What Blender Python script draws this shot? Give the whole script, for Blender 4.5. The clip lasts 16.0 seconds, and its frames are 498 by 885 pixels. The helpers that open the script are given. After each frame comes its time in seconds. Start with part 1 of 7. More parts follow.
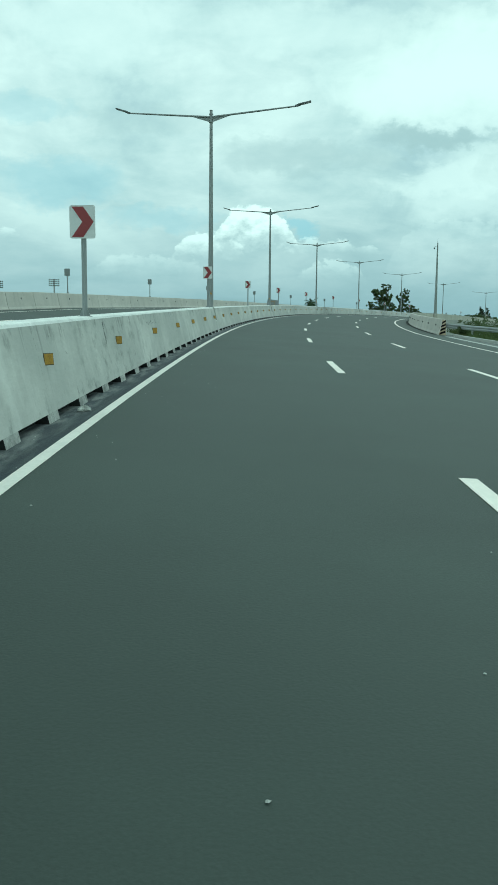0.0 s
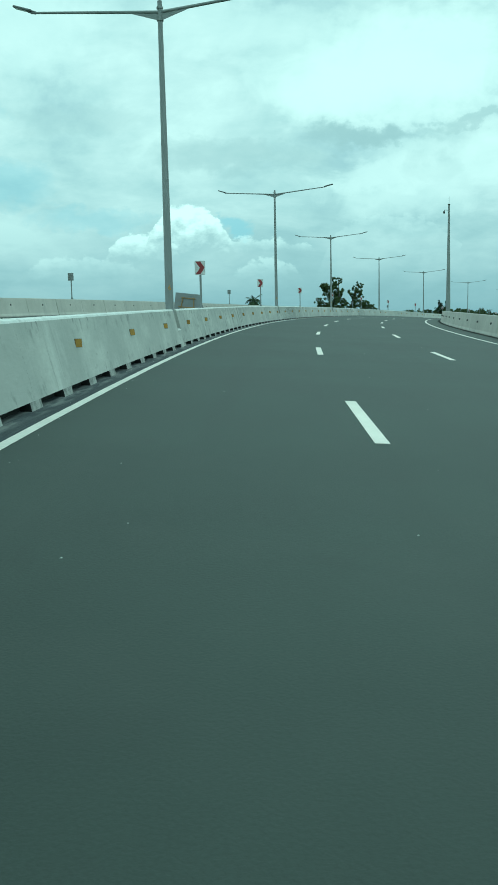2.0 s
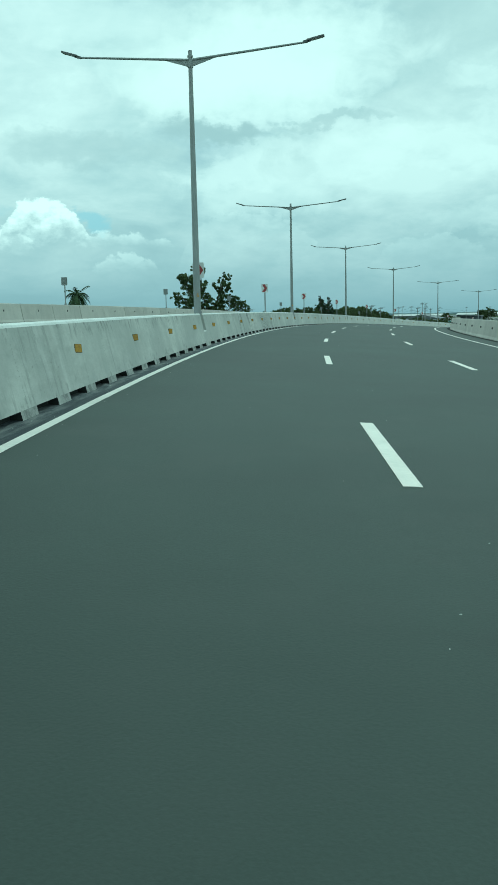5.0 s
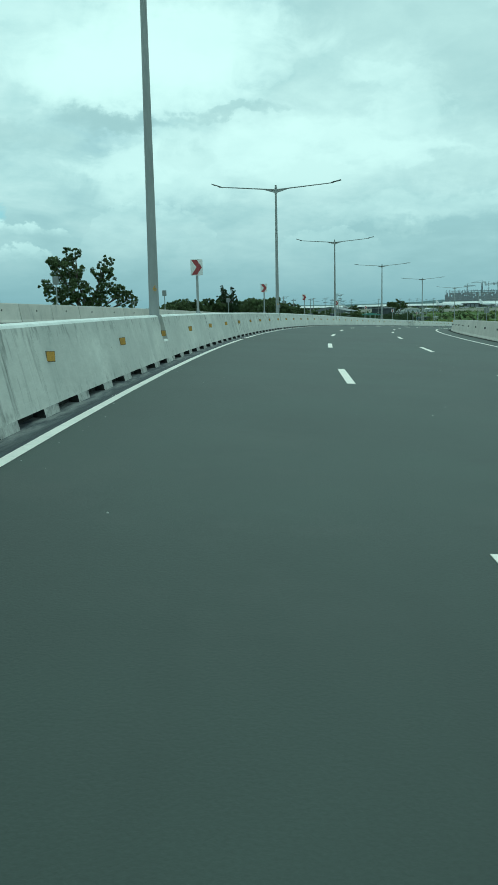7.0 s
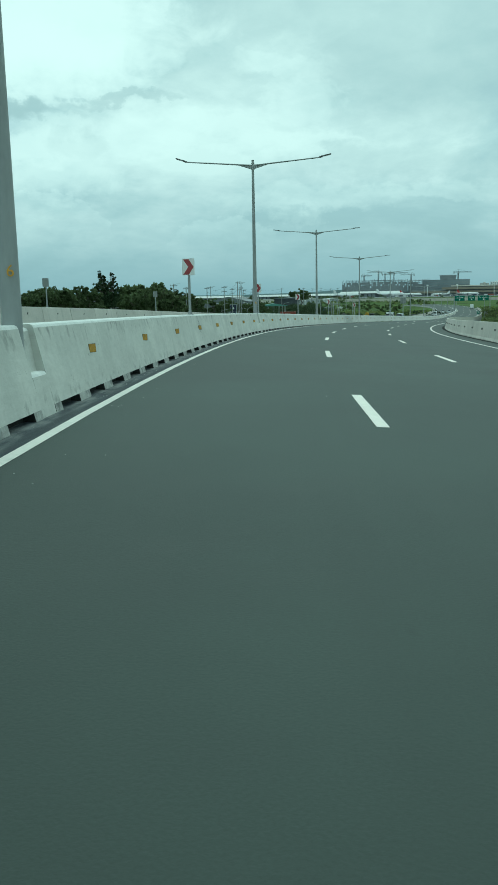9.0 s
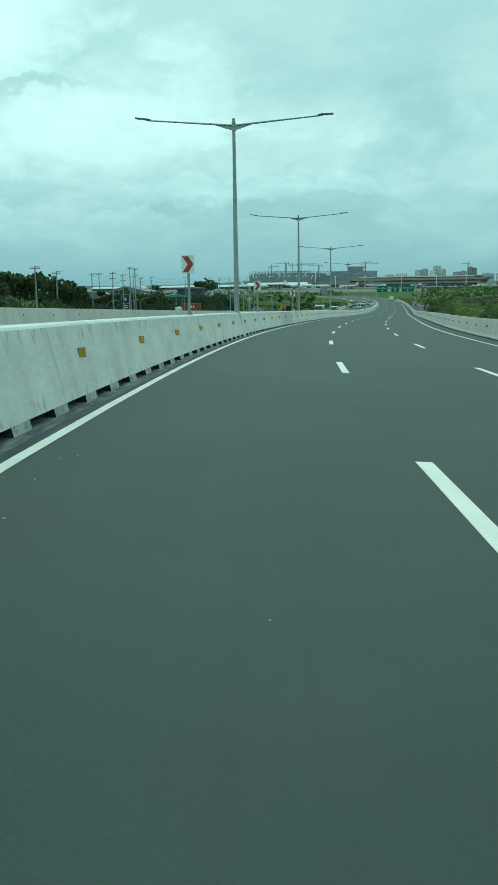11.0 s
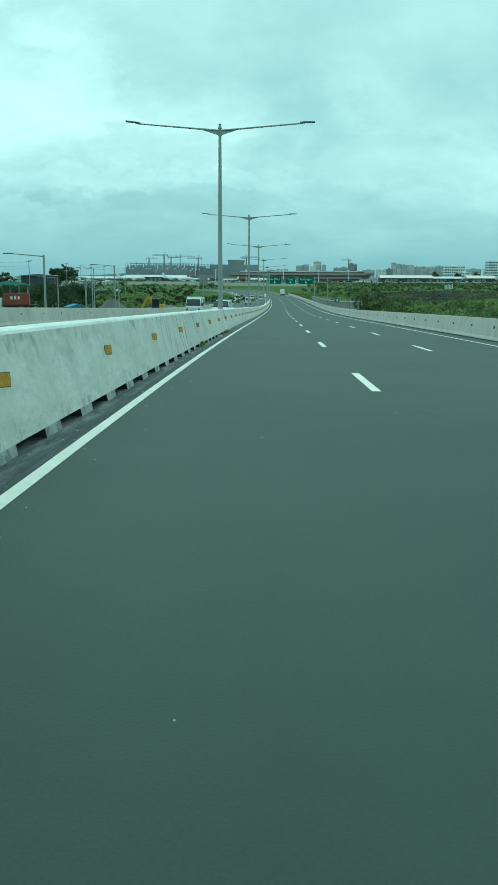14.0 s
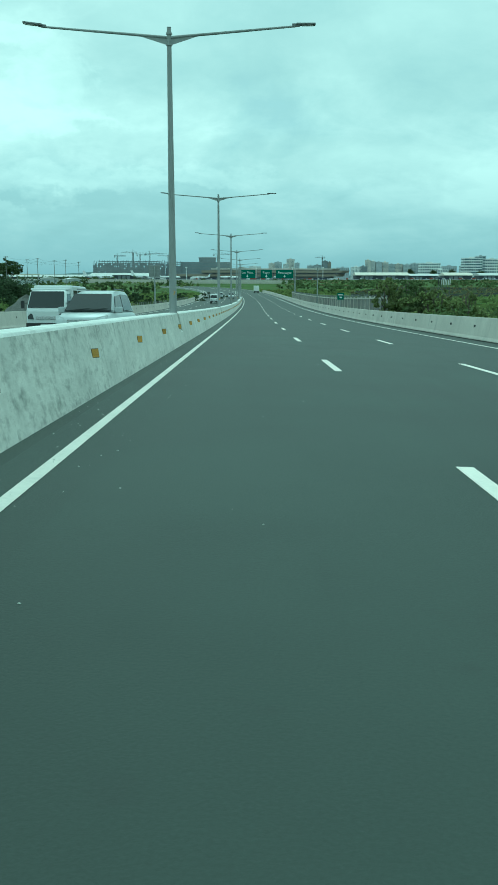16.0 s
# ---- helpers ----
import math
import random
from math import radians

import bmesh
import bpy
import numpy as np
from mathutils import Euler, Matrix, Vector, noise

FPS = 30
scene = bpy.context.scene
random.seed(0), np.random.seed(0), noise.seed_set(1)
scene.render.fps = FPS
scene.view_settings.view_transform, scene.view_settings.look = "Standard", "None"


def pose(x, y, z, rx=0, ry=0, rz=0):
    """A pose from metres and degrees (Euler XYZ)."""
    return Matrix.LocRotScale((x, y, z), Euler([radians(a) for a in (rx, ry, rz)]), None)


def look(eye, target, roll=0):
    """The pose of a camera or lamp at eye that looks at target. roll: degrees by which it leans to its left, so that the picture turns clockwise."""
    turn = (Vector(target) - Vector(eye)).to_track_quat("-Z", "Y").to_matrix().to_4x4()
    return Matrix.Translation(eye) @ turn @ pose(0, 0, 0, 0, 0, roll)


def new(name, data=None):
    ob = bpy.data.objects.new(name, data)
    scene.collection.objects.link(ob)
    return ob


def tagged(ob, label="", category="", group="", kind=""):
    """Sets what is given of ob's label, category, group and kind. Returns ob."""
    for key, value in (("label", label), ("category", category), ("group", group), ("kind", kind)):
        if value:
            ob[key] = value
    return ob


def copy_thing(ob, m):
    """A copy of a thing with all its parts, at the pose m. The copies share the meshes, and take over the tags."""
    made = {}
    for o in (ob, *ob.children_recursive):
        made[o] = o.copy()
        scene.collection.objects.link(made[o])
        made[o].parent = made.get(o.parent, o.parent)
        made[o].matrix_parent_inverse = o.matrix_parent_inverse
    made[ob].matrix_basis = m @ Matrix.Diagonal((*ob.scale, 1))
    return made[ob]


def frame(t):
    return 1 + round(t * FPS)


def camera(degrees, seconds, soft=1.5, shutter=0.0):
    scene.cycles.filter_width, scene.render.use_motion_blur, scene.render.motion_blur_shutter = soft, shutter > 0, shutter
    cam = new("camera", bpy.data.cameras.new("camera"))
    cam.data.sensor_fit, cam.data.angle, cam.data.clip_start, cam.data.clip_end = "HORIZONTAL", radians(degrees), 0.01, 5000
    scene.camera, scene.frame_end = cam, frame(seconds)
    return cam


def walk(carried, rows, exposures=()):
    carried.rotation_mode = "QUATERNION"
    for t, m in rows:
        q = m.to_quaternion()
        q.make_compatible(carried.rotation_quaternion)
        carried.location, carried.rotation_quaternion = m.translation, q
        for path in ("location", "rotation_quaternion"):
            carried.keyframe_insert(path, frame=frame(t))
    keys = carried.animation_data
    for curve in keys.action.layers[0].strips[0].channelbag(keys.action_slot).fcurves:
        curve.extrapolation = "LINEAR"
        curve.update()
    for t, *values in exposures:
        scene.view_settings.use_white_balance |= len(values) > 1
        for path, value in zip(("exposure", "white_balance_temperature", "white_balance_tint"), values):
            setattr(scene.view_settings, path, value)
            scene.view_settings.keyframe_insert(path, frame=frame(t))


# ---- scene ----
cam = camera(31.66, 16.0, soft=1.0)
WAY = [
    (0.0, 1.743, 0.000, 1.294, 82.331, -0.475, -0.031),
    (0.5, 1.969, 14.008, 1.632, 82.313, 0.417, -0.754),
    (1.0, 2.391, 27.783, 1.947, 82.489, 0.388, -1.855),
    (1.5, 3.092, 41.316, 2.253, 82.093, 0.656, -2.897),
    (2.0, 4.088, 54.598, 2.554, 82.261, 1.214, -4.060),
    (2.5, 5.268, 67.672, 2.863, 82.273, 0.884, -5.475),
    (3.0, 6.803, 80.565, 3.157, 82.349, 1.256, -7.015),
    (3.5, 8.738, 93.259, 3.427, 82.282, 1.298, -8.521),
    (4.0, 11.014, 105.750, 3.674, 82.272, 1.134, -10.041),
    (4.5, 13.538, 118.118, 3.888, 82.004, 1.248, -11.509),
    (5.0, 16.402, 130.409, 4.066, 81.819, 1.203, -13.055),
    (5.5, 19.579, 142.619, 4.207, 81.651, 1.164, -14.570),
    (6.0, 23.081, 154.734, 4.318, 81.504, 1.138, -16.098),
    (6.5, 26.890, 166.757, 4.401, 81.325, 1.007, -17.703),
    (7.0, 31.033, 178.674, 4.454, 81.154, 1.117, -19.461),
    (7.5, 35.548, 190.461, 4.465, 81.039, 1.355, -21.277),
    (8.0, 40.389, 202.123, 4.430, 80.788, 0.926, -22.928),
    (8.5, 45.597, 213.634, 4.348, 80.612, 1.098, -24.477),
    (9.0, 51.124, 225.005, 4.223, 80.403, 1.114, -26.104),
    (9.5, 56.986, 236.215, 4.052, 80.212, 1.066, -27.609),
    (10.0, 63.162, 247.266, 3.837, 80.033, 0.990, -29.108),
    (10.5, 69.599, 258.229, 3.585, 79.890, 0.914, -30.606),
    (11.0, 76.360, 269.118, 3.295, 79.747, 0.838, -32.100),
    (11.5, 83.394, 279.956, 2.971, 79.566, 1.228, -33.777),
    (12.0, 90.890, 290.612, 2.623, 79.416, 1.149, -35.531),
    (12.5, 98.740, 301.166, 2.255, 79.432, 0.864, -36.967),
    (13.0, 106.883, 311.684, 1.872, 79.380, 0.373, -38.199),
    (13.5, 115.389, 322.102, 1.482, 79.301, -0.115, -39.299),
    (14.0, 124.124, 332.525, 1.090, 79.335, -0.244, -39.788),
    (14.5, 133.052, 342.955, 0.698, 79.302, -0.334, -40.308),
    (15.0, 142.138, 353.392, 0.296, 79.392, -0.408, -41.034),
    (15.5, 151.449, 363.775, -0.124, 79.244, -0.296, -41.380),
    (16.0, 160.846, 374.223, -0.559, 79.247, -0.049, -41.553),
]
walk(cam, [(w[0], pose(*w[1:])) for w in WAY], [
    (0.0, -0.02, 5435, -26), (0.3, -0.05, 5430, -27), (0.5, -0.03, 5348, -29), (1.0, -0.03, 5390, -28), (2.0, -0.02, 5076, -36), (2.5, -0.03, 5040, -36), (3.5, -0.04, 4926, -40), (4.0, -0.04, 5013, -37), (6.5, -0.05, 5242, -31), (7.0, -0.05, 5242, -31), (8.0, -0.04, 5128, -34), (8.5, -0.05, 5115, -35), (9.0, -0.05, 5355, -28), (11.5, 0.04, 5140, -36), (12.0, 0.06, 5190, -35), (12.5, 0.08, 5051, -38), (13.0, 0.10, 4926, -42), (14.0, 0.11, 4970, -41), (15.5, 0.11, 4938, -42), (16.0, 0.11, 4908, -43)])

# ---- the road's line: heading change, grade and crossfall every 40 m (80 m) from s = -20 ----
BEND = [-0.0001892, -0.0011222, -0.0021197, -0.0022624, -0.0021128, -0.0021985, -0.0021754, -0.0021901, -0.0021197, -0.0015098, -0.0005813, 0.0000930, -0.0000043, -0.0000686, -0.0000067, 0.0000711, 0.0001489, 0.0002268, 0.0003046]
GRADE = [0.028013, 0.023885, 0.024072, 0.019982, 0.010683, 0.003475, -0.007622, -0.018574, -0.027419, -0.029709, -0.029029, -0.031308, -0.031479, -0.027444, -0.021999, -0.017030, -0.012712, -0.008687, -0.004735]
CROSS = [-0.03177, -0.06111, -0.05815, -0.05725, -0.05335, -0.03209, -0.02680, -0.02336, -0.02021, -0.01717]
LAMP_S = [39.9, 80.7, 122.1, 162.3, 203.6, 243.9, 284.8, 325.5, 366.1, 407.2, 448.3, 489.4, 530.0, 570.1]
# ---- light and sky settings ----
SKY_GAIN = 1.0
SUN_POWER = 0.8
CLOUD_DARK, CLOUD_MID, CLOUD_LIGHT, CLOUD_WHITE = (0.57, 0.63, 0.66), (0.71, 0.76, 0.775), (0.83, 0.85, 0.855), (0.98, 0.98, 0.965)
HAZE = (0.335, 0.425, 0.48)
CUM_SHADE, CUM_LIGHT = (0.58, 0.635, 0.66), (1.12, 1.12, 1.1)
DRIFT_DARK, DRIFT_LIGHT, DRIFT_BLUE = (0.52, 0.585, 0.61), (1.0, 1.0, 0.985), (0.46, 0.64, 0.73)
# cloud heads: azimuth, half width, foot and top as the sine of the elevation, whiteness
CUMULUS = [(0.23, 0.085, 0.05, 0.115, 0.11), (0.43, 0.07, 0.05, 0.085, 0.12), (-0.275, 0.03, 0.09, 0.102, 0.55), (-0.11, 0.075, 0.05, 0.076, 0.22), (0.09, 0.06, 0.078, 0.094, 0.55),
           (0.09, 0.04, 0.05, 0.07, 0.35), (-0.045, 0.045, 0.07, 0.1, 0.7), (0.006, 0.05, 0.08, 0.131, 0.95)]
# flat drifts in the cloud deck: azimuth and sine of the elevation, half width and half height, strength, dark (0), light (1) or clear blue (2)
DRIFTS = [(0.23, 0.235, 0.15, 0.04, 0.75, 1), (0.25, 0.15, 0.11, 0.05, 0.5, 1), (0.20, 0.196, 0.085, 0.015, 0.8, 0), (0.32, 0.205, 0.06, 0.008, 0.5, 0), (0.05, 0.18, 0.10, 0.022, 0.45, 0), (0.18, 0.25, 0.13, 0.04, 0.6, 1), (0.275, 0.16, 0.035, 0.02, 0.3, 0),
          (0.27, 0.335, 0.05, 0.012, 0.4, 0), (-0.12, 0.215, 0.09, 0.02, 0.25, 0), (0.42, 0.24, 0.10, 0.05, 0.3, 0), (-0.16, 0.30, 0.12, 0.05, 0.5, 1), (0.27, 0.27, 0.16, 0.05, 0.85, 1), (0.22, 0.155, 0.09, 0.02, 0.4, 1), (0.35, 0.17, 0.07, 0.03, 0.45, 1), (0.06, 0.30, 0.12, 0.03, 0.35, 1), (0.52, 0.094, 0.06, 0.010, 0.12, 1),
          (0.50, 0.16, 0.12, 0.012, 0.3, 1), (0.50, 0.235, 0.06, 0.014, 0.4, 1), (0.48, 0.31, 0.12, 0.06, 0.55, 0), (0.66, 0.25, 0.18, 0.10, 0.6, 0), (0.92, 0.24, 0.22, 0.11, 0.6, 0), (0.60, 0.14, 0.10, 0.02, 0.3, 0),
          (0.52, 0.2, 0.05, 0.03, 0.3, 1), (0.82, 0.125, 0.18, 0.035, 0.4, 0), (0.66, 0.105, 0.10, 0.012, 0.16, 1),
          (0.058, 0.108, 0.03, 0.014, 0.8, 2), (-0.21, 0.15, 0.09, 0.03, 0.5, 2), (-0.10, 0.115, 0.07, 0.018, 0.4, 2), (0.505, 0.085, 0.05, 0.012, 0.14, 1), (0.54, 0.10, 0.14, 0.02, 0.25, 1), (-0.24, 0.22, 0.06, 0.02, 0.35, 2)]
STEP = 2.0
S_ALL = np.arange(-60.0, 1060.0 + STEP, STEP)
knots = -20.0 + 40.0 * np.arange(len(BEND))
bend = np.interp(S_ALL, np.append(knots, [760, 900, 1060]), BEND + [0.0004, 0.0010, 0.0030])
grade = np.interp(S_ALL, np.append(knots, [780, 1060]), GRADE + [0.0, 0.0])
cross = np.interp(S_ALL, -20.0 + 80.0 * np.arange(len(CROSS)), CROSS)
cross_left = cross + np.interp(S_ALL, [230, 330, 480], [0.0, 0.016, 0.045])
zero = int(np.searchsorted(S_ALL, 0.0))
HEAD = np.cumsum(bend) * STEP
HEAD -= HEAD[zero]
PX = np.cumsum(-np.sin(HEAD)) * STEP
PY = np.cumsum(np.cos(HEAD)) * STEP
PZ = np.cumsum(grade) * STEP
PX, PY, PZ = PX - PX[zero], PY - PY[zero], PZ - PZ[zero]
GROUND = -8.6


def road_at(s, u, h=0.0):
    """The point h above the road, u to the right of the left edge line, s along it."""
    a, x, y, z = (np.interp(s, S_ALL, v) for v in (HEAD, PX, PY, PZ))
    c, cl = np.interp(s, S_ALL, cross), np.interp(s, S_ALL, cross_left)
    lift = c * u if u > -0.8 else -0.8 * c + cl * (u + 0.8)
    return Vector((x + u * math.cos(a), y + u * math.sin(a), z + lift + h))


def road_frame(s, u, h=0.0, length=1.0, level=False):
    """A pose with x to the right, y along the road and z up; y is scaled by length."""
    p, q = road_at(s, u, h), road_at(s + 1.0, u, h)
    y = (q - p).normalized()
    if level:
        y = Vector((y.x, y.y, 0)).normalized()
    x = y.cross(Vector((0, 0, 1))).normalized()
    z = x.cross(y)
    m = Matrix((x, y, z)).transposed().to_4x4()
    m.translation = p
    return m @ Matrix.Diagonal((1, length, 1, 1))


# ---- world, sun, exposure ----
SUN_EL, SUN_ROT = radians(52), radians(35)
world = bpy.data.worlds.new("overcast_sky")
scene.world = world
world.use_nodes = True
wn, wl = world.node_tree.nodes, world.node_tree.links
wn.clear()


def wnode(kind, **values):
    n = wn.new(kind)
    for k, v in values.items():
        n.inputs[k].default_value = v
    return n


def wmath(op, a, b=None, clamp=False):
    n = wn.new("ShaderNodeMath")
    n.operation, n.use_clamp = op, clamp
    for i, v in enumerate((a, b)):
        if v is None:
            continue
        if isinstance(v, (int, float)):
            n.inputs[i].default_value = v
        else:
            wl.new(v, n.inputs[i])
    return n.outputs[0]


def wramp(fac, stops):
    n = wn.new("ShaderNodeValToRGB")
    el = n.color_ramp.elements
    while len(el) < len(stops):
        el.new(0.5)
    for e, (p, c) in zip(el, stops):
        e.position, e.color = p, (*c, 1)
    wl.new(fac, n.inputs[0])
    return n.outputs[0]


def wmix(fac, a, b):
    n = wn.new("ShaderNodeMix")
    n.data_type = "RGBA"
    for sock, v in ((n.inputs[0], fac), (n.inputs[6], a), (n.inputs[7], b)):
        if isinstance(v, (int, float)):
            sock.default_value = v
        elif isinstance(v, tuple):
            sock.default_value = (*v, 1)
        else:
            wl.new(v, sock)
    return n.outputs[2]


sky = wn.new("ShaderNodeTexSky")
sky.sky_type, sky.sun_disc = "NISHITA", False
sky.sun_elevation, sky.sun_rotation = SUN_EL, SUN_ROT
way = wn.new("ShaderNodeTexCoord").outputs["Generated"]
sep = wn.new("ShaderNodeSeparateXYZ")
wl.new(way, sep.inputs[0])
dx, dy, dz = sep.outputs
up = wmath("MAXIMUM", dz, 0.0)
# cloud deck seen in perspective: flatten the directions onto a high plane
deck = wmath("ADD", up, 0.27)
flat = wn.new("ShaderNodeCombineXYZ")
wl.new(wmath("DIVIDE", dx, deck), flat.inputs[0])
wl.new(wmath("DIVIDE", dy, deck), flat.inputs[1])


def wnoise(vec, scale, detail, rough, dist=0.0):
    n = wnode("ShaderNodeTexNoise", Scale=scale, Detail=detail, Roughness=rough, Distortion=dist)
    wl.new(vec, n.inputs["Vector"])
    return n.outputs[0]


big = wnoise(flat.outputs[0], 1.5, 6.0, 0.52, 0.5)
fine = wnoise(flat.outputs[0], 7.5, 8.0, 0.62, 0.35)
az = wmath("ARCTAN2", dx, dy)
lump = wn.new("ShaderNodeCombineXYZ")
wl.new(wmath("MULTIPLY", az, 9.0), lump.inputs[0])
wl.new(wmath("MULTIPLY", up, 13.0), lump.inputs[1])
billow = wnoise(lump.outputs[0], 0.6, 7.0, 0.58, 0.4)
mass = wmath("ADD", wmath("ADD", wmath("MULTIPLY", big, 0.55), wmath("MULTIPLY", fine, 0.17)), wmath("MULTIPLY", billow, 0.28))
deck_col = wramp(mass, [(0.40, CLOUD_DARK), (0.468, CLOUD_MID), (0.52, CLOUD_LIGHT), (0.59, CLOUD_WHITE)])
thin = wmath("MULTIPLY", wmath("SUBTRACT", 0.47, mass), 6.0, True)
sky_mul = wn.new("ShaderNodeMix")
sky_mul.data_type, sky_mul.blend_type = "RGBA", "MULTIPLY"
sky_mul.inputs[0].default_value = 1.0
wl.new(sky.outputs[0], sky_mul.inputs[6])
sky_mul.inputs[7].default_value = (0.11, 0.11, 0.11, 1)
col = wmix(wmath("MULTIPLY", thin, 0.25), deck_col, sky_mul.outputs[2])
# hazy blue-grey band above the horizon, with low grey streaks
low = wramp(up, [(0.0, (1, 1, 1)), (0.05, (0.6, 0.6, 0.6)), (0.13, (0.18, 0.18, 0.18)), (0.24, (0, 0, 0))])
col = wmix(low, col, HAZE)
# towering cumulus heads standing on the horizon
puffs = wnoise(lump.outputs[0], 2.1, 6.0, 0.55)
fluff = wnoise(lump.outputs[0], 6.0, 6.0, 0.6)


def tower(at, wide, base, top):
    """How deep inside a cloud head the direction lies."""
    side = wmath("DIVIDE", wmath("SUBTRACT", az, at), wide)
    square = wmath("MULTIPLY", side, side)
    dome = wmath("SUBTRACT", 1.0, wmath("MULTIPLY", square, wmath("ADD", wmath("MULTIPLY", square, 0.7), 0.3)))
    height = wmath("MULTIPLY", wmath("MULTIPLY", dome, top - base), 1.0)
    roof = wmath("ADD", wmath("ADD", height, base), wmath("ADD", wmath("MULTIPLY", wmath("SUBTRACT", puffs, 0.5), 0.03), wmath("MULTIPLY", wmath("SUBTRACT", fluff, 0.5), 0.03)))
    inside = wmath("MULTIPLY", wmath("SUBTRACT", roof, up), 280.0, True)
    foot = wmath("MULTIPLY", wmath("SUBTRACT", up, base - 0.012), 30.0, True)
    return wmath("MULTIPLY", inside, foot)


# drifts of thinner and thicker cloud in the deck, with frayed edges
fray = wnoise(lump.outputs[0], 1.6, 6.0, 0.6, 0.6)
az_w = wmath("ADD", az, wmath("MULTIPLY", wmath("SUBTRACT", fray, 0.5), 0.16))
up_w = wmath("ADD", up, wmath("ADD", wmath("MULTIPLY", wmath("SUBTRACT", puffs, 0.5), 0.05), wmath("MULTIPLY", wmath("SUBTRACT", fluff, 0.5), 0.03)))
for at_, el_, wide_, tall_, much_, kind_ in DRIFTS:
    da = wmath("DIVIDE", wmath("SUBTRACT", az_w, at_), wide_)
    de = wmath("DIVIDE", wmath("SUBTRACT", up_w, el_), tall_)
    near = wmath("SUBTRACT", 1.0, wmath("ADD", wmath("MULTIPLY", da, da), wmath("MULTIPLY", de, de)), True)
    col = wmix(wmath("MULTIPLY", wmath("MULTIPLY", near, 1.3, True), much_), col, (DRIFT_DARK, DRIFT_LIGHT, DRIFT_BLUE)[kind_])
for at_, wide_, base_, top_, white_ in CUMULUS:
    m_ = tower(at_, wide_, base_, top_)
    shade = wramp(wmath("ADD", wmath("MULTIPLY", fluff, 0.5), wmath("MULTIPLY", wmath("SUBTRACT", up, base_), 0.28 / (top_ - base_))), [(0.26, CUM_SHADE), (0.46, CUM_LIGHT)])
    col = wmix(wmath("MULTIPLY", m_, white_), col, shade)
bg = wn.new("ShaderNodeBackground")
bg.inputs[1].default_value = SKY_GAIN
wl.new(col, bg.inputs[0])
out = wn.new("ShaderNodeOutputWorld")
wl.new(bg.outputs[0], out.inputs[0])

lamp_data = bpy.data.lights.new("sun", "SUN")
lamp_data.energy, lamp_data.angle, lamp_data.color = SUN_POWER, radians(30), (1.0, 0.97, 0.92)
sun = new("sun", lamp_data)
sun.matrix_world = look((0, 0, 0), (-math.sin(SUN_ROT) * math.cos(SUN_EL), -math.cos(SUN_ROT) * math.cos(SUN_EL), -math.sin(SUN_EL)))


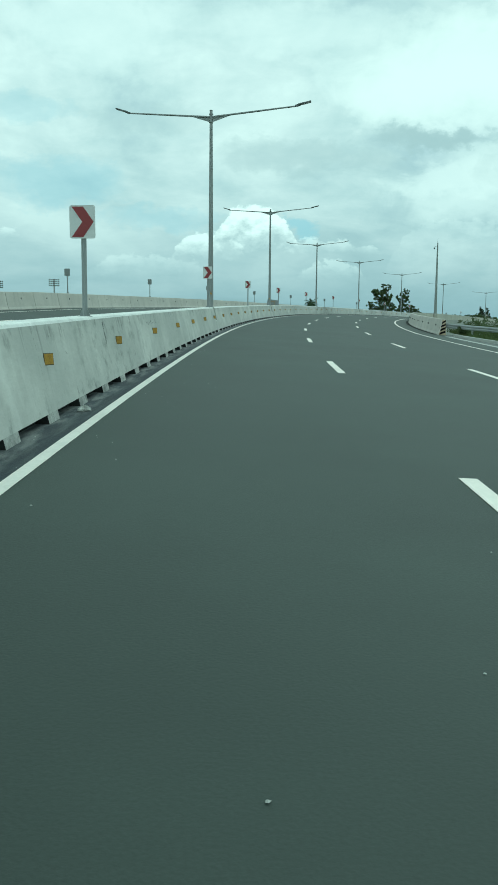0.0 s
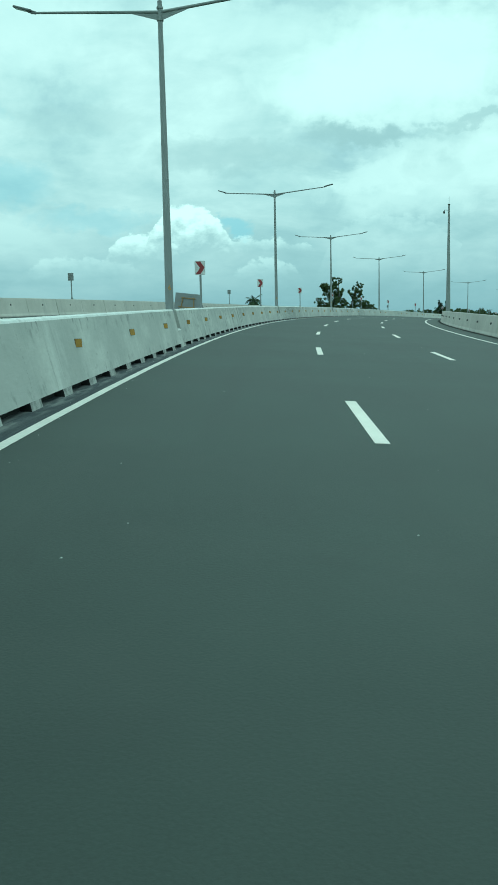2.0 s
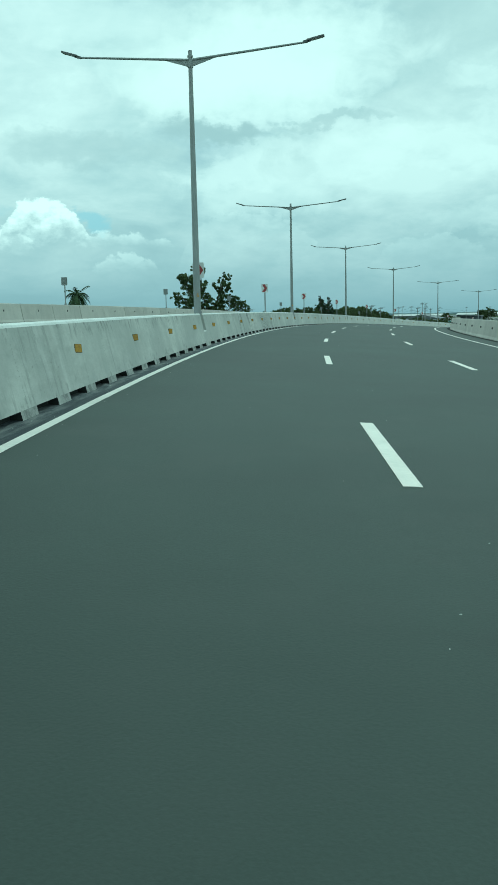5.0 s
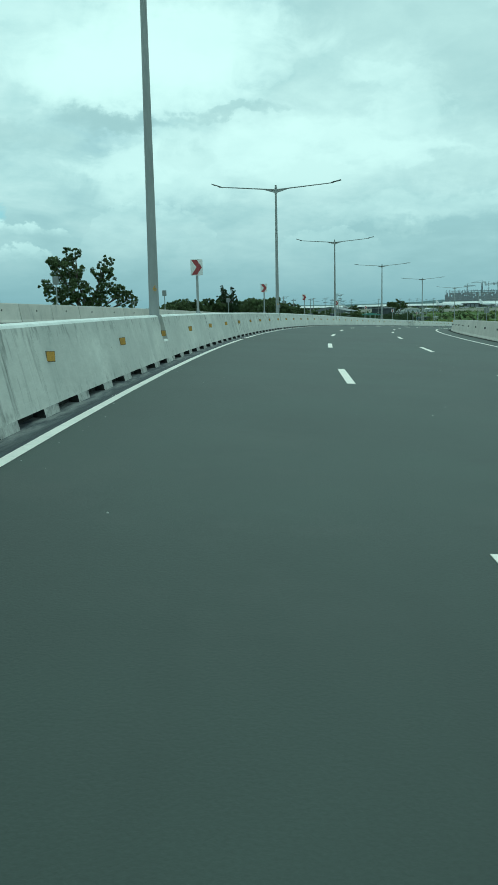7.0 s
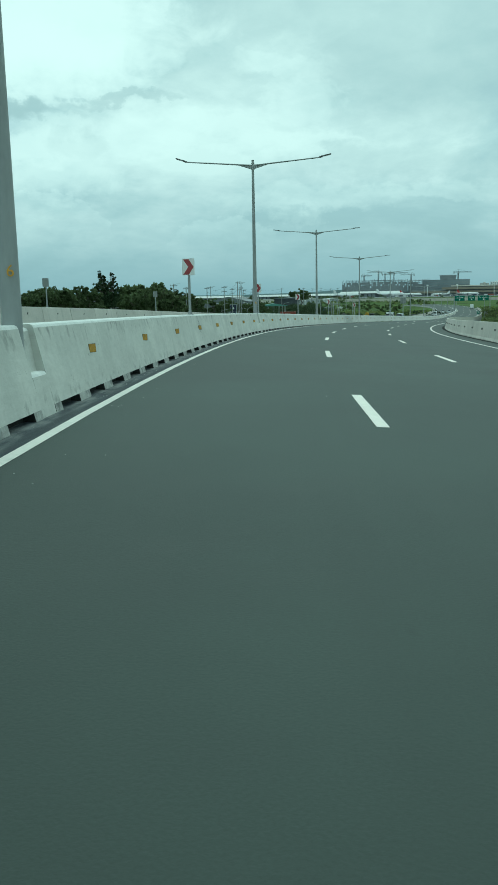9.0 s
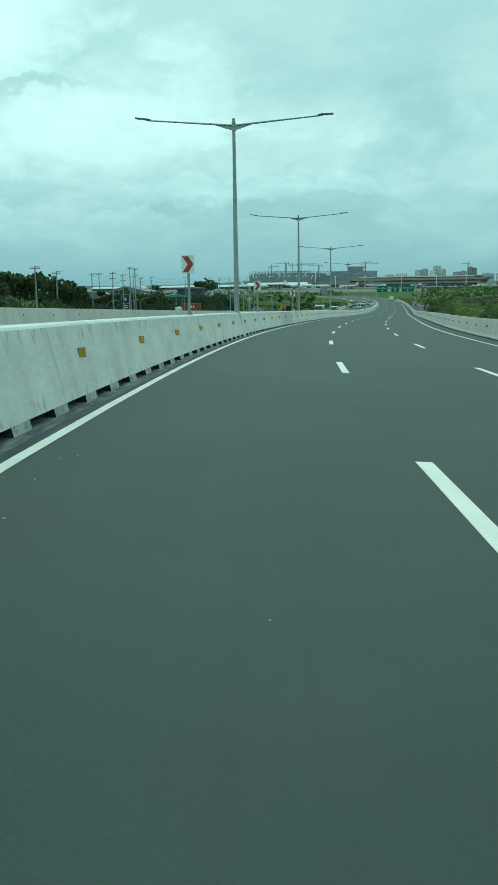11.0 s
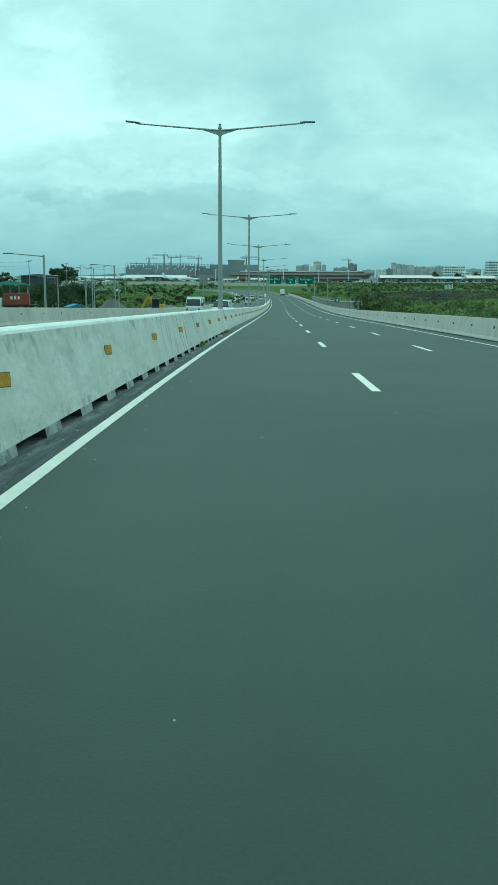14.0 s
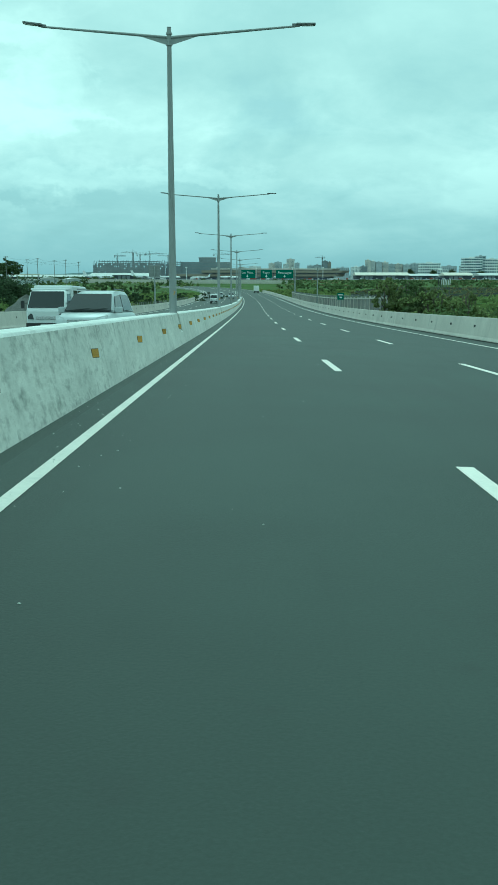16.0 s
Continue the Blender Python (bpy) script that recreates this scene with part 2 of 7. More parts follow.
# ---- materials ----
def material(name, base, rough=0.7, metal=0.0, vary=0.15, scale=3.0, fine_scale=40.0, bump=0.1, stretch=(1, 1, 1), stain=None, stain_amount=0.0,
             stain_scale=1.0, stain_stretch=(1, 1, 1), per_object=0.0, per_island=0.0, spec=0.5, stain_at=0.55, stain_soft=0.16, patch=0.0, emit=0.0, layers=(), glow_through=0.0, along=False):
    """A surface with grain at two scales and, if given, stains of a second colour; lengths in metres of the world."""
    m = bpy.data.materials.new(name)
    m.use_nodes = True
    nd, ln = m.node_tree.nodes, m.node_tree.links
    bsdf = nd["Principled BSDF"]
    bsdf.inputs["Roughness"].default_value = rough
    bsdf.inputs["Metallic"].default_value = metal
    bsdf.inputs["Specular IOR Level"].default_value = spec
    geo = nd.new("ShaderNodeNewGeometry")
    place = nd.new("ShaderNodeUVMap").outputs[0] if along else geo.outputs["Position"]

    sep_ = nd.new("ShaderNodeSeparateXYZ")
    ln.new(place, sep_.inputs[0])

    def mapped(st):
        n = nd.new("ShaderNodeVectorMath")
        n.operation = "MULTIPLY"
        n.inputs[1].default_value = st
        ln.new(place, n.inputs[0])
        return n.outputs[0]

    def noise_(st, sc, detail=5.0, rg=0.6):
        n = nd.new("ShaderNodeTexNoise")
        n.inputs["Scale"].default_value, n.inputs["Detail"].default_value, n.inputs["Roughness"].default_value = sc, detail, rg
        ln.new(mapped(st), n.inputs["Vector"])
        return n.outputs[0]

    def ramp(fac, p0, p1, v0, v1):
        n = nd.new("ShaderNodeMapRange")
        n.inputs[1].default_value, n.inputs[2].default_value, n.inputs[3].default_value, n.inputs[4].default_value = p0, p1, v0, v1
        ln.new(fac, n.inputs[0])
        return n.outputs[0]

    def mult(a, b):
        n = nd.new("ShaderNodeMath")
        n.operation = "MULTIPLY"
        ln.new(a, n.inputs[0])
        ln.new(b, n.inputs[1])
        return n.outputs[0]

    tone = mult(ramp(noise_(stretch, scale), 0.25, 0.75, 1 - vary, 1 + vary), ramp(noise_(stretch, fine_scale, 3.0), 0.25, 0.75, 1 - vary * 0.6, 1 + vary * 0.6))
    if per_object:
        info = nd.new("ShaderNodeObjectInfo")
        tone = mult(tone, ramp(info.outputs["Random"], 0, 1, 1 - per_object, 1 + per_object))
    if per_island:
        tone = mult(tone, ramp(geo.outputs["Random Per Island"], 0, 1, 1 - per_island, 1 + per_island))
    colour = nd.new("ShaderNodeVectorMath")
    colour.operation = "SCALE"
    colour.inputs[0].default_value = base
    ln.new(tone, colour.inputs["Scale"])
    top = colour.outputs[0]
    if stain:
        mixer = nd.new("ShaderNodeMix")
        mixer.data_type = "RGBA"
        spots = ramp(noise_(stain_stretch, stain_scale, 7.0, 0.68), stain_at, stain_at + stain_soft, 0.0, stain_amount)
        if patch:
            spots = mult(spots, ramp(noise_((1, 1, 1), patch, 2.0), 0.42, 0.6, 0.15, 1.0))
        ln.new(spots, mixer.inputs[0])
        ln.new(top, mixer.inputs[6])
        mixer.inputs[7].default_value = (*stain, 1)
        top = mixer.outputs[2]
    for tint_, amount, sc, st, at, soft, patch_ in layers:
        mixer = nd.new("ShaderNodeMix")
        mixer.data_type = "RGBA"
        spots = ramp(noise_(st, sc, 5.0, 0.6), at, at + soft, 0.0, amount)
        if isinstance(patch_, tuple):
            total = None
            for at_s, reach in patch_:
                away = nd.new("ShaderNodeMath")
                away.operation = "SUBTRACT"
                ln.new(sep_.outputs[0], away.inputs[0])
                away.inputs[1].default_value = at_s
                away_abs = nd.new("ShaderNodeMath")
                away_abs.operation = "ABSOLUTE"
                ln.new(away.outputs[0], away_abs.inputs[0])
                bump_ = ramp(away_abs.outputs[0], reach * 0.4, reach, 1.0, 0.0)
                if total is not None:
                    adder = nd.new("ShaderNodeMath")
                    adder.operation = "MAXIMUM"
                    ln.new(total, adder.inputs[0])
                    ln.new(bump_, adder.inputs[1])
                    bump_ = adder.outputs[0]
                total = bump_
            spots = mult(spots, total)
        elif isinstance(patch_, str):
            lo, hi = {"crown": (0.62, 0.97), "skirt": (0.34, 0.04), "kerbside": (-0.16, -0.37)}[patch_]
            spots = mult(spots, ramp(sep_.outputs[1], lo, hi, 0.0, 1.0))
        elif patch_:
            spots = mult(spots, ramp(noise_((1, 1, 1), patch_, 2.0), 0.46, 0.6, 0.0, 1.0))
        ln.new(spots, mixer.inputs[0])
        ln.new(top, mixer.inputs[6])
        mixer.inputs[7].default_value = (*tint_, 1)
        top = mixer.outputs[2]
    ln.new(top, bsdf.inputs["Base Color"])
    if glow_through:
        thin_ = nd.new("ShaderNodeBsdfTranslucent")
        ln.new(top, thin_.inputs[0])
        both = nd.new("ShaderNodeMixShader")
        both.inputs[0].default_value = glow_through
        ln.new(bsdf.outputs[0], both.inputs[1])
        ln.new(thin_.outputs[0], both.inputs[2])
        ln.new(both.outputs[0], nd["Material Output"].inputs[0])
    if emit:
        ln.new(top, bsdf.inputs["Emission Color"])
        bsdf.inputs["Emission Strength"].default_value = emit
    if bump:
        b = nd.new("ShaderNodeBump")
        b.inputs["Strength"].default_value, b.inputs["Distance"].default_value = bump, 0.02
        ln.new(noise_(stretch, fine_scale, 4.0), b.inputs["Height"])
        ln.new(b.outputs[0], bsdf.inputs["Normal"])
    return m


M_ASPHALT = material("asphalt", (0.030, 0.0415, 0.034), 0.7, vary=0.26, scale=0.25, fine_scale=55.0, bump=0.16, spec=0.42, along=True,
                     layers=(((0.046, 0.053, 0.046), 0.5, 0.7, (1, 1, 1), 0.52, 0.16, 0.06), ((0.025, 0.031, 0.027), 0.6, 1.3, (1, 1, 1), 0.6, 0.1, 0.09),
                             ((0.022, 0.028, 0.024), 0.5, 0.9, (0.03, 1, 1), 0.52, 0.14, 0.02), ((0.045, 0.052, 0.044), 0.35, 0.7, (0.02, 1.3, 1), 0.5, 0.2, 0.03),
                             ((0.016, 0.02, 0.018), 0.55, 1.0, (0.6, 1.6, 1), 0.66, 0.06, 0.05)), stain=(0.027, 0.033, 0.029), stain_amount=0.5, stain_scale=0.12, stain_at=0.5)
M_SHOULDER = material("shoulder_asphalt", (0.038, 0.046, 0.039), 0.6, vary=0.16, scale=0.25, fine_scale=24.0, bump=0.3, stain=(0.03, 0.036, 0.031), stain_amount=0.5, stain_scale=0.12, stain_at=0.5)
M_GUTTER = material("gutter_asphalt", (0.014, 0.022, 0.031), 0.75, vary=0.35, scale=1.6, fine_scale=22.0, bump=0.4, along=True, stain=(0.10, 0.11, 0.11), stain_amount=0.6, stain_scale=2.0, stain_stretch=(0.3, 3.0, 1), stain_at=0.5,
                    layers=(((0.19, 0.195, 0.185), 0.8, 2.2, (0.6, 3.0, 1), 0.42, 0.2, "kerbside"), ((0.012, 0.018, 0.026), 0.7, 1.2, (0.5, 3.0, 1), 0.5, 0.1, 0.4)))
M_LINE = material("edge_line_paint", (0.70, 0.66, 0.60), 0.65, vary=0.12, scale=1.5, fine_scale=24.0, bump=0.15, stain=(0.36, 0.36, 0.33), stain_amount=0.55, stain_scale=3.0, stain_at=0.55)
M_PAINT = material("road_paint", (0.80, 0.735, 0.66), 0.6, vary=0.1, scale=2.0, fine_scale=30.0, bump=0.1, stain=(0.3, 0.3, 0.29), stain_amount=0.5, stain_scale=5.0, stain_at=0.62)
M_BARRIER = material("barrier_concrete", (0.61, 0.605, 0.555), 0.88, vary=0.14, scale=1.3, fine_scale=12.0, bump=0.35, stretch=(0.5, 1, 1), stain=(0.43, 0.435, 0.40), stain_amount=0.5,
                     stain_scale=1.1, stain_stretch=(0.6, 1.2, 1), stain_at=0.5, stain_soft=0.2, along=True,
                     layers=(((0.38, 0.385, 0.36), 0.75, 0.35, (1, 1.5, 1), 0.3, 0.25, ((100, 210),)),
                             ((0.38, 0.39, 0.36), 0.5, 1.0, (0.9, 0.16, 1), 0.5, 0.2, 0), ((0.76, 0.76, 0.71), 0.5, 1.3, (0.8, 0.2, 1), 0.54, 0.15, 0.2),
                             ((0.19, 0.195, 0.18), 0.55, 2.4, (2.6, 0.14, 1), 0.6, 0.1, 0.17), ((0.3, 0.31, 0.285), 0.35, 2.4, (0.5, 1.6, 1), 0.5, 0.2, 0.06),
                             ((0.2, 0.2, 0.18), 0.6, 9.0, (0.5, 1, 1), 0.65, 0.05, 0.5),
                             ((0.14, 0.145, 0.135), 0.65, 4.0, (1.2, 0.7, 1), 0.54, 0.12, "crown"), ((0.17, 0.175, 0.16), 0.6, 5.0, (1.0, 0.9, 1), 0.55, 0.12, "skirt"),
                             ((0.12, 0.125, 0.115), 0.75, 2.6, (1.7, 0.3, 1), 0.53, 0.12, ((190.5, 4), (223, 7), (233, 8), (390, 8), (177, 6), (98, 8), (130, 18), (362, 5))),
                             ((0.15, 0.155, 0.145), 0.75, 17.0, (0.6, 0.8, 1), 0.46, 0.1, ((185.3, 2.6), (353, 6), (130, 7))), ((0.24, 0.245, 0.23), 0.45, 6.0, (0.6, 1.1, 1), 0.53, 0.12, ((430, 9),)),
                             ((0.17, 0.18, 0.16), 0.65, 3.0, (1.0, 1.3, 1), 0.52, 0.2, ((15, 5), (85, 7), (128, 18), (353, 8), (427, 7)))))
M_SEAM = material("seam_mould", (0.10, 0.105, 0.10), 0.95, vary=0.4, scale=6.0, fine_scale=40.0, bump=0.2, stain=(0.3, 0.3, 0.28), stain_amount=0.8, stain_scale=14.0, stain_at=0.5)
# Near-black base colour paints the shade of the drain slots, plus grime and grit.
M_SLOT = material("slot_shade_and_grime", (0.03, 0.032, 0.03), 0.95, vary=0.4, scale=3.0, fine_scale=20.0, bump=0.3, spec=0.1)
M_FOOT = material("splashed_concrete", (0.36, 0.36, 0.335), 0.9, vary=0.3, scale=4.0, fine_scale=25.0, bump=0.4, stain=(0.12, 0.125, 0.12), stain_amount=0.8, stain_scale=5.0, stain_at=0.48)
M_BARRIER_TOP = material("barrier_top_concrete", (0.72, 0.72, 0.69), 0.85, vary=0.14, scale=1.2, fine_scale=15.0, bump=0.3, stain=(0.3, 0.3, 0.28), stain_amount=0.5, stain_scale=2.5, stain_at=0.58)
M_PARAPET = material("parapet_concrete", (0.52, 0.49, 0.44), 0.85, vary=0.12, scale=0.7, fine_scale=15.0, bump=0.2, stain=(0.26, 0.26, 0.25), stain_amount=0.5,
                     stain_scale=1.4, stain_stretch=(1, 1, 0.25), per_object=0.06)
M_WALL = material("retaining_wall", (0.4, 0.4, 0.38), 0.9, vary=0.15, scale=0.3, fine_scale=8.0)
M_STEEL = material("galvanised_steel", (0.315, 0.33, 0.325), 0.55, 0.15, vary=0.16, scale=0.8, fine_scale=9.0, bump=0.03, stretch=(1, 1, 0.3))
M_DARKSTEEL = material("weathered_steel", (0.16, 0.17, 0.17), 0.5, 0.3, vary=0.15, scale=2.0, bump=0.03)
M_LENS = material("lamp_lens", (0.5, 0.5, 0.48), 0.25, vary=0.05, bump=0)
M_SIGNWHITE = material("sign_white", (0.74, 0.74, 0.72), 0.45, vary=0.06, scale=2.0, bump=0.02)
M_SIGNRED = material("sign_red", (0.27, 0.045, 0.05), 0.5, vary=0.12, scale=3.0, bump=0.02)
M_SIGNBACK = material("sign_back", (0.26, 0.27, 0.27), 0.5, 0.2, vary=0.12, scale=2.0, bump=0.03, stain=(0.3, 0.2, 0.14), stain_amount=0.3, stain_scale=3.0, stain_at=0.6)
M_AMBER = material("amber_reflector", (0.40, 0.225, 0.016), 0.35, vary=0.25, scale=30.0, fine_scale=120, bump=0.1, per_object=0.15)
M_FRAME = material("reflector_frame", (0.12, 0.1, 0.05), 0.6, vary=0.2, scale=20.0)
M_STUD = material("grey_reflector", (0.1, 0.1, 0.095), 0.5, vary=0.2, scale=20.0, per_object=0.2)
M_YELLOWTAG = material("yellow_number_paint", (0.55, 0.3, 0.03), 0.5, vary=0.15, scale=10.0, bump=0)
M_CREAM = material("faded_cream_paint", (0.60, 0.47, 0.33), 0.7, vary=0.2, scale=5.0, fine_scale=30.0, stain=(0.35, 0.28, 0.2), stain_amount=0.5, stain_scale=6.0)
M_STRIPE = material("worn_black_paint", (0.022, 0.02, 0.018), 0.9, vary=0.3, scale=6.0, spec=0.1)
M_BLACK = material("black_paint", (0.03, 0.03, 0.03), 0.6, vary=0.1)
M_GREENSIGN = material("green_sign", (0.0, 0.12, 0.075), 0.45, vary=0.06, scale=1.0, bump=0)
M_GRASSGROUND = material("grass_ground", (0.085, 0.13, 0.036), 0.95, vary=0.5, scale=0.03, fine_scale=0.4, bump=0.3, stain=(0.10, 0.105, 0.05), stain_amount=0.85, stain_scale=0.02, stain_at=0.48, spec=0.05,
                         layers=(((0.04, 0.06, 0.022), 0.8, 0.05, (1, 1, 1), 0.52, 0.1, 0),))
M_GRASS = material("grass_blades", (0.18, 0.225, 0.08), 0.9, vary=0.35, scale=0.06, fine_scale=1.0, bump=0, per_island=0.4, spec=0.2, stain=(0.26, 0.27, 0.10), stain_amount=0.7, stain_scale=0.05, stain_at=0.5, glow_through=0.45)
M_VERGE = material("verge_grass", (0.10, 0.13, 0.05), 0.9, vary=0.4, scale=0.3, fine_scale=2.0, bump=0, per_island=0.4, spec=0.15, stain=(0.17, 0.16, 0.08), stain_amount=0.6, stain_scale=0.5, stain_at=0.52, glow_through=0.35)
M_LEAF = material("tree_leaves", (0.105, 0.135, 0.06), 0.8, vary=0.3, scale=0.3, fine_scale=3.0, bump=0, per_island=0.4, spec=0.25, glow_through=0.45)
M_SHRUB = material("shrub_leaves", (0.128, 0.17, 0.07), 0.8, vary=0.4, scale=0.12, fine_scale=1.5, bump=0, per_island=0.5, spec=0.25, stain=(0.15, 0.16, 0.065), stain_amount=0.8, stain_scale=0.16, stain_at=0.5, glow_through=0.5)
M_SHRUB_PALE = material("pale_shrub_leaves", (0.225, 0.26, 0.105), 0.8, vary=0.35, scale=0.15, fine_scale=1.5, bump=0, per_island=0.5, spec=0.25, glow_through=0.5)
M_DRY = material("dry_scrub", (0.23, 0.215, 0.11), 0.85, vary=0.35, scale=0.15, fine_scale=1.5, bump=0, per_island=0.5, spec=0.2, glow_through=0.4)
M_DARKLEAF = material("dark_foliage", (0.06, 0.083, 0.042), 0.85, vary=0.35, scale=0.2, fine_scale=2.0, bump=0, per_island=0.45, spec=0.2, glow_through=0.3)
M_PINE = material("conifer_needles", (0.05, 0.075, 0.035), 0.85, vary=0.3, scale=0.5, fine_scale=3.0, bump=0, per_island=0.35, spec=0.2)
M_TIMBER = material("weathered_timber", (0.34, 0.235, 0.11), 0.8, vary=0.25, scale=3.0, fine_scale=30.0, bump=0.2)
M_BARK = material("bark", (0.12, 0.1, 0.08), 0.9, vary=0.3, scale=2.0, fine_scale=12.0, bump=0.5, stretch=(1, 1, 0.3))
M_WHITEPAINT = material("white_car_paint", (0.72, 0.74, 0.74), 0.25, vary=0.03, scale=1.0, bump=0)
M_SILVER = material("silver_car_paint", (0.49, 0.52, 0.53), 0.34, 0.15, vary=0.03, scale=1.0, bump=0)
M_GLASS = material("tinted_car_glass", (0.02, 0.025, 0.027), 0.08, vary=0.05, bump=0)
M_TYRE = material("tyre_rubber", (0.025, 0.025, 0.025), 0.9, vary=0.1)
M_CHROME = material("chrome", (0.6, 0.6, 0.6), 0.2, 1.0, vary=0.03, bump=0)
M_HEADLIGHT = material("headlight_lens", (0.5, 0.52, 0.53), 0.1, vary=0.05, bump=0)
M_PLATE = material("plate", (0.6, 0.6, 0.58), 0.5, vary=0.05, bump=0)
M_YELLOW = material("machine_yellow", (0.5, 0.3, 0.02), 0.5, vary=0.15, scale=1.5)
M_CONTAINER = material("container_red", (0.22, 0.055, 0.035), 0.6, vary=0.15, scale=0.6)
M_ROOFGREY = material("roof_grey", (0.15, 0.165, 0.175), 0.6, vary=0.12, scale=0.3)
M_ROOFGREEN = material("roof_green", (0.12, 0.26, 0.22), 0.6, vary=0.12, scale=0.3)
M_ROOFCREAM = material("roof_cream", (0.66, 0.61, 0.52), 0.6, vary=0.12, scale=0.1, fine_scale=1)
# Dark base colour paints shade onto the walls and doors below the roofs.
M_SHADED = material("painted_shade_wall", (0.07, 0.08, 0.09), 0.85, vary=0.3, scale=0.08, fine_scale=0.6, bump=0)
M_ROOFWHITE = material("roof_white", (0.56, 0.57, 0.55), 0.6, vary=0.1, scale=0.1, fine_scale=1)
M_BLUE = material("blue_sheet", (0.05, 0.17, 0.32), 0.6, vary=0.2, scale=0.8)
M_DARKBLUE = material("dark_blue_panel", (0.02, 0.03, 0.06), 0.5, vary=0.1)
M_REDPANEL = material("red_panel", (0.4, 0.03, 0.03), 0.5, vary=0.1)
M_GRAVEL = material("gravel", (0.135, 0.135, 0.125), 0.95, vary=0.3, scale=2.0, fine_scale=9.0, bump=0.8)
M_UTILITY = material("utility_pole", (0.27, 0.27, 0.26), 0.85, vary=0.15, scale=1.0)
M_WIRE = material("wire", (0.05, 0.05, 0.05), 0.7, vary=0.05, bump=0)
# Skyline tones (grey, dark, beige, glass) are lightened: distance haze painted into them.
M_BUILD_GREY = material("building_grey", (0.46, 0.49, 0.51), 0.8, vary=0.12, scale=0.05, fine_scale=0.6, bump=0)
M_BUILD_DARK = material("building_dark", (0.23, 0.25, 0.265), 0.8, vary=0.15, scale=0.05, fine_scale=0.6, bump=0)
M_BUILD_BEIGE = material("building_beige", (0.60, 0.57, 0.52), 0.85, vary=0.12, scale=0.05, fine_scale=0.6, bump=0)
M_BUILD_WHITE = material("building_white", (0.74, 0.75, 0.73), 0.8, vary=0.1, scale=0.05, fine_scale=0.6, bump=0)
M_BUILD_GLASS = material("building_glass", (0.22, 0.26, 0.28), 0.2, vary=0.1, scale=0.05, fine_scale=0.5, bump=0)
M_OFFICEGLASS = material("office_glass", (0.07, 0.11, 0.14), 0.2, vary=0.12, scale=0.05, fine_scale=0.5, bump=0)
M_SLAB = material("raw_concrete", (0.22, 0.24, 0.255), 0.85, vary=0.12, scale=0.05, fine_scale=0.6, bump=0)
M_TERMINAL = material("terminal_cladding", (0.27, 0.24, 0.19), 0.8, vary=0.1, scale=0.05, fine_scale=0.4, bump=0)
M_APRON = material("apron_concrete", (0.17, 0.175, 0.175), 0.9, vary=0.2, scale=0.01, fine_scale=0.2, bump=0)
M_AIRWHITE = material("aircraft_white", (0.75, 0.76, 0.76), 0.35, vary=0.04, scale=0.2, bump=0)
M_FENCE = material("fence_panels", (0.2, 0.2, 0.185), 0.9, vary=0.25, scale=0.6, fine_scale=5.0, stain=(0.12, 0.12, 0.1), stain_amount=0.6, stain_scale=0.9, stain_stretch=(1, 1, 0.3), per_object=0.2)
M_DARKWATER = material("dark_bare_ground", (0.035, 0.038, 0.036), 1.0, vary=0.4, scale=0.05, fine_scale=0.8, spec=0.0, stain=(0.085, 0.1, 0.045), stain_amount=0.9, stain_scale=0.045, stain_at=0.5, stain_soft=0.06)
M_DEBRIS = material("litter", (0.45, 0.45, 0.42), 0.8, vary=0.3, scale=8.0)


# ---- mesh helpers ----
def part(name, bm, mat_, parent=None, label=""):
    """Link a bmesh as one object, under parent if given."""
    me = bpy.data.meshes.new(name)
    bm.normal_update()
    bm.to_mesh(me)
    bm.free()
    me.materials.append(mat_)
    ob = new(name, me)
    if parent is not None:
        ob.parent = parent
    if label:
        tagged(ob, label)
    return ob


def raw(name, verts, faces, mat_, parent=None, label="", smooth=False):
    me = bpy.data.meshes.new(name)
    me.from_pydata([tuple(v) for v in verts], [], [tuple(f) for f in faces])
    me.materials.append(mat_)
    if smooth:
        me.polygons.foreach_set("use_smooth", [True] * len(me.polygons))
    me.update()
    ob = new(name, me)
    if parent is not None:
        ob.parent = parent
    if label:
        tagged(ob, label)
    return ob


def empty(name, m, label, category, group="", kind=""):
    ob = new(name)
    ob.empty_display_size = 0.2
    ob.matrix_basis = m
    return tagged(ob, label, category, group, kind)


def box(bm, x0, x1, y0, y1, z0, z1, bevel=0.0):
    v = [bm.verts.new(p) for p in ((x0, y0, z0), (x1, y0, z0), (x1, y1, z0), (x0, y1, z0), (x0, y0, z1), (x1, y0, z1), (x1, y1, z1), (x0, y1, z1))]
    fs = [bm.faces.new([v[i] for i in f]) for f in ((3, 2, 1, 0), (4, 5, 6, 7), (0, 1, 5, 4), (1, 2, 6, 5), (2, 3, 7, 6), (3, 0, 4, 7))]
    if bevel:
        edges = list({e for f in fs for e in f.edges})
        bmesh.ops.bevel(bm, geom=edges, offset=bevel, segments=2, affect="EDGES", profile=0.6)
    return bm


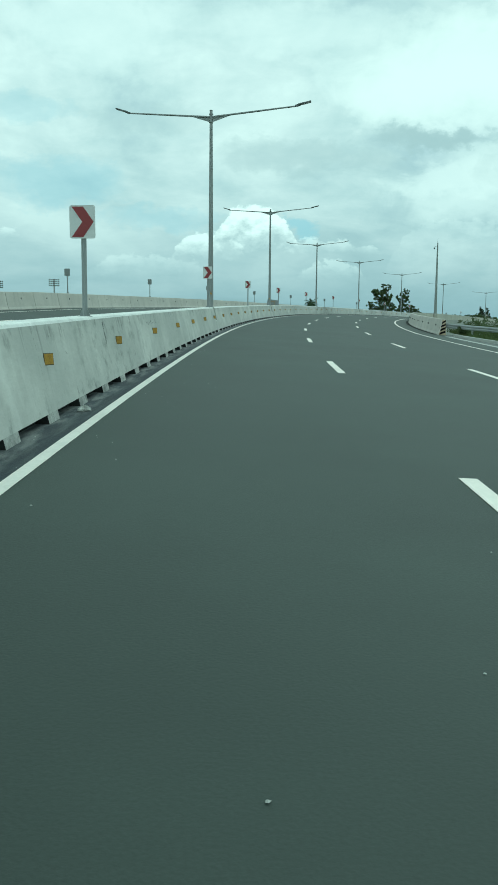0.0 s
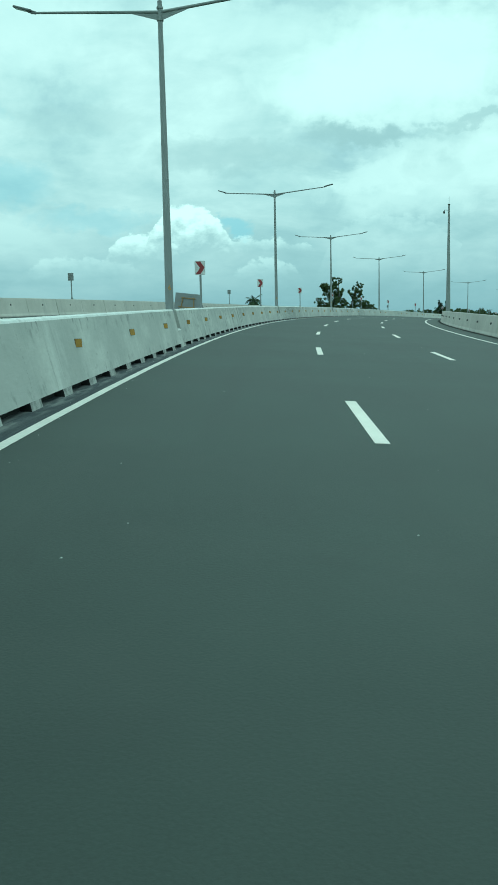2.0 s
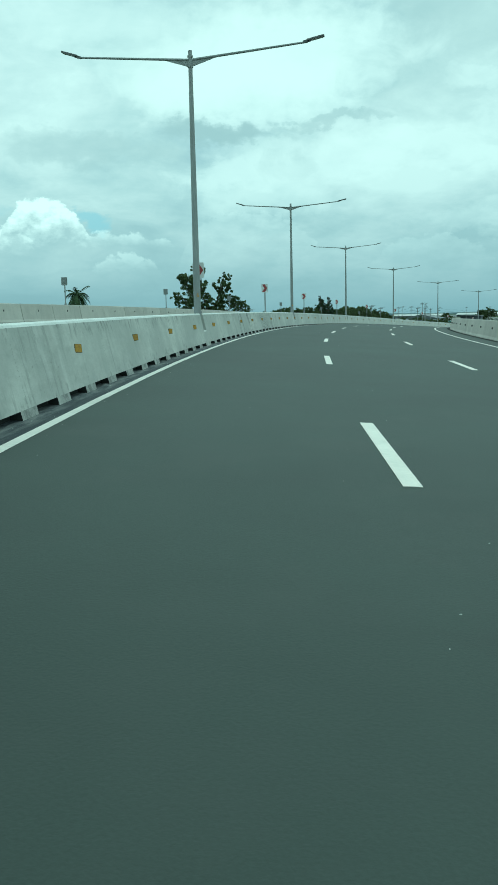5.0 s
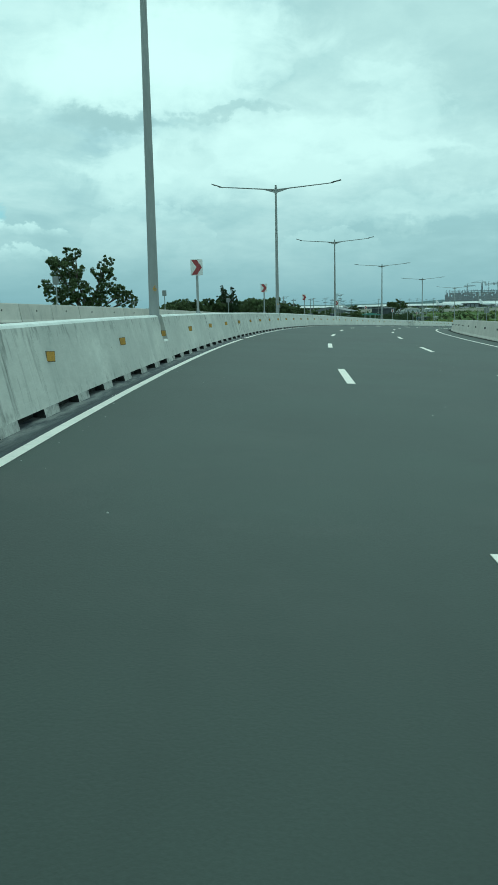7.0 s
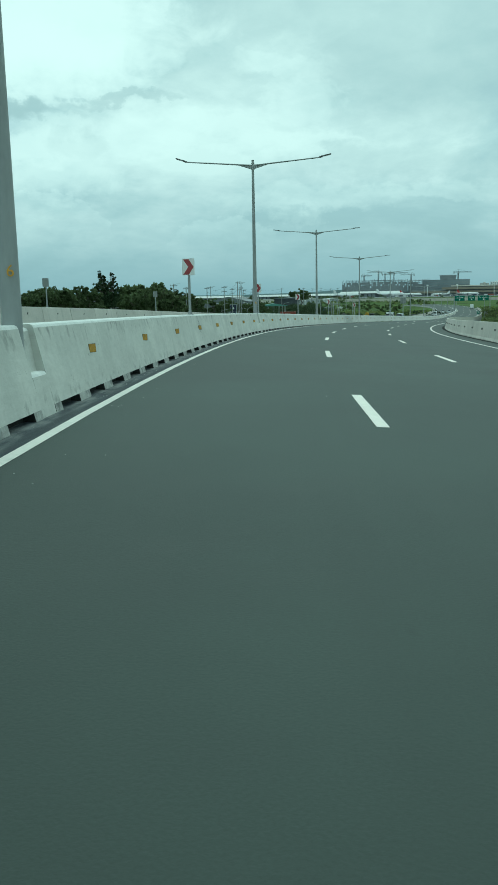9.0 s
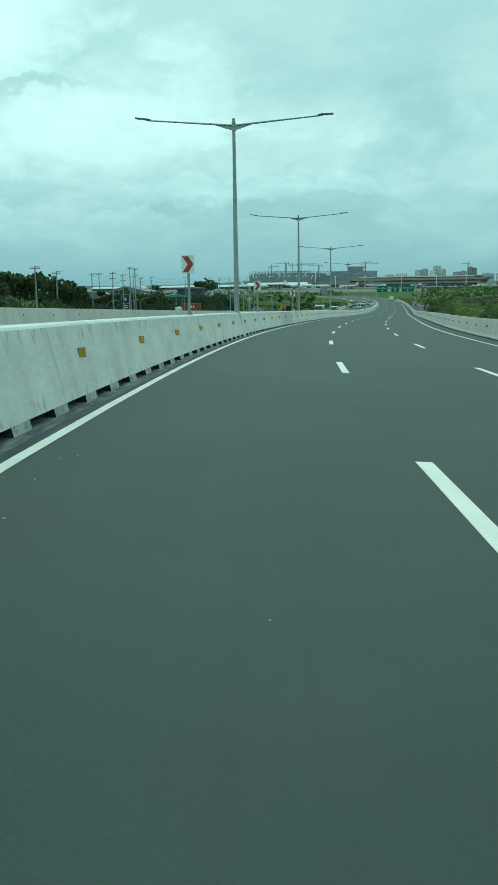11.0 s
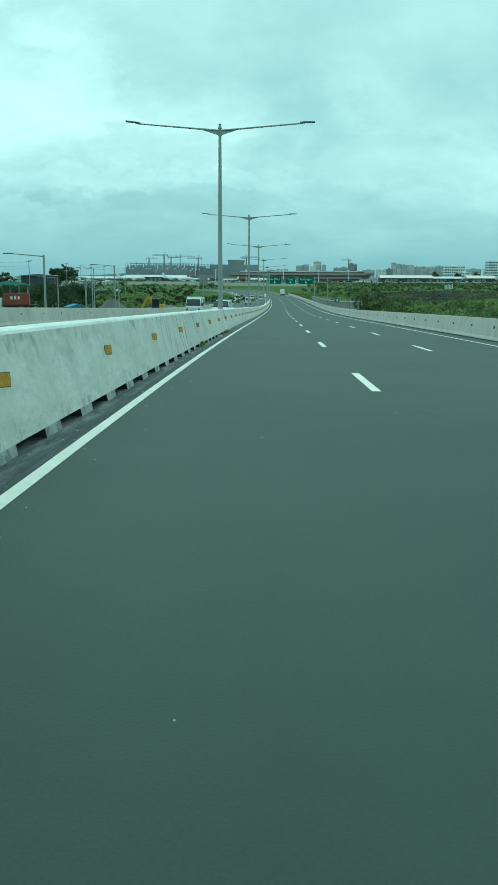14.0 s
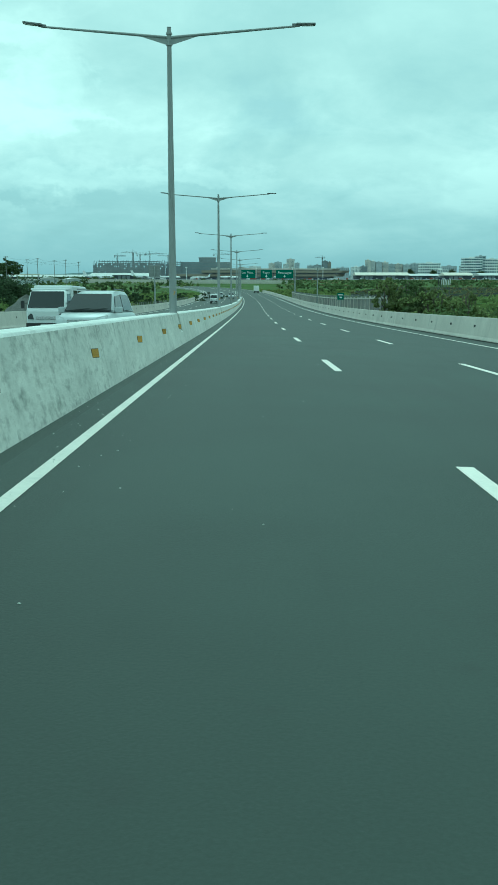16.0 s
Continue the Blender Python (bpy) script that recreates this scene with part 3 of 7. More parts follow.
def tube(bm, p, q, r0, r1, sides=10, caps=True):
    """A tapered round bar from p to q."""
    p, q = Vector(p), Vector(q)
    d = (q - p).normalized()
    a = d.orthogonal().normalized()
    b = d.cross(a)
    rings = []
    for c, r in ((p, r0), (q, r1)):
        rings.append([bm.verts.new(c + (a * math.cos(t) + b * math.sin(t)) * r) for t in (2 * math.pi * i / sides for i in range(sides))])
    for i in range(sides):
        f = bm.faces.new((rings[0][i], rings[0][(i + 1) % sides], rings[1][(i + 1) % sides], rings[1][i]))
        f.smooth = True
    if caps:
        bm.faces.new([bm.verts.new(v.co) for v in rings[0][::-1]])
        bm.faces.new([bm.verts.new(v.co) for v in rings[1]])
    return bm


def prism(bm, outline, y0, y1):
    """The x-z outline (counter-clockwise seen against y) pushed from y0 to y1."""
    a = [bm.verts.new((x, y0, z)) for x, z in outline]
    b = [bm.verts.new((x, y1, z)) for x, z in outline]
    n = len(outline)
    for i in range(n):
        bm.faces.new((a[i], a[(i + 1) % n], b[(i + 1) % n], b[i]))
    bm.faces.new(a[::-1])
    bm.faces.new(b)
    return bm


def strip(name, s_list, u0, u1, h, mat_, parent=None, label="", h1=None):
    """A ribbon that follows the road between two offsets."""
    verts, faces = [], []
    for s in s_list:
        h0 = h(s) if callable(h) else h
        verts += [road_at(s, u0, h0), road_at(s, u1, h0 if h1 is None else h1)]
    for i in range(len(s_list) - 1):
        faces.append((2 * i, 2 * i + 1, 2 * i + 3, 2 * i + 2))
    ob = raw(name, verts, faces, mat_, parent, label, True)
    uv = ob.data.uv_layers.new(name="UVMap")
    for lp in ob.data.loops:
        uv.data[lp.index].uv = (s_list[lp.vertex_index // 2], u1 if lp.vertex_index % 2 else u0)
    return ob


# ---- ground ----
def ring_ground():
    verts, faces = [(180, 380, GROUND)], []
    radii, n = (150, 400, 900, 1800, 3200, 4600), 48
    for r_ in radii:
        verts += [(180 + r_ * math.cos(2 * math.pi * i / n), 380 + r_ * math.sin(2 * math.pi * i / n), GROUND) for i in range(n)]
    for i in range(n):
        faces.append((0, 1 + i, 1 + (i + 1) % n))
    for k in range(len(radii) - 1):
        a, b = 1 + k * n, 1 + (k + 1) * n
        for i in range(n):
            j = (i + 1) % n
            faces.append((a + i, b + i, b + j, a + j))
    return raw("ground", verts, faces, M_GRASSGROUND)


tagged(ring_ground(), "flat green grassland with patches of dry grass", "ground", kind="structure")

# ---- carriageways ----
ROAD_S = np.arange(-56.0, 1040.0, 4.0)
RIGHT_U, LEFT_U = 12.2, -13.4
road = tagged(strip("road", ROAD_S, -0.05, RIGHT_U + 0.05, 0.0, M_ASPHALT), "dark grey asphalt carriageway with white lane marks", "road", kind="structure")
road_left = tagged(strip("road", ROAD_S, LEFT_U - 0.05, -1.7, 0.0, M_ASPHALT), "dark grey asphalt carriageway for oncoming traffic", "road", kind="structure")
def dip(s):
    """Level of the strip under the barrier: sunken below the feet, then banked up against the solid barrier."""
    return -0.05 + 0.1 * min(1.0, max(0.0, (s - 404.0) / 8.0))


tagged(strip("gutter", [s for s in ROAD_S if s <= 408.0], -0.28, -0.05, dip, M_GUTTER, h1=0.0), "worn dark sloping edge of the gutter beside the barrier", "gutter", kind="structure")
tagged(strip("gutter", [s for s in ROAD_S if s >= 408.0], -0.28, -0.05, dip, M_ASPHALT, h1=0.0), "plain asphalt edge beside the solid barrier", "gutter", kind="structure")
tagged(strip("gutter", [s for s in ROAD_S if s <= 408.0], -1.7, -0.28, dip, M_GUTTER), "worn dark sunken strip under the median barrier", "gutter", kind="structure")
tagged(strip("gutter", [s for s in ROAD_S if s >= 408.0], -1.7, -0.28, dip, M_ASPHALT), "plain asphalt strip under the solid barrier", "gutter", kind="structure")


def sunk(u, s):
    """How deep the gutter lies below the carriageway at u."""
    return dip(s) * min(1.0, max(0.0, (-0.05 - u) / 0.23))


def ribbon_box(name, s_list, u0, u1, h0, h1, mat_):
    """A wall that follows the road, with depth, from h0 (or the ground) to h1."""
    verts, faces = [], []
    for s in s_list:
        a, b = road_at(s, u0, h1), road_at(s, u1, h1)
        lo = GROUND - 0.3 if h0 is None else None
        c, d = (Vector((b.x, b.y, lo)), Vector((a.x, a.y, lo))) if h0 is None else (road_at(s, u1, h0), road_at(s, u0, h0))
        verts += [a, b, c, d]
    n = len(s_list)
    for i in range(n - 1):
        for k in range(4):
            faces.append((4 * i + k, 4 * i + (k + 1) % 4, 4 * i + 4 + (k + 1) % 4, 4 * i + 4 + k))
    faces += [(0, 3, 2, 1), (4 * n - 4, 4 * n - 3, 4 * n - 2, 4 * n - 1)]
    return raw(name, verts, faces, mat_)


tagged(ribbon_box("retaining_wall", ROAD_S, RIGHT_U + 0.02, RIGHT_U + 0.42, None, -0.004, M_WALL), "plain concrete wall that carries the carriageway edge", "wall", kind="structure")
tagged(ribbon_box("retaining_wall", ROAD_S, LEFT_U - 0.44, LEFT_U - 0.02, None, -0.004, M_WALL), "plain concrete wall that carries the far carriageway edge", "wall", kind="structure")

# ---- road markings ----
for host, u in ((road, 0.0), (road, 10.74), (road_left, -1.95), (road_left, -12.35)):
    strip("edge_line", ROAD_S, u - (0.04 if u == 0.0 else 0.078), u + 0.078, 0.005, M_LINE, host, "continuous white edge line")


def dash_mesh():
    bm = bmesh.new()
    box(bm, -0.078, 0.078, -1.9, 1.9, 0.001, 0.006)
    me = bpy.data.meshes.new("lane_dash")
    bm.to_mesh(me)
    bm.free()
    me.materials.append(M_PAINT)
    return me


DASH = dash_mesh()
for host, us in ((road, (3.55, 7.07)), (road_left, (-5.5, -8.95))):
    for u in us:
        for n in range(-5, 55):
            ob = new("lane_dash", DASH)
            s = 35.9 + 14.99 * n
            s += float(np.interp(s, [0, 30, 70, 110], [-0.65, -0.5, -0.35, 0.0]))
            p0, p1, p2 = road_at(s, u), road_at(s + 1, u), road_at(s, u + 1)
            y, x = (p1 - p0).normalized(), (p2 - p0).normalized()
            z = x.cross(y).normalized()
            m = Matrix((y.cross(z), y, z)).transposed().to_4x4()
            m.translation = p0
            ob.parent, ob.matrix_basis = host, m

# ---- median barrier: precast lengths between the lamp posts ----
MEDIAN_U = -0.86
median = tagged(new("median_barrier"), "pale weathered concrete median barrier with streaks and amber reflectors", "barrier", kind="structure")


def barrier_mesh(name, s, length, notched, hw0=0.415, hw1=0.175, top=1.02, gap=0.0008):
    """One precast length that follows the bend of the road from s on; notched ones stand on feet with drain gaps."""
    bm = bmesh.new()
    foot = 0.032
    slope = (hw0 - hw1) / top
    w = hw0 - slope * foot
    z0, b0 = (foot, w) if notched else (-0.08, hw0 + slope * 0.08)
    outline = [(-b0, z0), (b0, z0), (hw1 + 0.014, top - 0.045), (hw1 - 0.004, top - 0.014), (hw1 - 0.035, top), (-hw1 + 0.035, top), (-hw1 + 0.004, top - 0.014), (-hw1 - 0.014, top - 0.045)]
    cuts = [gap + (length - 2 * gap) * k / 3 for k in range(4)]
    rows = [[bm.verts.new((x, y, z)) for x, z in outline] for y in cuts]
    n = len(outline)
    for r0, r1 in zip(rows[:-1], rows[1:]):
        for i in range(n):
            bm.faces.new((r0[i], r0[(i + 1) % n], r1[(i + 1) % n], r1[i]))
    bm.faces.new(rows[0][::-1])
    bm.faces.new(rows[-1])
    body = len(bm.faces)
    if notched:
        step, half = length / 3, 0.25 if s < 110 else 0.33
        inner = w - 0.13
        prism(bm, [(-w, -0.08), (inner, -0.08), (inner, foot + 0.001), (-w, foot + 0.001)], gap, length - gap)
        for k in range(4):
            a, b = max(gap, k * step - half), min(length - gap, k * step + half)
            prism(bm, [(-hw0 - slope * 0.08, -0.08), (hw0 + slope * 0.08, -0.08), (w - 0.001, foot + 0.001), (-w + 0.001, foot + 0.001)], a, b)
    bm.normal_update()
    # Upward faces of the body take the paler top colour.
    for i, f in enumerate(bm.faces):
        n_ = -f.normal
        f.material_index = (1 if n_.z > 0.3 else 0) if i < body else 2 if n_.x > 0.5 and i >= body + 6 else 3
    uv = bm.loops.layers.uv.new("UVMap")
    for f in bm.faces:
        for lp in f.loops:
            lp[uv].uv = (s + lp.vert.co.y, lp.vert.co.z)
    for v in bm.verts:
        v.co = road_frame(s + v.co.y, MEDIAN_U) @ Vector((v.co.x, 0, v.co.z))
    me = bpy.data.meshes.new(name)
    bm.normal_update()
    bm.to_mesh(me)
    bm.free()
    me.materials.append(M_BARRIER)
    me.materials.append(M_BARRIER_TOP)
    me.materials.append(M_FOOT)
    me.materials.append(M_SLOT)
    return me


def plate_mesh(name, w, h, d, mat_, bevel=0.0):
    bm = bmesh.new()
    box(bm, 0.0, d, -w / 2, w / 2, -h / 2, h / 2, bevel)
    me = bpy.data.meshes.new(name)
    bm.to_mesh(me)
    bm.free()
    me.materials.append(mat_)
    return me


AMBER_FRAME, AMBER_FACE = plate_mesh("reflector_frame", 0.128, 0.135, 0.007, M_FRAME, 0.002), plate_mesh("reflector_face", 0.112, 0.119, 0.004, M_AMBER)
GREY_STUD = plate_mesh("reflector", 0.11, 0.11, 0.03, M_STUD, 0.004)
POSTS = [LAMP_S[0] - 81.6, LAMP_S[0] - 40.8] + LAMP_S + [LAMP_S[-1] + 40.8 * k for k in range(1, 6)]
for a, b in zip(POSTS[:-1], POSTS[1:]):
    run = (b - 0.12 - a - 0.5) / 8
    for k in range(8):
        s = a + 0.5 + k * run
        new("barrier_length", barrier_mesh("barrier_length", s, run, s < 404)).parent = median
    for name, me in (("lamp_slot", barrier_mesh("lamp_slot", a - 0.12, 0.62, False, 0.27, 0.11, 0.98)), ("slot_plinth", barrier_mesh("slot_plinth", a - 0.12, 0.62, False, 0.41, 0.31, 0.45))):
        new(name, me).parent = median
# amber reflectors on both faces, about every five metres
for n in range(-4, 130):
    s = float(np.interp(n, [-10, 0, 3, 5, 6, 8, 14, 22, 23, 25, 28, 36, 45, 46, 49, 61, 72, 74, 78, 86, 186], [-40.5, 9.9, 24.9, 34.4, 38.9, 48.9, 78.2, 116.1, 120.8, 130.6, 145.4, 184.1, 227.5, 232.2, 247.15, 306.9, 361.8, 372.0, 392.3, 432.5, 935.2]))
    s += 0.02 * math.sin(n * 2.4)
    for side in (1, -1):
        if side < 0 and n % 2:
            continue
        face = 0.415 - 0.2353 * 0.60
        fr = new("reflector_frame", AMBER_FRAME)
        turn = Matrix.Rotation(-0.75 if side > 0 else math.pi - 0.75, 4, "Z") @ Matrix.Rotation(-0.12 + 0.05 * math.sin(n * 1.3), 4, "Y") @ Matrix.Rotation(0.06 * math.sin(n * 3.1), 4, "X")
        fr.parent, fr.matrix_basis = median, road_frame(s, MEDIAN_U) @ Matrix.Translation((side * (face + 0.042), 0, 0.60)) @ turn
        if side > 0:
            fc = new("reflector_face", AMBER_FACE)
            fc.parent, fc.matrix_basis = fr, Matrix.Translation((0.008, 0, 0))

# dark formwork seams that run down the face beside each chevron sign
def face_strip(s, z_top, z_low, wide, wander, seed):
    """A thin uneven band that lies on the barrier's right face from z_top down to z_low."""
    rng_ = np.random.default_rng(seed)
    verts, faces, off = [], [], 0.0
    cuts = np.linspace(z_top, z_low, 14)
    for z in cuts:
        off += rng_.uniform(-1, 1) * wander
        half = wide * rng_.uniform(0.3, 1.0) / 2
        x = 0.415 - 0.2353 * z + 0.004
        for d in (-half, half):
            verts.append(road_frame(s + off + d, MEDIAN_U) @ Vector((x, 0, z)))
    for i in range(len(cuts) - 1):
        faces.append((2 * i, 2 * i + 1, 2 * i + 3, 2 * i + 2))
    return verts, faces


CHEVRONS = [13.3, 38.4, 63.4, 88.3, 113.0, 138.2, 163.0, 187.9, 211.9, 236.7, 261.7, 286.5, 311.2, 335.7, 360.4]
for i, s in enumerate(CHEVRONS):
    if abs(np.array(LAMP_S) - s).min() < 2.0:
        continue
    v, f = face_strip(s + 0.65, 0.96, 0.05 if i % 3 else 0.55, 0.035, 0.012, 900 + i)
    raw("seam", v, f, M_SEAM, median)
    v, f = face_strip(s + 0.72, 0.94, 0.6, 0.07, 0.02, 940 + i)
    raw("seam", v, f, M_SEAM, median)
for k in range(7):
    v, f = face_strip(19.1 + 0.26 * k, 0.83 - 0.02 * (k % 3), 0.76 - 0.015 * (k % 2), 0.05 + 0.03 * (k % 2), 0.015, 980 + k)
    raw("mark", v, f, M_SEAM, median, "small dark scrawl")

# ---- parapets with a toe ----
def parapet_mesh(length=5.0):
    bm = bmesh.new()
    prism(bm, [(0.0, -0.02), (0.40, -0.02), (0.40, 1.03), (0.235, 1.04), (0.215, 1.02), (0.06, 0.17), (0.0, 0.05)], 0.0012, length - 0.0012)
    me = bpy.data.meshes.new("parapet_length")
    bm.normal_update()
    bm.to_mesh(me)
    bm.free()
    me.materials.append(M_PARAPET)
    return me


PARAPET = parapet_mesh()
parapet_right = tagged(new("parapet"), "grey concrete parapet with a sloped toe and small dark reflectors", "parapet", kind="structure")
parapet_left = tagged(new("parapet"), "grey concrete parapet beyond the oncoming carriageway", "parapet", kind="structure")
flip = Matrix.Rotation(math.pi, 4, "Z")
for k in range(150):
    s = 60.0 + 5.0 * k
    seg = new("parapet_length", PARAPET)
    seg.parent, seg.matrix_basis = parapet_right, road_frame(s, RIGHT_U)
    st = new("reflector", GREY_STUD)
    st.parent, st.matrix_basis = seg, Matrix.Translation((0.128, 2.0, 0.62)) @ Matrix.Rotation(math.pi + 0.75, 4, "Z")
tagged(strip("gutter_grit", np.arange(60.0, 800.0, 4.0), RIGHT_U - 0.3, RIGHT_U + 0.02, 0.007, M_SLOT), "dark grit and soil along the parapet foot", "grit", kind="structure")
for k in range(170):
    s = -40.0 + 5.0 * k
    seg = new("parapet_length", PARAPET)
    seg.parent, seg.matrix_basis = parapet_left, road_frame(s + 5.0, LEFT_U) @ flip
    st = new("reflector", GREY_STUD)
    st.parent, st.matrix_basis = seg, Matrix.Translation((0.145, 2.5, 0.66)) @ flip @ Matrix.Rotation(0.1, 4, "Y")


# ---- lamp posts on the median ----
def twin_lamp(numeral, tilts):
    """A tapered post with two long arms, gussets and flat lamp heads."""
    root = new("street_lamp")
    bm = bmesh.new()
    tube(bm, (0, 0, 0.1), (0, 0, 9.5), 0.128, 0.065, 16)
    part("post", bm, M_STEEL, root)
    bm = bmesh.new()
    tube(bm, (0, 0, 9.5), (0, 0, 9.53), 0.07, 0.06, 16)
    part("cap", bm, M_DARKSTEEL, root)
    for z in (9.0, 9.32):
        bm = bmesh.new()
        tube(bm, (0, 0, z), (0, 0, z + 0.05), 0.095, 0.095, 16)
        part("clamp", bm, M_STEEL, root)
    for side, tilt in zip((-1, 1), tilts):
        bm = bmesh.new()
        tube(bm, (side * 0.05, 0, 9.24), (side * 3.85, 0, 9.55), 0.045, 0.032, 10)
        arm_ = part("arm", bm, M_STEEL, root)
        bm = bmesh.new()
        prism(bm, [(side * 0.05, 9.02), (side * 0.95, 9.30), (side * 0.95, 9.33), (side * 0.05, 9.25)][::side], -0.012, 0.012)
        part("gusset", bm, M_STEEL, arm_)
        head = new("lamp_head")
        head.parent = root
        head.matrix_basis = Matrix.Translation((side * 3.85, 0, 9.57)) @ Matrix.Rotation(-side * tilt, 4, "Y") @ Matrix.Diagonal((side, 1, 1, 1))
        bm = bmesh.new()
        box(bm, -0.02, 0.56, -0.09, 0.09, 0.0, 0.06, 0.018)
        box(bm, -0.14, 0.1, -0.04, 0.04, -0.03, 0.05, 0.01)
        part("housing", bm, M_DARKSTEEL, head)
        bm = bmesh.new()
        box(bm, 0.14, 0.5, -0.065, 0.065, -0.012, 0.002)
        part("lens", bm, M_LENS, head)
    digit = bpy.data.curves.new("numeral", "FONT")
    digit.body, digit.size, digit.extrude, digit.align_x = numeral, 0.19, 0.003, "CENTER"
    digit.materials.append(M_YELLOWTAG)
    tag_ob = new("numeral", digit)
    tag_ob.parent = root
    tag_ob.matrix_basis = Matrix.Rotation(0.42, 4, "Z") @ Matrix.Translation((0, -0.129, 1.58)) @ Matrix.Rotation(math.pi / 2, 4, "X")
    tagged(tag_ob, "ochre painted numeral")
    tagged(root, "galvanised steel lamp post with two long arms, rising from the median", "street lamp", "lamp posts on the median")
    return root


def lamp_pose(s):
    """Where the post at s stands and how its arms are turned."""
    u, turn = np.interp(s, [40, 122, 203, 325, 366, 407], [-0.80, -0.775, -0.77, -0.775, -0.79, -0.80]), np.interp(s, [40, 122, 203, 325, 407], [-0.16, -0.125, -0.015, 0.02, -0.01])
    return road_frame(s, float(u), 0.0, level=True) @ Matrix.Rotation(float(turn), 4, "Z")


first = twin_lamp("6", (0.3, 0.2))
first.matrix_basis = lamp_pose(LAMP_S[0])
second = twin_lamp("6", (0.12, 0.02))
second.matrix_basis = lamp_pose(LAMP_S[7])
third = twin_lamp("7", (0.12, 0.0))
third.matrix_basis = lamp_pose(LAMP_S[9])
for s in POSTS[:2] + POSTS[3:9] + POSTS[10:11] + POSTS[12:]:
    copy_thing(first if s < 300 else second if s < 420 else third, lamp_pose(s))


# ---- chevron signs ----
def chevron_sign(back=False):
    root = new("chevron_sign")
    bm = bmesh.new()
    tube(bm, (0, 0, 0.0), (0, 0, 1.735), 0.04, 0.04, 12)
    part("post", bm, M_STEEL, root)
    bm = bmesh.new()
    box(bm, -0.09, 0.09, -0.09, 0.09, 0.0, 0.012)
    for k in range(4):
        a = k * math.pi / 2
        d = Vector((math.cos(a), math.sin(a), 0))
        n_ = Vector((-d.y, d.x, 0)) * 0.005
        v = [bm.verts.new(p) for p in (d * 0.04 - n_, d * 0.085 - n_ + Vector((0, 0, 0.012)), d * 0.04 - n_ + Vector((0, 0, 0.13)), d * 0.04 + n_, d * 0.085 + n_ + Vector((0, 0, 0.012)), d * 0.04 + n_ + Vector((0, 0, 0.13)))]
        for f in ((0, 1, 2), (5, 4, 3), (0, 3, 4, 1), (1, 4, 5, 2), (2, 5, 3, 0)):
            bm.faces.new([v[i] for i in f])
    part("foot", bm, M_STEEL, root)
    w, h, z0 = 0.200, 0.258, 1.485
    bm = bmesh.new()
    corner = 0.035
    ol = []
    for cx, cz, a0 in ((w - corner, h - corner, 0), (-w + corner, h - corner, 90), (-w + corner, -h + corner, 180), (w - corner, -h + corner, 270)):
        ol += [(cx + corner * math.cos(radians(a0 + t)), z0 + cz + corner * math.sin(radians(a0 + t))) for t in (0, 30, 60, 90)]
    prism(bm, ol, -0.062, -0.052)
    panel = part("panel", bm, M_SIGNBACK if back else M_SIGNWHITE, root)
    if not back:
        bm = bmesh.new()
        for sz in (1, -1):
            q = [(-0.164, sz * 0.235), (0.016, sz * 0.235), (0.176, 0.0), (0.0, 0.0)]
            v0 = [bm.verts.new((x, -0.066, z0 + z)) for x, z in q]
            v1 = [bm.verts.new((x, -0.0615, z0 + z)) for x, z in q]
            for vs in (v0, v1[::-1]):
                bm.faces.new(vs)
            for i in range(4):
                bm.faces.new((v0[i], v1[i], v1[(i + 1) % 4], v0[(i + 1) % 4]))
        bmesh.ops.recalc_face_normals(bm, faces=bm.faces[:])
        part("chevron", bm, M_SIGNRED, panel, "dark red arrow pointing right")
    bm = bmesh.new()
    for z in (z0 - 0.13, z0 + 0.13):
        box(bm, -0.15, 0.15, -0.052, -0.036, z - 0.02, z + 0.02)
    part("bracket", bm, M_STEEL, root)
    return root


made = tagged(chevron_sign(), "white chevron sign with a dark red arrow on the median", "road sign", "chevron signs on the median")
made.matrix_basis = road_frame(CHEVRONS[1], MEDIAN_U + 0.07, 1.018, level=True) @ Matrix.Rotation(-0.1, 4, "Z")
copy_thing(made, road_frame(CHEVRONS[0], MEDIAN_U + 0.07, 1.018, level=True) @ Matrix.Rotation(-0.1, 4, "Z") @ Matrix.Diagonal((0.97, 1, 0.93, 1)))
for i, s in enumerate(CHEVRONS[2:]):
    copy_thing(made, road_frame(s, MEDIAN_U + 0.07, 1.018, level=True) @ Matrix.Rotation(-0.1 + 0.06 * math.sin(i * 2.3), 4, "Z"))
rear = tagged(chevron_sign(True), "grey back of a square sign on the far parapet", "road sign", "signs on the far parapet")
rear.matrix_basis = road_frame(-12.0, LEFT_U - 0.33, 1.03, level=True)
for s in (13.0, 38.0, 62.8, 87.8, 113.5, 139.7, 163.5, 187.8, 212.5, 236.5, 262.3, 286.3, 311.7):
    copy_thing(rear, road_frame(s, LEFT_U - 0.33, 1.03, level=True))


# ---- gore on the right at the start: kerb, grass, guardrail, striped barrier end ----
def poly_ribbon(name, pts, width, h0, h1, mat_):
    """A low bar along points (s, u), with depth."""
    verts, faces = [], []
    for s, u in pts:
        verts += [road_at(s, u, h1), road_at(s, u + width, h1), road_at(s, u + width, h0), road_at(s, u, h0)]
    n = len(pts)
    for i in range(n - 1):
        for k in range(4):
            faces.append((4 * i + k, 4 * i + (k + 1) % 4, 4 * i + 4 + (k + 1) % 4, 4 * i + 4 + k))
    faces += [(0, 3, 2, 1), (4 * n - 4, 4 * n - 3, 4 * n - 2, 4 * n - 1)]
    return raw(name, verts, faces, mat_)


gore = [(58.0, 13.0), (52.0, 13.2), (46.0, 13.6), (40.0, 14.2), (30.0, 15.6), (10.0, 19.0), (-20.0, 25.0)]
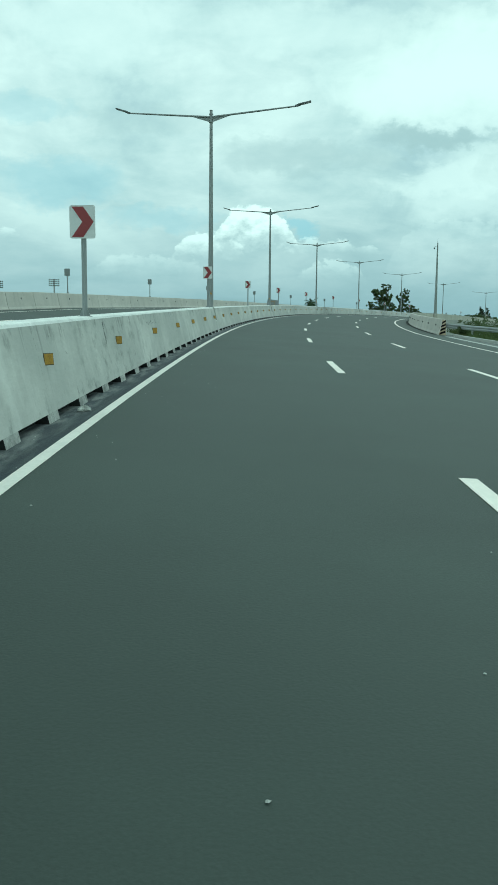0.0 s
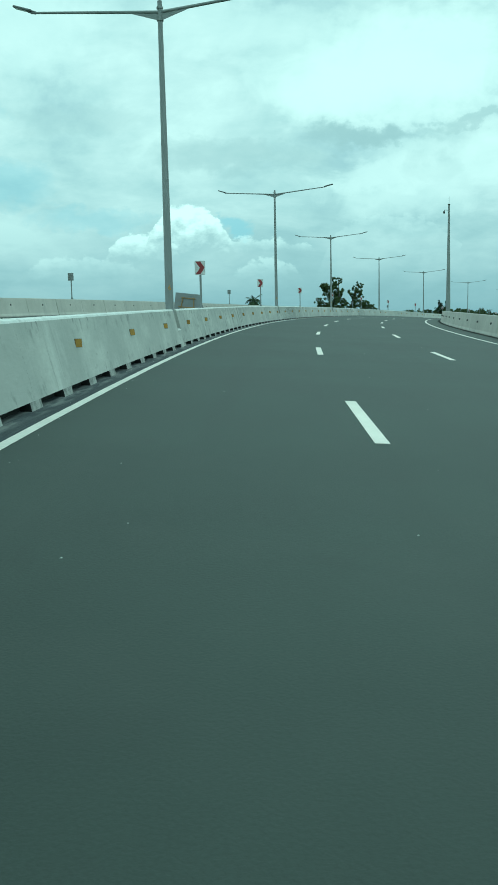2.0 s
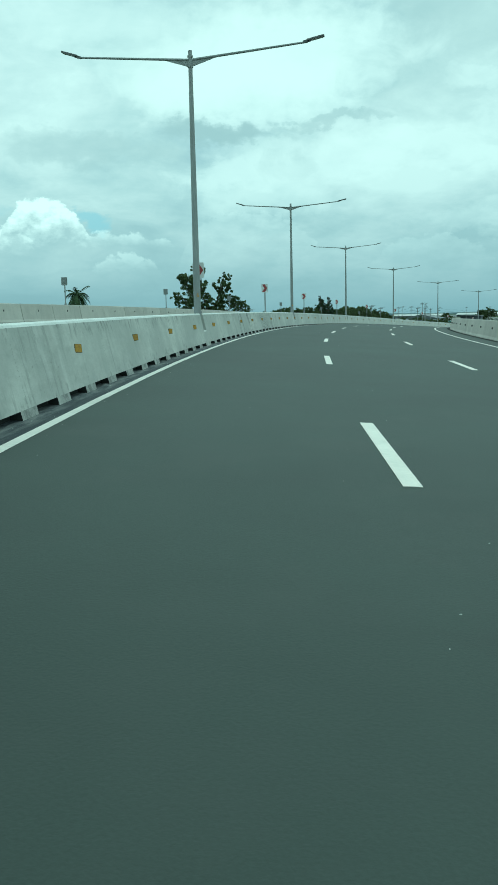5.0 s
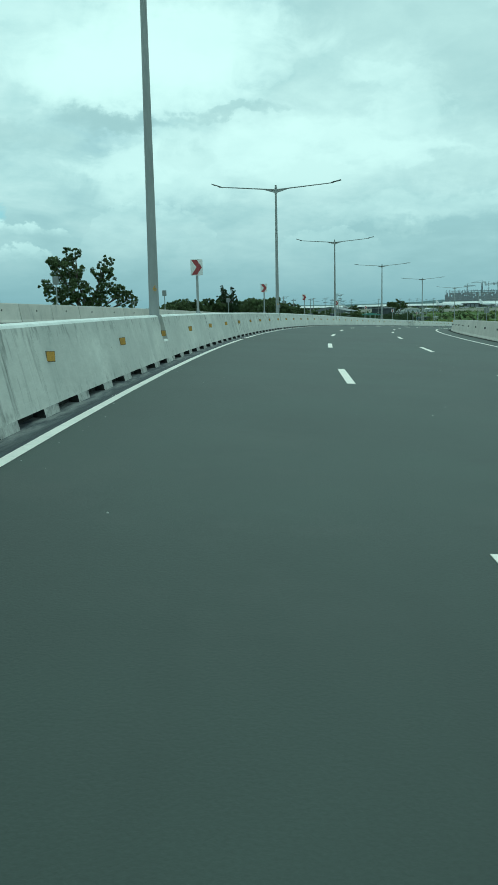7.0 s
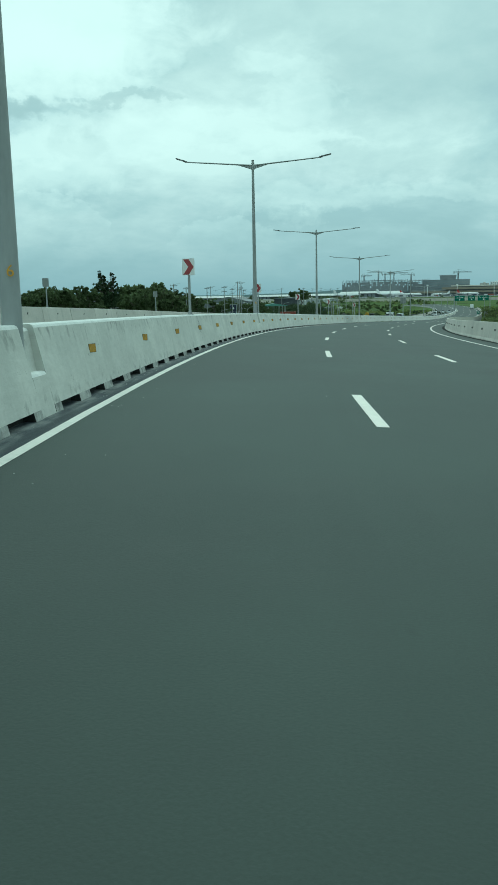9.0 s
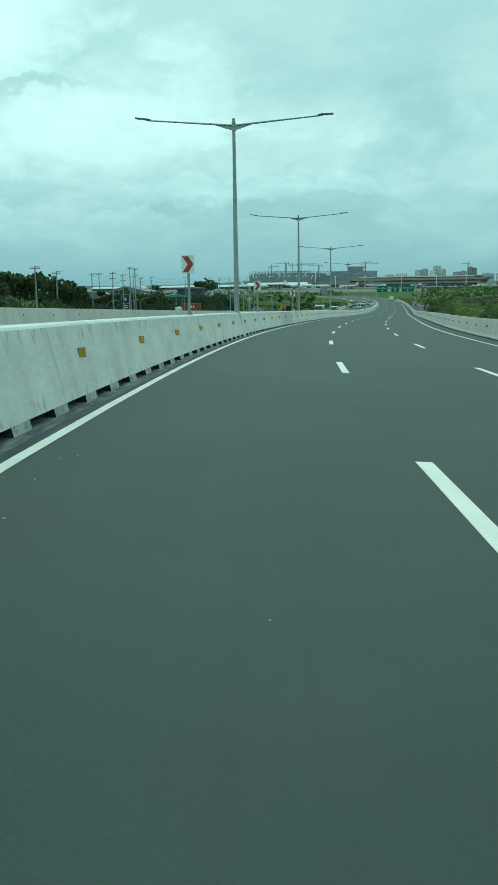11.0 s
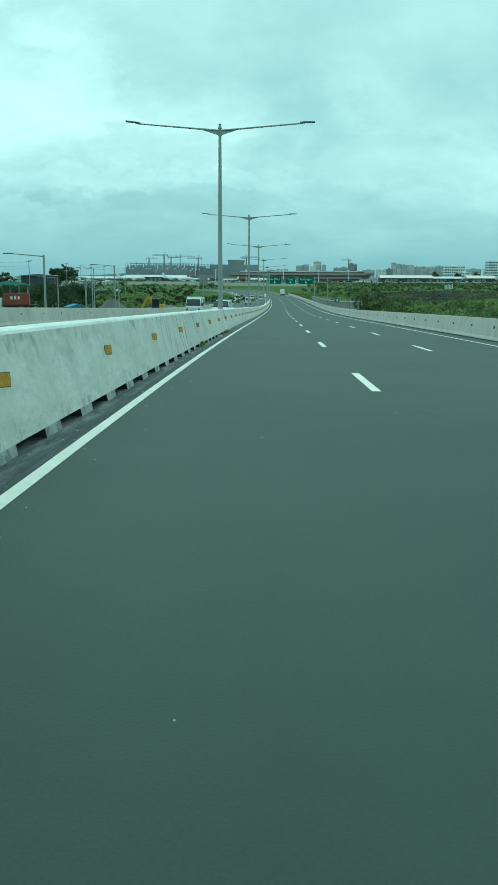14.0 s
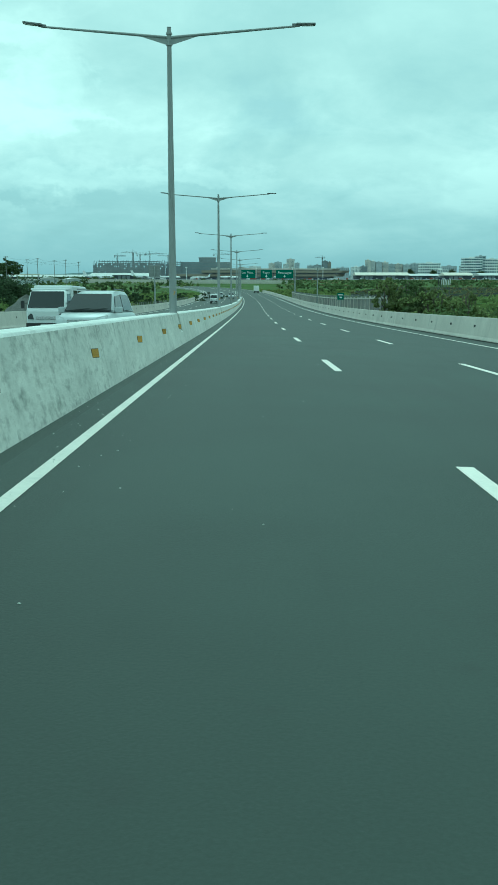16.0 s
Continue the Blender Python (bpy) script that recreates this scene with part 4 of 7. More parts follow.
tagged(poly_ribbon("kerb", gore, 0.25, -0.3, 0.14, M_BARRIER), "worn pale concrete kerb at the grass edge", "kerb", kind="structure")
gv, gf = [], []
for s, u in gore:
    gv += [road_at(s, u + 0.25, 0.12), road_at(s, u + 3.0, 0.34), road_at(s, u + 8.0, 0.42), road_at(s, u + 30.0, -0.6), road_at(s, u + 44.0, -7.0)]
for i in range(len(gore) - 1):
    for k in range(4):
        gf.append((5 * i + k, 5 * i + k + 1, 5 * i + 6 + k, 5 * i + 5 + k))
tagged(raw("verge", gv, gf, M_GRASSGROUND), "rough green grass verge beside the carriageway", "verge", kind="structure")
tagged(poly_ribbon("shoulder", [(62, 12.24), (52, 12.24), (40, 12.24), (20, 12.24), (-50, 12.24)], 14.0, -0.25, -0.01, M_SHOULDER), "grey asphalt shoulder that widens towards a slip road", "road", kind="structure")

guard = empty("guardrail", Matrix(), "galvanised steel guardrail on posts at the grass verge", "guardrail")
rail_pts = [(59.5, 12.7), (55.0, 13.6), (50.0, 15.2), (45.0, 17.3), (40.0, 19.8), (35.0, 22.5)]
wave = [(0.0, 0.50), (0.05, 0.55), (0.05, 0.60), (0.0, 0.645), (0.05, 0.69), (0.05, 0.74), (0.0, 0.80), (-0.012, 0.80), (0.035, 0.735), (0.035, 0.69), (-0.015, 0.645), (0.035, 0.60), (0.035, 0.555), (-0.012, 0.50)]
rv, rf = [], []
for s, u in rail_pts:
    rv += [road_at(s, u - x, z) for x, z in wave]
nw = len(wave)
for i in range(len(rail_pts) - 1):
    for k in range(nw):
        rf.append((nw * i + k, nw * i + (k + 1) % nw, nw * i + nw + (k + 1) % nw, nw * i + nw + k))
raw("rail", rv, rf, M_STEEL, guard)
for s, u in rail_pts[1:]:
    bm = bmesh.new()
    box(bm, 0.02, 0.12, -0.06, 0.06, -0.6, 0.78, 0.01)
    part("post", bm, M_STEEL, guard).matrix_basis = road_frame(s, u)

end_block = empty("barrier_end", road_frame(59.2, RIGHT_U), "concrete barrier end with black diagonal stripes on cream paint", "barrier end")
bm = bmesh.new()
prism(bm, [(0.0, -0.02), (0.45, -0.02), (0.42, 1.0), (0.2, 1.0), (0.12, 0.33), (0.0, 0.1)], 0.0, 0.79)
part("block", bm, M_PARAPET, end_block)
bm = bmesh.new()
prism(bm, [(0.015, 0.0), (0.445, 0.0), (0.42, 0.985), (0.21, 0.985), (0.13, 0.335), (0.015, 0.11)], -0.012, -0.003)
part("painted_face", bm, M_CREAM, end_block, "faded cream painted face")
for k in range(4):
    bm = bmesh.new()
    z = 0.02 + 0.235 * k
    xa = 0.03 + 0.2 * max(0.0, z - 0.02)
    v = [bm.verts.new(p) for p in ((xa, -0.02, z), (0.42, -0.02, z + 0.14), (0.42, -0.02, min(0.98, z + 0.27)), (xa + 0.02, -0.02, z + 0.13))]
    w = [bm.verts.new(p.co + Vector((0, 0.006, 0))) for p in v]
    bm.faces.new(v)
    bm.faces.new(w[::-1])
    for i in range(4):
        bm.faces.new((v[i], w[i], w[(i + 1) % 4], v[(i + 1) % 4]))
    bmesh.ops.recalc_face_normals(bm, faces=bm.faces[:])
    part("stripe", bm, M_STRIPE, end_block, "black diagonal stripe")

# ---- camera mast outside the right parapet ----
mast = empty("camera_mast", road_frame(162.5, 12.9, 0.0, level=True), "tall tapered grey steel mast with a small dome camera", "mast")
bm = bmesh.new()
tube(bm, (0, 0, 0.9), (0, 0, 13.2), 0.27, 0.095, 18)
part("pole", bm, M_STEEL, mast)
bm = bmesh.new()
tube(bm, (0, 0, -0.6), (0, 0, 1.05), 0.42, 0.40, 18)
part("pedestal", bm, M_PARAPET, mast)
bm = bmesh.new()
for k in range(8):
    a = k * math.pi / 4
    d = Vector((math.cos(a), math.sin(a), 0))
    tube(bm, d * 0.26 + Vector((0, 0, 1.05)), d * 0.24 + Vector((0, 0, 1.5)), 0.02, 0.015, 6)
part("base_ribs", bm, M_STEEL, mast)
bm = bmesh.new()
tube(bm, (0, 0, 13.2), (0, 0, 13.24), 0.16, 0.16, 14)
tube(bm, (0, 0, 13.24), (0, 0, 14.2), 0.018, 0.008, 8)
part("lightning_rod", bm, M_DARKSTEEL, mast)
bm = bmesh.new()
tube(bm, (-0.08, 0, 12.55), (-0.5, 0, 12.6), 0.03, 0.03, 8)
tube(bm, (-0.5, 0, 12.6), (-0.55, 0, 12.42), 0.03, 0.03, 8)
bracket = part("bracket", bm, M_STEEL, mast)
bm = bmesh.new()
bmesh.ops.create_uvsphere(bm, u_segments=14, v_segments=9, radius=0.12, matrix=Matrix.Translation((-0.56, 0, 12.3)))
tube(bm, (-0.56, 0, 12.3), (-0.56, 0, 12.45), 0.12, 0.09, 14)
part("dome_camera", bm, M_DARKSTEEL, bracket)

# ---- board leaning behind the median ----
board = empty("sign_board", road_frame(91.6, -1.97, -0.15, level=True) @ Matrix.Rotation(0.12, 4, "Y") @ Matrix.Rotation(-0.12, 4, "X"), "tilted grey back of a temporary sign board behind the median", "sign board")
bm = bmesh.new()
box(bm, -0.56, 0.56, -0.01, 0.01, 0.85, 1.72, 0.004)
part("panel", bm, M_SIGNBACK, board)
for x0, x1, z0, z1 in ((-0.3, 0.3, 1.5, 1.54), (-0.38, 0.38, 1.12, 1.16), (-0.34, 0.34, 0.95, 0.99)):
    bm = bmesh.new()
    box(bm, x0, x1, -0.045, -0.01, z0, z1)
    part("batten", bm, M_TIMBER, board)
for x in (-0.36, 0.36):
    bm = bmesh.new()
    tube(bm, (x * 1.1, -0.04, 0.05), (x * 0.62, -0.04, 1.56), 0.024, 0.024, 8)
    part("leg", bm, M_TIMBER, board)


# ---- vehicles on the far carriageway ----
def loft(bm, sections, closed_ends=True):
    """Skin a list of equal-length rings of points."""
    rings = [[bm.verts.new(p) for p in ring] for ring in sections]
    n = len(rings[0])
    for a, b in zip(rings[:-1], rings[1:]):
        for i in range(n):
            f = bm.faces.new((a[i], a[(i + 1) % n], b[(i + 1) % n], b[i]))
            f.smooth = True
    if closed_ends:
        bm.faces.new(rings[0][::-1])
        bm.faces.new(rings[-1])
    bmesh.ops.recalc_face_normals(bm, faces=bm.faces[:])
    return bm


def car_ring(y, w, z0, z1, roof_w=None, shoulder=None):
    """One cross-section of a car body at y."""
    rw = w if roof_w is None else roof_w
    sh = z0 + (z1 - z0) * 0.6 if shoulder is None else shoulder
    return [(-w * 0.94, y, z0), (w * 0.94, y, z0), (w, y, z0 + 0.12), (w, y, sh), (rw, y, z1 - 0.05), (rw * 0.9, y, z1), (-rw * 0.9, y, z1), (-rw, y, z1 - 0.05), (-w, y, sh), (-w, y, z0 + 0.12)]


def wheel(parent, x, y, r):
    bm = bmesh.new()
    tube(bm, (x - 0.1, y, r), (x + 0.1, y, r), r, r, 20)
    w = part("wheel", bm, M_TYRE, parent)
    bm = bmesh.new()
    out_ = 0.105 if x > 0 else -0.105
    tube(bm, (x + out_ * 0.9, y, r), (x + out_, y, r), r * 0.62, r * 0.58, 16)
    part("rim", bm, M_CHROME, w)


def quad_panel(name, pts, mat_, parent, thick=0.012, label=""):
    """A flat pane through the points, with thickness along its normal."""
    bm = bmesh.new()
    v = [Vector(p) for p in pts]
    n_ = (v[1] - v[0]).cross(v[2] - v[0]).normalized() * thick
    a, b = [bm.verts.new(p + n_) for p in v], [bm.verts.new(p - n_ * 0.3) for p in v]
    bm.faces.new(a)
    bm.faces.new(b[::-1])
    k = len(v)
    for i in range(k):
        bm.faces.new((a[i], b[i], b[(i + 1) % k], a[(i + 1) % k]))
    return part(name, bm, mat_, parent, label)


def people_carrier(root):
    """A rounded compact people carrier; its nose points along -y."""
    bm = bmesh.new()
    prof = [(-2.2, 0.62, 0.42, 0.66), (-2.14, 0.76, 0.30, 0.86), (-1.95, 0.81, 0.27, 0.95), (-1.6, 0.84, 0.26, 1.01), (-1.12, 0.86, 0.24, 1.06), (0.9, 0.87, 0.24, 1.06), (1.9, 0.85, 0.28, 1.04), (2.12, 0.78, 0.36, 0.98)]
    loft(bm, [car_ring(y, w, z0, z1, w * 0.95, z1 - 0.12) for y, w, z0, z1 in prof])
    part("body", bm, M_SILVER, root)
    bm = bmesh.new()
    prof = [(-1.2, 0.80, 1.0, 1.08), (-0.45, 0.76, 1.0, 1.62), (0.3, 0.76, 1.0, 1.74), (1.4, 0.75, 1.0, 1.72), (1.95, 0.72, 1.0, 1.55), (2.1, 0.72, 1.0, 1.1)]
    loft(bm, [car_ring(y, w, z0, z1, w * 0.84 if z1 > 1.2 else w * 0.97, 1.06) for y, w, z0, z1 in prof])
    part("cabin", bm, M_SILVER, root)
    quad_panel("windscreen", [(-0.74, -1.22, 1.1), (0.74, -1.22, 1.1), (0.6, -0.5, 1.62), (-0.6, -0.5, 1.62)], M_GLASS, root, 0.02)
    for sx in (-1, 1):
        pane = [(sx * 0.795, -0.85, 1.1), (sx * 0.79, 0.25, 1.1), (sx * 0.672, 0.25, 1.6), (sx * 0.672, -0.4, 1.56)]
        quad_panel("side_window", pane[::-sx], M_GLASS, root)
        pane = [(sx * 0.79, 0.33, 1.1), (sx * 0.77, 1.7, 1.12), (sx * 0.66, 1.5, 1.6), (sx * 0.668, 0.33, 1.62)]
        quad_panel("side_window", pane[::-sx], M_GLASS, root)
        quad_panel("headlight", [(sx * 0.42, -2.19, 0.72), (sx * 0.76, -2.1, 0.74), (sx * 0.8, -1.88, 0.96), (sx * 0.5, -2.1, 0.88)][::sx], M_HEADLIGHT, root, 0.03)
        bm = bmesh.new()
        box(bm, sx * 0.9 - 0.13, sx * 0.9 + 0.13, -0.95, -0.83, 1.03, 1.22, 0.03)
        part("mirror", bm, M_SILVER, root)
        wheel(root, sx * 0.74, -1.35, 0.32)
        wheel(root, sx * 0.74, 1.3, 0.32)
        bm = bmesh.new()
        tube(bm, (sx * 0.6, -0.2, 1.78), (sx * 0.58, 1.3, 1.77), 0.018, 0.018, 8)
        part("roof_rail", bm, M_DARKSTEEL, root)
    bm = bmesh.new()
    for z in (0.68, 0.75, 0.82):
        box(bm, -0.4, 0.4, -2.24 + (z - 0.68) * 0.4, -2.1, z - 0.02, z + 0.02)
    part("grille", bm, M_CHROME, root)
    bm = bmesh.new()
    tube(bm, (0, -2.27, 0.75), (0, -2.23, 0.75), 0.07, 0.07, 16)
    part("badge", bm, M_CHROME, root)
    for x0, x1 in ((-0.5, 0.05), (0.05, 0.6)):
        bm = bmesh.new()
        tube(bm, (x0, -1.24, 1.13), (x1, -1.17, 1.18), 0.012, 0.01, 6)
        part("wiper", bm, M_BLACK, root)
    quad_panel("plate", [(-0.18, -2.2, 0.42), (0.18, -2.2, 0.42), (0.18, -2.2, 0.54), (-0.18, -2.2, 0.54)], M_PLATE, root, 0.008)


def utility_van(root):
    """A flat-nosed small truck with a tall passenger box; its nose points along -y."""
    bm = bmesh.new()
    prof = [(-2.35, 0.76, 0.42, 1.05), (-2.28, 0.82, 0.36, 1.18), (-1.75, 0.84, 0.34, 1.9), (-1.55, 0.83, 0.34, 1.96), (-0.75, 0.83, 0.34, 1.97)]
    loft(bm, [car_ring(y, w, z0, z1, w * (0.9 if z1 > 1.5 else 0.98), 1.12) for y, w, z0, z1 in prof])
    part("cab", bm, M_WHITEPAINT, root)
    bm = bmesh.new()
    box(bm, -0.84, 0.84, -0.85, 2.35, 0.62, 2.16, 0.06)
    part("passenger_box", bm, M_WHITEPAINT, root)
    bm = bmesh.new()
    box(bm, -0.78, 0.78, -1.6, -0.86, 1.93, 2.03, 0.04)
    part("roof_fairing", bm, M_WHITEPAINT, root)
    quad_panel("windscreen", [(-0.76, -2.28, 1.21), (0.76, -2.28, 1.21), (0.69, -1.8, 1.88), (-0.69, -1.8, 1.88)], M_GLASS, root, 0.025)
    for sx in (-1, 1):
        quad_panel("door_window", [(sx * 0.84, -2.0, 1.22), (sx * 0.84, -1.0, 1.22), (sx * 0.775, -1.0, 1.8), (sx * 0.775, -1.66, 1.8)][::-sx], M_GLASS, root)
        for k in range(3):
            y = -0.6 + 0.98 * k
            quad_panel("side_window", [(sx * 0.843, y, 1.45), (sx * 0.843, y + 0.86, 1.45), (sx * 0.843, y + 0.86, 1.95), (sx * 0.843, y, 1.95)][::-sx], M_GLASS, root)
        quad_panel("headlight", [(sx * 0.5, -2.37, 0.72), (sx * 0.74, -2.35, 0.74), (sx * 0.77, -2.28, 1.0), (sx * 0.56, -2.34, 0.95)][::sx], M_GLASS, root, 0.03)
        bm = bmesh.new()
        box(bm, sx * 1.0 - 0.07, sx * 1.0 + 0.07, -2.2, -2.1, 1.18, 1.5, 0.02)
        tube(bm, (sx * 0.8, -2.12, 1.4), (sx * 1.0, -2.14, 1.4), 0.015, 0.015, 6)
        part("mirror", bm, M_BLACK, root)
        wheel(root, sx * 0.72, -1.55, 0.33)
        wheel(root, sx * 0.72, 1.3, 0.33)
    bm = bmesh.new()
    box(bm, -0.82, 0.82, -2.44, -2.3, 0.34, 0.58, 0.03)
    part("bumper", bm, M_BLACK, root)
    bm = bmesh.new()
    box(bm, -0.4, 0.4, -2.37, -2.34, 0.72, 0.86, 0.01)
    part("grille", bm, M_CHROME, root)
    for sx in (-0.35, 0.25):
        bm = bmesh.new()
        tube(bm, (sx, -2.25, 1.2), (sx + 0.35, -2.16, 1.36), 0.012, 0.008, 6)
        part("wiper", bm, M_BLACK, root)
    quad_panel("plate", [(-0.2, -2.46, 0.4), (0.2, -2.46, 0.4), (0.2, -2.46, 0.54), (-0.2, -2.46, 0.54)], M_PLATE, root, 0.008)


TURN = -0.08
mpv = empty("car", road_frame(448.9, -3.32, 0.01) @ Matrix.Rotation(TURN, 4, "Z"), "silver compact people carrier on the oncoming carriageway", "car")
people_carrier(mpv)
van = empty("van", road_frame(459.4, -6.9, 0.01), "white small utility van with a boxed rear and side windows", "van")
utility_van(van)
for s, u in ((626.0, -6.9), (690.0, -3.6), (702.0, -7.1)):
    copy_thing(van if s == 626.0 else mpv, road_frame(s, u, 0.01))

truck = empty("box_truck", road_frame(800.0, 8.9, 0.01), "small truck with a pale box body, seen from behind", "truck")
bm = bmesh.new()
box(bm, -1.0, 1.0, -2.6, 1.7, 0.8, 2.9, 0.04)
part("box_body", bm, M_BUILD_WHITE, truck)
bm = bmesh.new()
loft(bm, [car_ring(1.8, 0.95, 0.5, 2.2), car_ring(2.9, 0.93, 0.5, 2.15, 0.85), car_ring(3.4, 0.92, 0.5, 1.3)])
part("cab", bm, M_WHITEPAINT, truck)
bm = bmesh.new()
box(bm, -0.95, 0.95, -2.62, -2.5, 0.5, 0.8, 0.02)
part("bumper", bm, M_BLACK, truck)
for x in (-0.8, 0.8):
    wheel(truck, x, -1.4, 0.42)
    wheel(truck, x, 2.6, 0.42)

# ---- sign gantry far ahead ----
GANTRY_S = 700.0
gantry = empty("sign_gantry", road_frame(GANTRY_S, 5.0, 0.0, level=True), "steel sign gantry over the road with three green direction boards", "sign gantry")
for x in (-6.3, 11.4):
    bm = bmesh.new()
    tube(bm, (x, 0.3, -0.3), (x, 0.3, 8.6), 0.22, 0.18, 14)
    part("post", bm, M_STEEL, gantry)
bm = bmesh.new()
for z in (6.4, 8.2):
    box(bm, -6.4, 11.5, 0.2, 0.4, z, z + 0.16)
for k in range(12):
    x0 = -6.2 + 1.45 * k
    tube(bm, (x0, 0.3, 6.5), (x0 + 1.45, 0.3, 8.2) if k % 2 == 0 else (x0 + 1.45, 0.3, 6.5), 0.05, 0.05, 6)
part("truss", bm, M_STEEL, gantry)


def letters(parent, text, size, x, y, z, mat_, label):
    cu = bpy.data.curves.new("text", "FONT")
    cu.body, cu.size, cu.align_x, cu.extrude = text, size, "CENTER", 0.004
    ob_ = bpy.data.objects.new("text_tmp", cu)
    scene.collection.objects.link(ob_)
    dg = bpy.context.evaluated_depsgraph_get()
    me = bpy.data.meshes.new_from_object(ob_.evaluated_get(dg))
    bpy.data.objects.remove(ob_)
    me.materials.clear()
    me.materials.append(mat_)
    t = new("lettering", me)
    t.parent = parent
    t.matrix_basis = pose(x, y, z, 90, 0, 0)
    return tagged(t, label)


for x, w, word in ((-3.55, 4.9, "Las Pi\u00f1as"), (2.35, 3.5, "Pasay"), (8.1, 5.4, "Para\u00f1aque")):
    bm = bmesh.new()
    box(bm, x - w / 2, x + w / 2, -0.06, 0.0, 6.1, 8.65, 0.03)
    panel = part("direction_board", bm, M_GREENSIGN, gantry, "green direction board with white lettering")
    letters(panel, word, 1.02, x, -0.075, 7.5, M_SIGNWHITE, "white lettering")
    bm = bmesh.new()
    for q in ([(x - 0.42, 6.75), (x, 6.3), (x + 0.42, 6.75)], [(x - 0.13, 6.72), (x + 0.13, 6.72), (x + 0.13, 7.2), (x - 0.13, 7.2)]):
        a = [bm.verts.new((px_, -0.075, pz_)) for px_, pz_ in q]
        b = [bm.verts.new((px_, -0.063, pz_)) for px_, pz_ in q]
        bm.faces.new(a[::-1])
        bm.faces.new(b)
        for i in range(len(q)):
            bm.faces.new((a[i], a[(i + 1) % len(q)], b[(i + 1) % len(q)], b[i]))
    bmesh.ops.recalc_face_normals(bm, faces=bm.faces[:])
    part("arrow", bm, M_SIGNWHITE, panel)

# ---- right side: panel fence, lamp, small sign ----
fence = empty("panel_fence", Matrix(), "weathered concrete panel fence with posts beside the parapet", "fence")
FENCE_S = [513.0 + 3.6 * k for k in range(51)]


def fence_u(s):
    return 15.2 + 0.7 * math.exp(-(s - 513.0) / 16.0)


bm = bmesh.new()
box(bm, -0.02, 0.02, 0.0, 3.45, 0.0, 1.0)
FENCE_PANEL = bpy.data.meshes.new("panel")
bm.to_mesh(FENCE_PANEL)
bm.free()
FENCE_PANEL.materials.append(M_FENCE)
bm = bmesh.new()
box(bm, -0.09, 0.09, -0.09, 0.09, 0.0, 1.04, 0.01)
FENCE_POST = bpy.data.meshes.new("post")
bm.to_mesh(FENCE_POST)
bm.free()
FENCE_POST.materials.append(M_PARAPET)
bm = bmesh.new()
box(bm, -0.1, 0.1, 0.0, 3.6, 0.0, 0.16, 0.01)
FENCE_CAP = bpy.data.meshes.new("cap_beam")
bm.to_mesh(FENCE_CAP)
bm.free()
FENCE_CAP.materials.append(M_PARAPET)
def fence_top(i, s):
    return road_at(s, fence_u(s)).z + 1.95 + 0.3 * math.exp(-i / 9.0)


for i, s in enumerate(FENCE_S):
    p, q = road_at(s, fence_u(s)), road_at(s + 3.6, fence_u(s + 3.6))
    top_p, top_q = Vector((p.x, p.y, fence_top(i, s))), Vector((q.x, q.y, fence_top(i + 1, s + 3.6)))
    y = Vector((q.x - p.x, q.y - p.y, 0)).normalized()
    x = Vector((y.y, -y.x, 0))
    m = Matrix((x, y, Vector((0, 0, 1)))).transposed().to_4x4()
    m.translation = (p.x, p.y, GROUND)
    hgt = top_p.z - GROUND
    for name, me, sc in (("panel", FENCE_PANEL, min(top_p.z, top_q.z) - GROUND), ("post", FENCE_POST, hgt)):
        ob = new(name, me)
        ob.parent, ob.matrix_basis = fence, m @ Matrix.Diagonal((1, 1, sc, 1))
    y = (top_q - top_p).normalized()
    m = Matrix((x, y, x.cross(y))).transposed().to_4x4()
    m.translation = top_p - Vector((0, 0, 0.1))
    ob = new("cap_beam", FENCE_CAP)
    ob.parent, ob.matrix_basis = fence, m
    bm = bmesh.new()
    for k in range(4):
        f0, f1, f2 = k / 4, (k + 0.5) / 4, (k + 1) / 4
        peak = top_p.lerp(top_q, f1) + Vector((0, 0, 0.5))
        tube(bm, top_p.lerp(top_q, f0) + Vector((0, 0, 0.04)), peak, 0.018, 0.018, 5, False)
        tube(bm, peak, top_p.lerp(top_q, f2) + Vector((0, 0, 0.04)), 0.018, 0.018, 5, False)
    part("topping_wire", bm, M_DARKSTEEL, fence)

small = empty("road_sign", road_frame(534.0, 13.1, 0.9, level=True), "small green road sign with white marks on a post", "road sign")
bm = bmesh.new()
tube(bm, (0, 0, -2.0), (0, 0, 1.9), 0.04, 0.04, 10)
part("post", bm, M_STEEL, small)
bm = bmesh.new()
box(bm, -0.42, 0.42, -0.06, -0.04, 1.0, 1.85, 0.01)
board_ = part("panel", bm, M_GREENSIGN, small)
for z0, z1, x0, x1 in ((1.55, 1.68, -0.3, 0.3), (1.2, 1.38, -0.12, 0.2)):
    bm = bmesh.new()
    box(bm, x0, x1, -0.068, -0.061, z0, z1)
    part("white_bar", bm, M_SIGNWHITE, board_)

side_pole = empty("utility_pole", Matrix.Translation((*road_at(590.0, 14.2).xy, GROUND)), "slim grey steel pole beside the parapet", "utility pole")
bm = bmesh.new()
tube(bm, (0, 0, 0), (0, 0, 9.6), 0.13, 0.09, 10)
part("pole", bm, M_STEEL, side_pole)
bm = bmesh.new()
box(bm, -0.25, 0.25, -0.1, 0.1, 8.9, 9.05)
part("crossarm", bm, M_STEEL, side_pole)


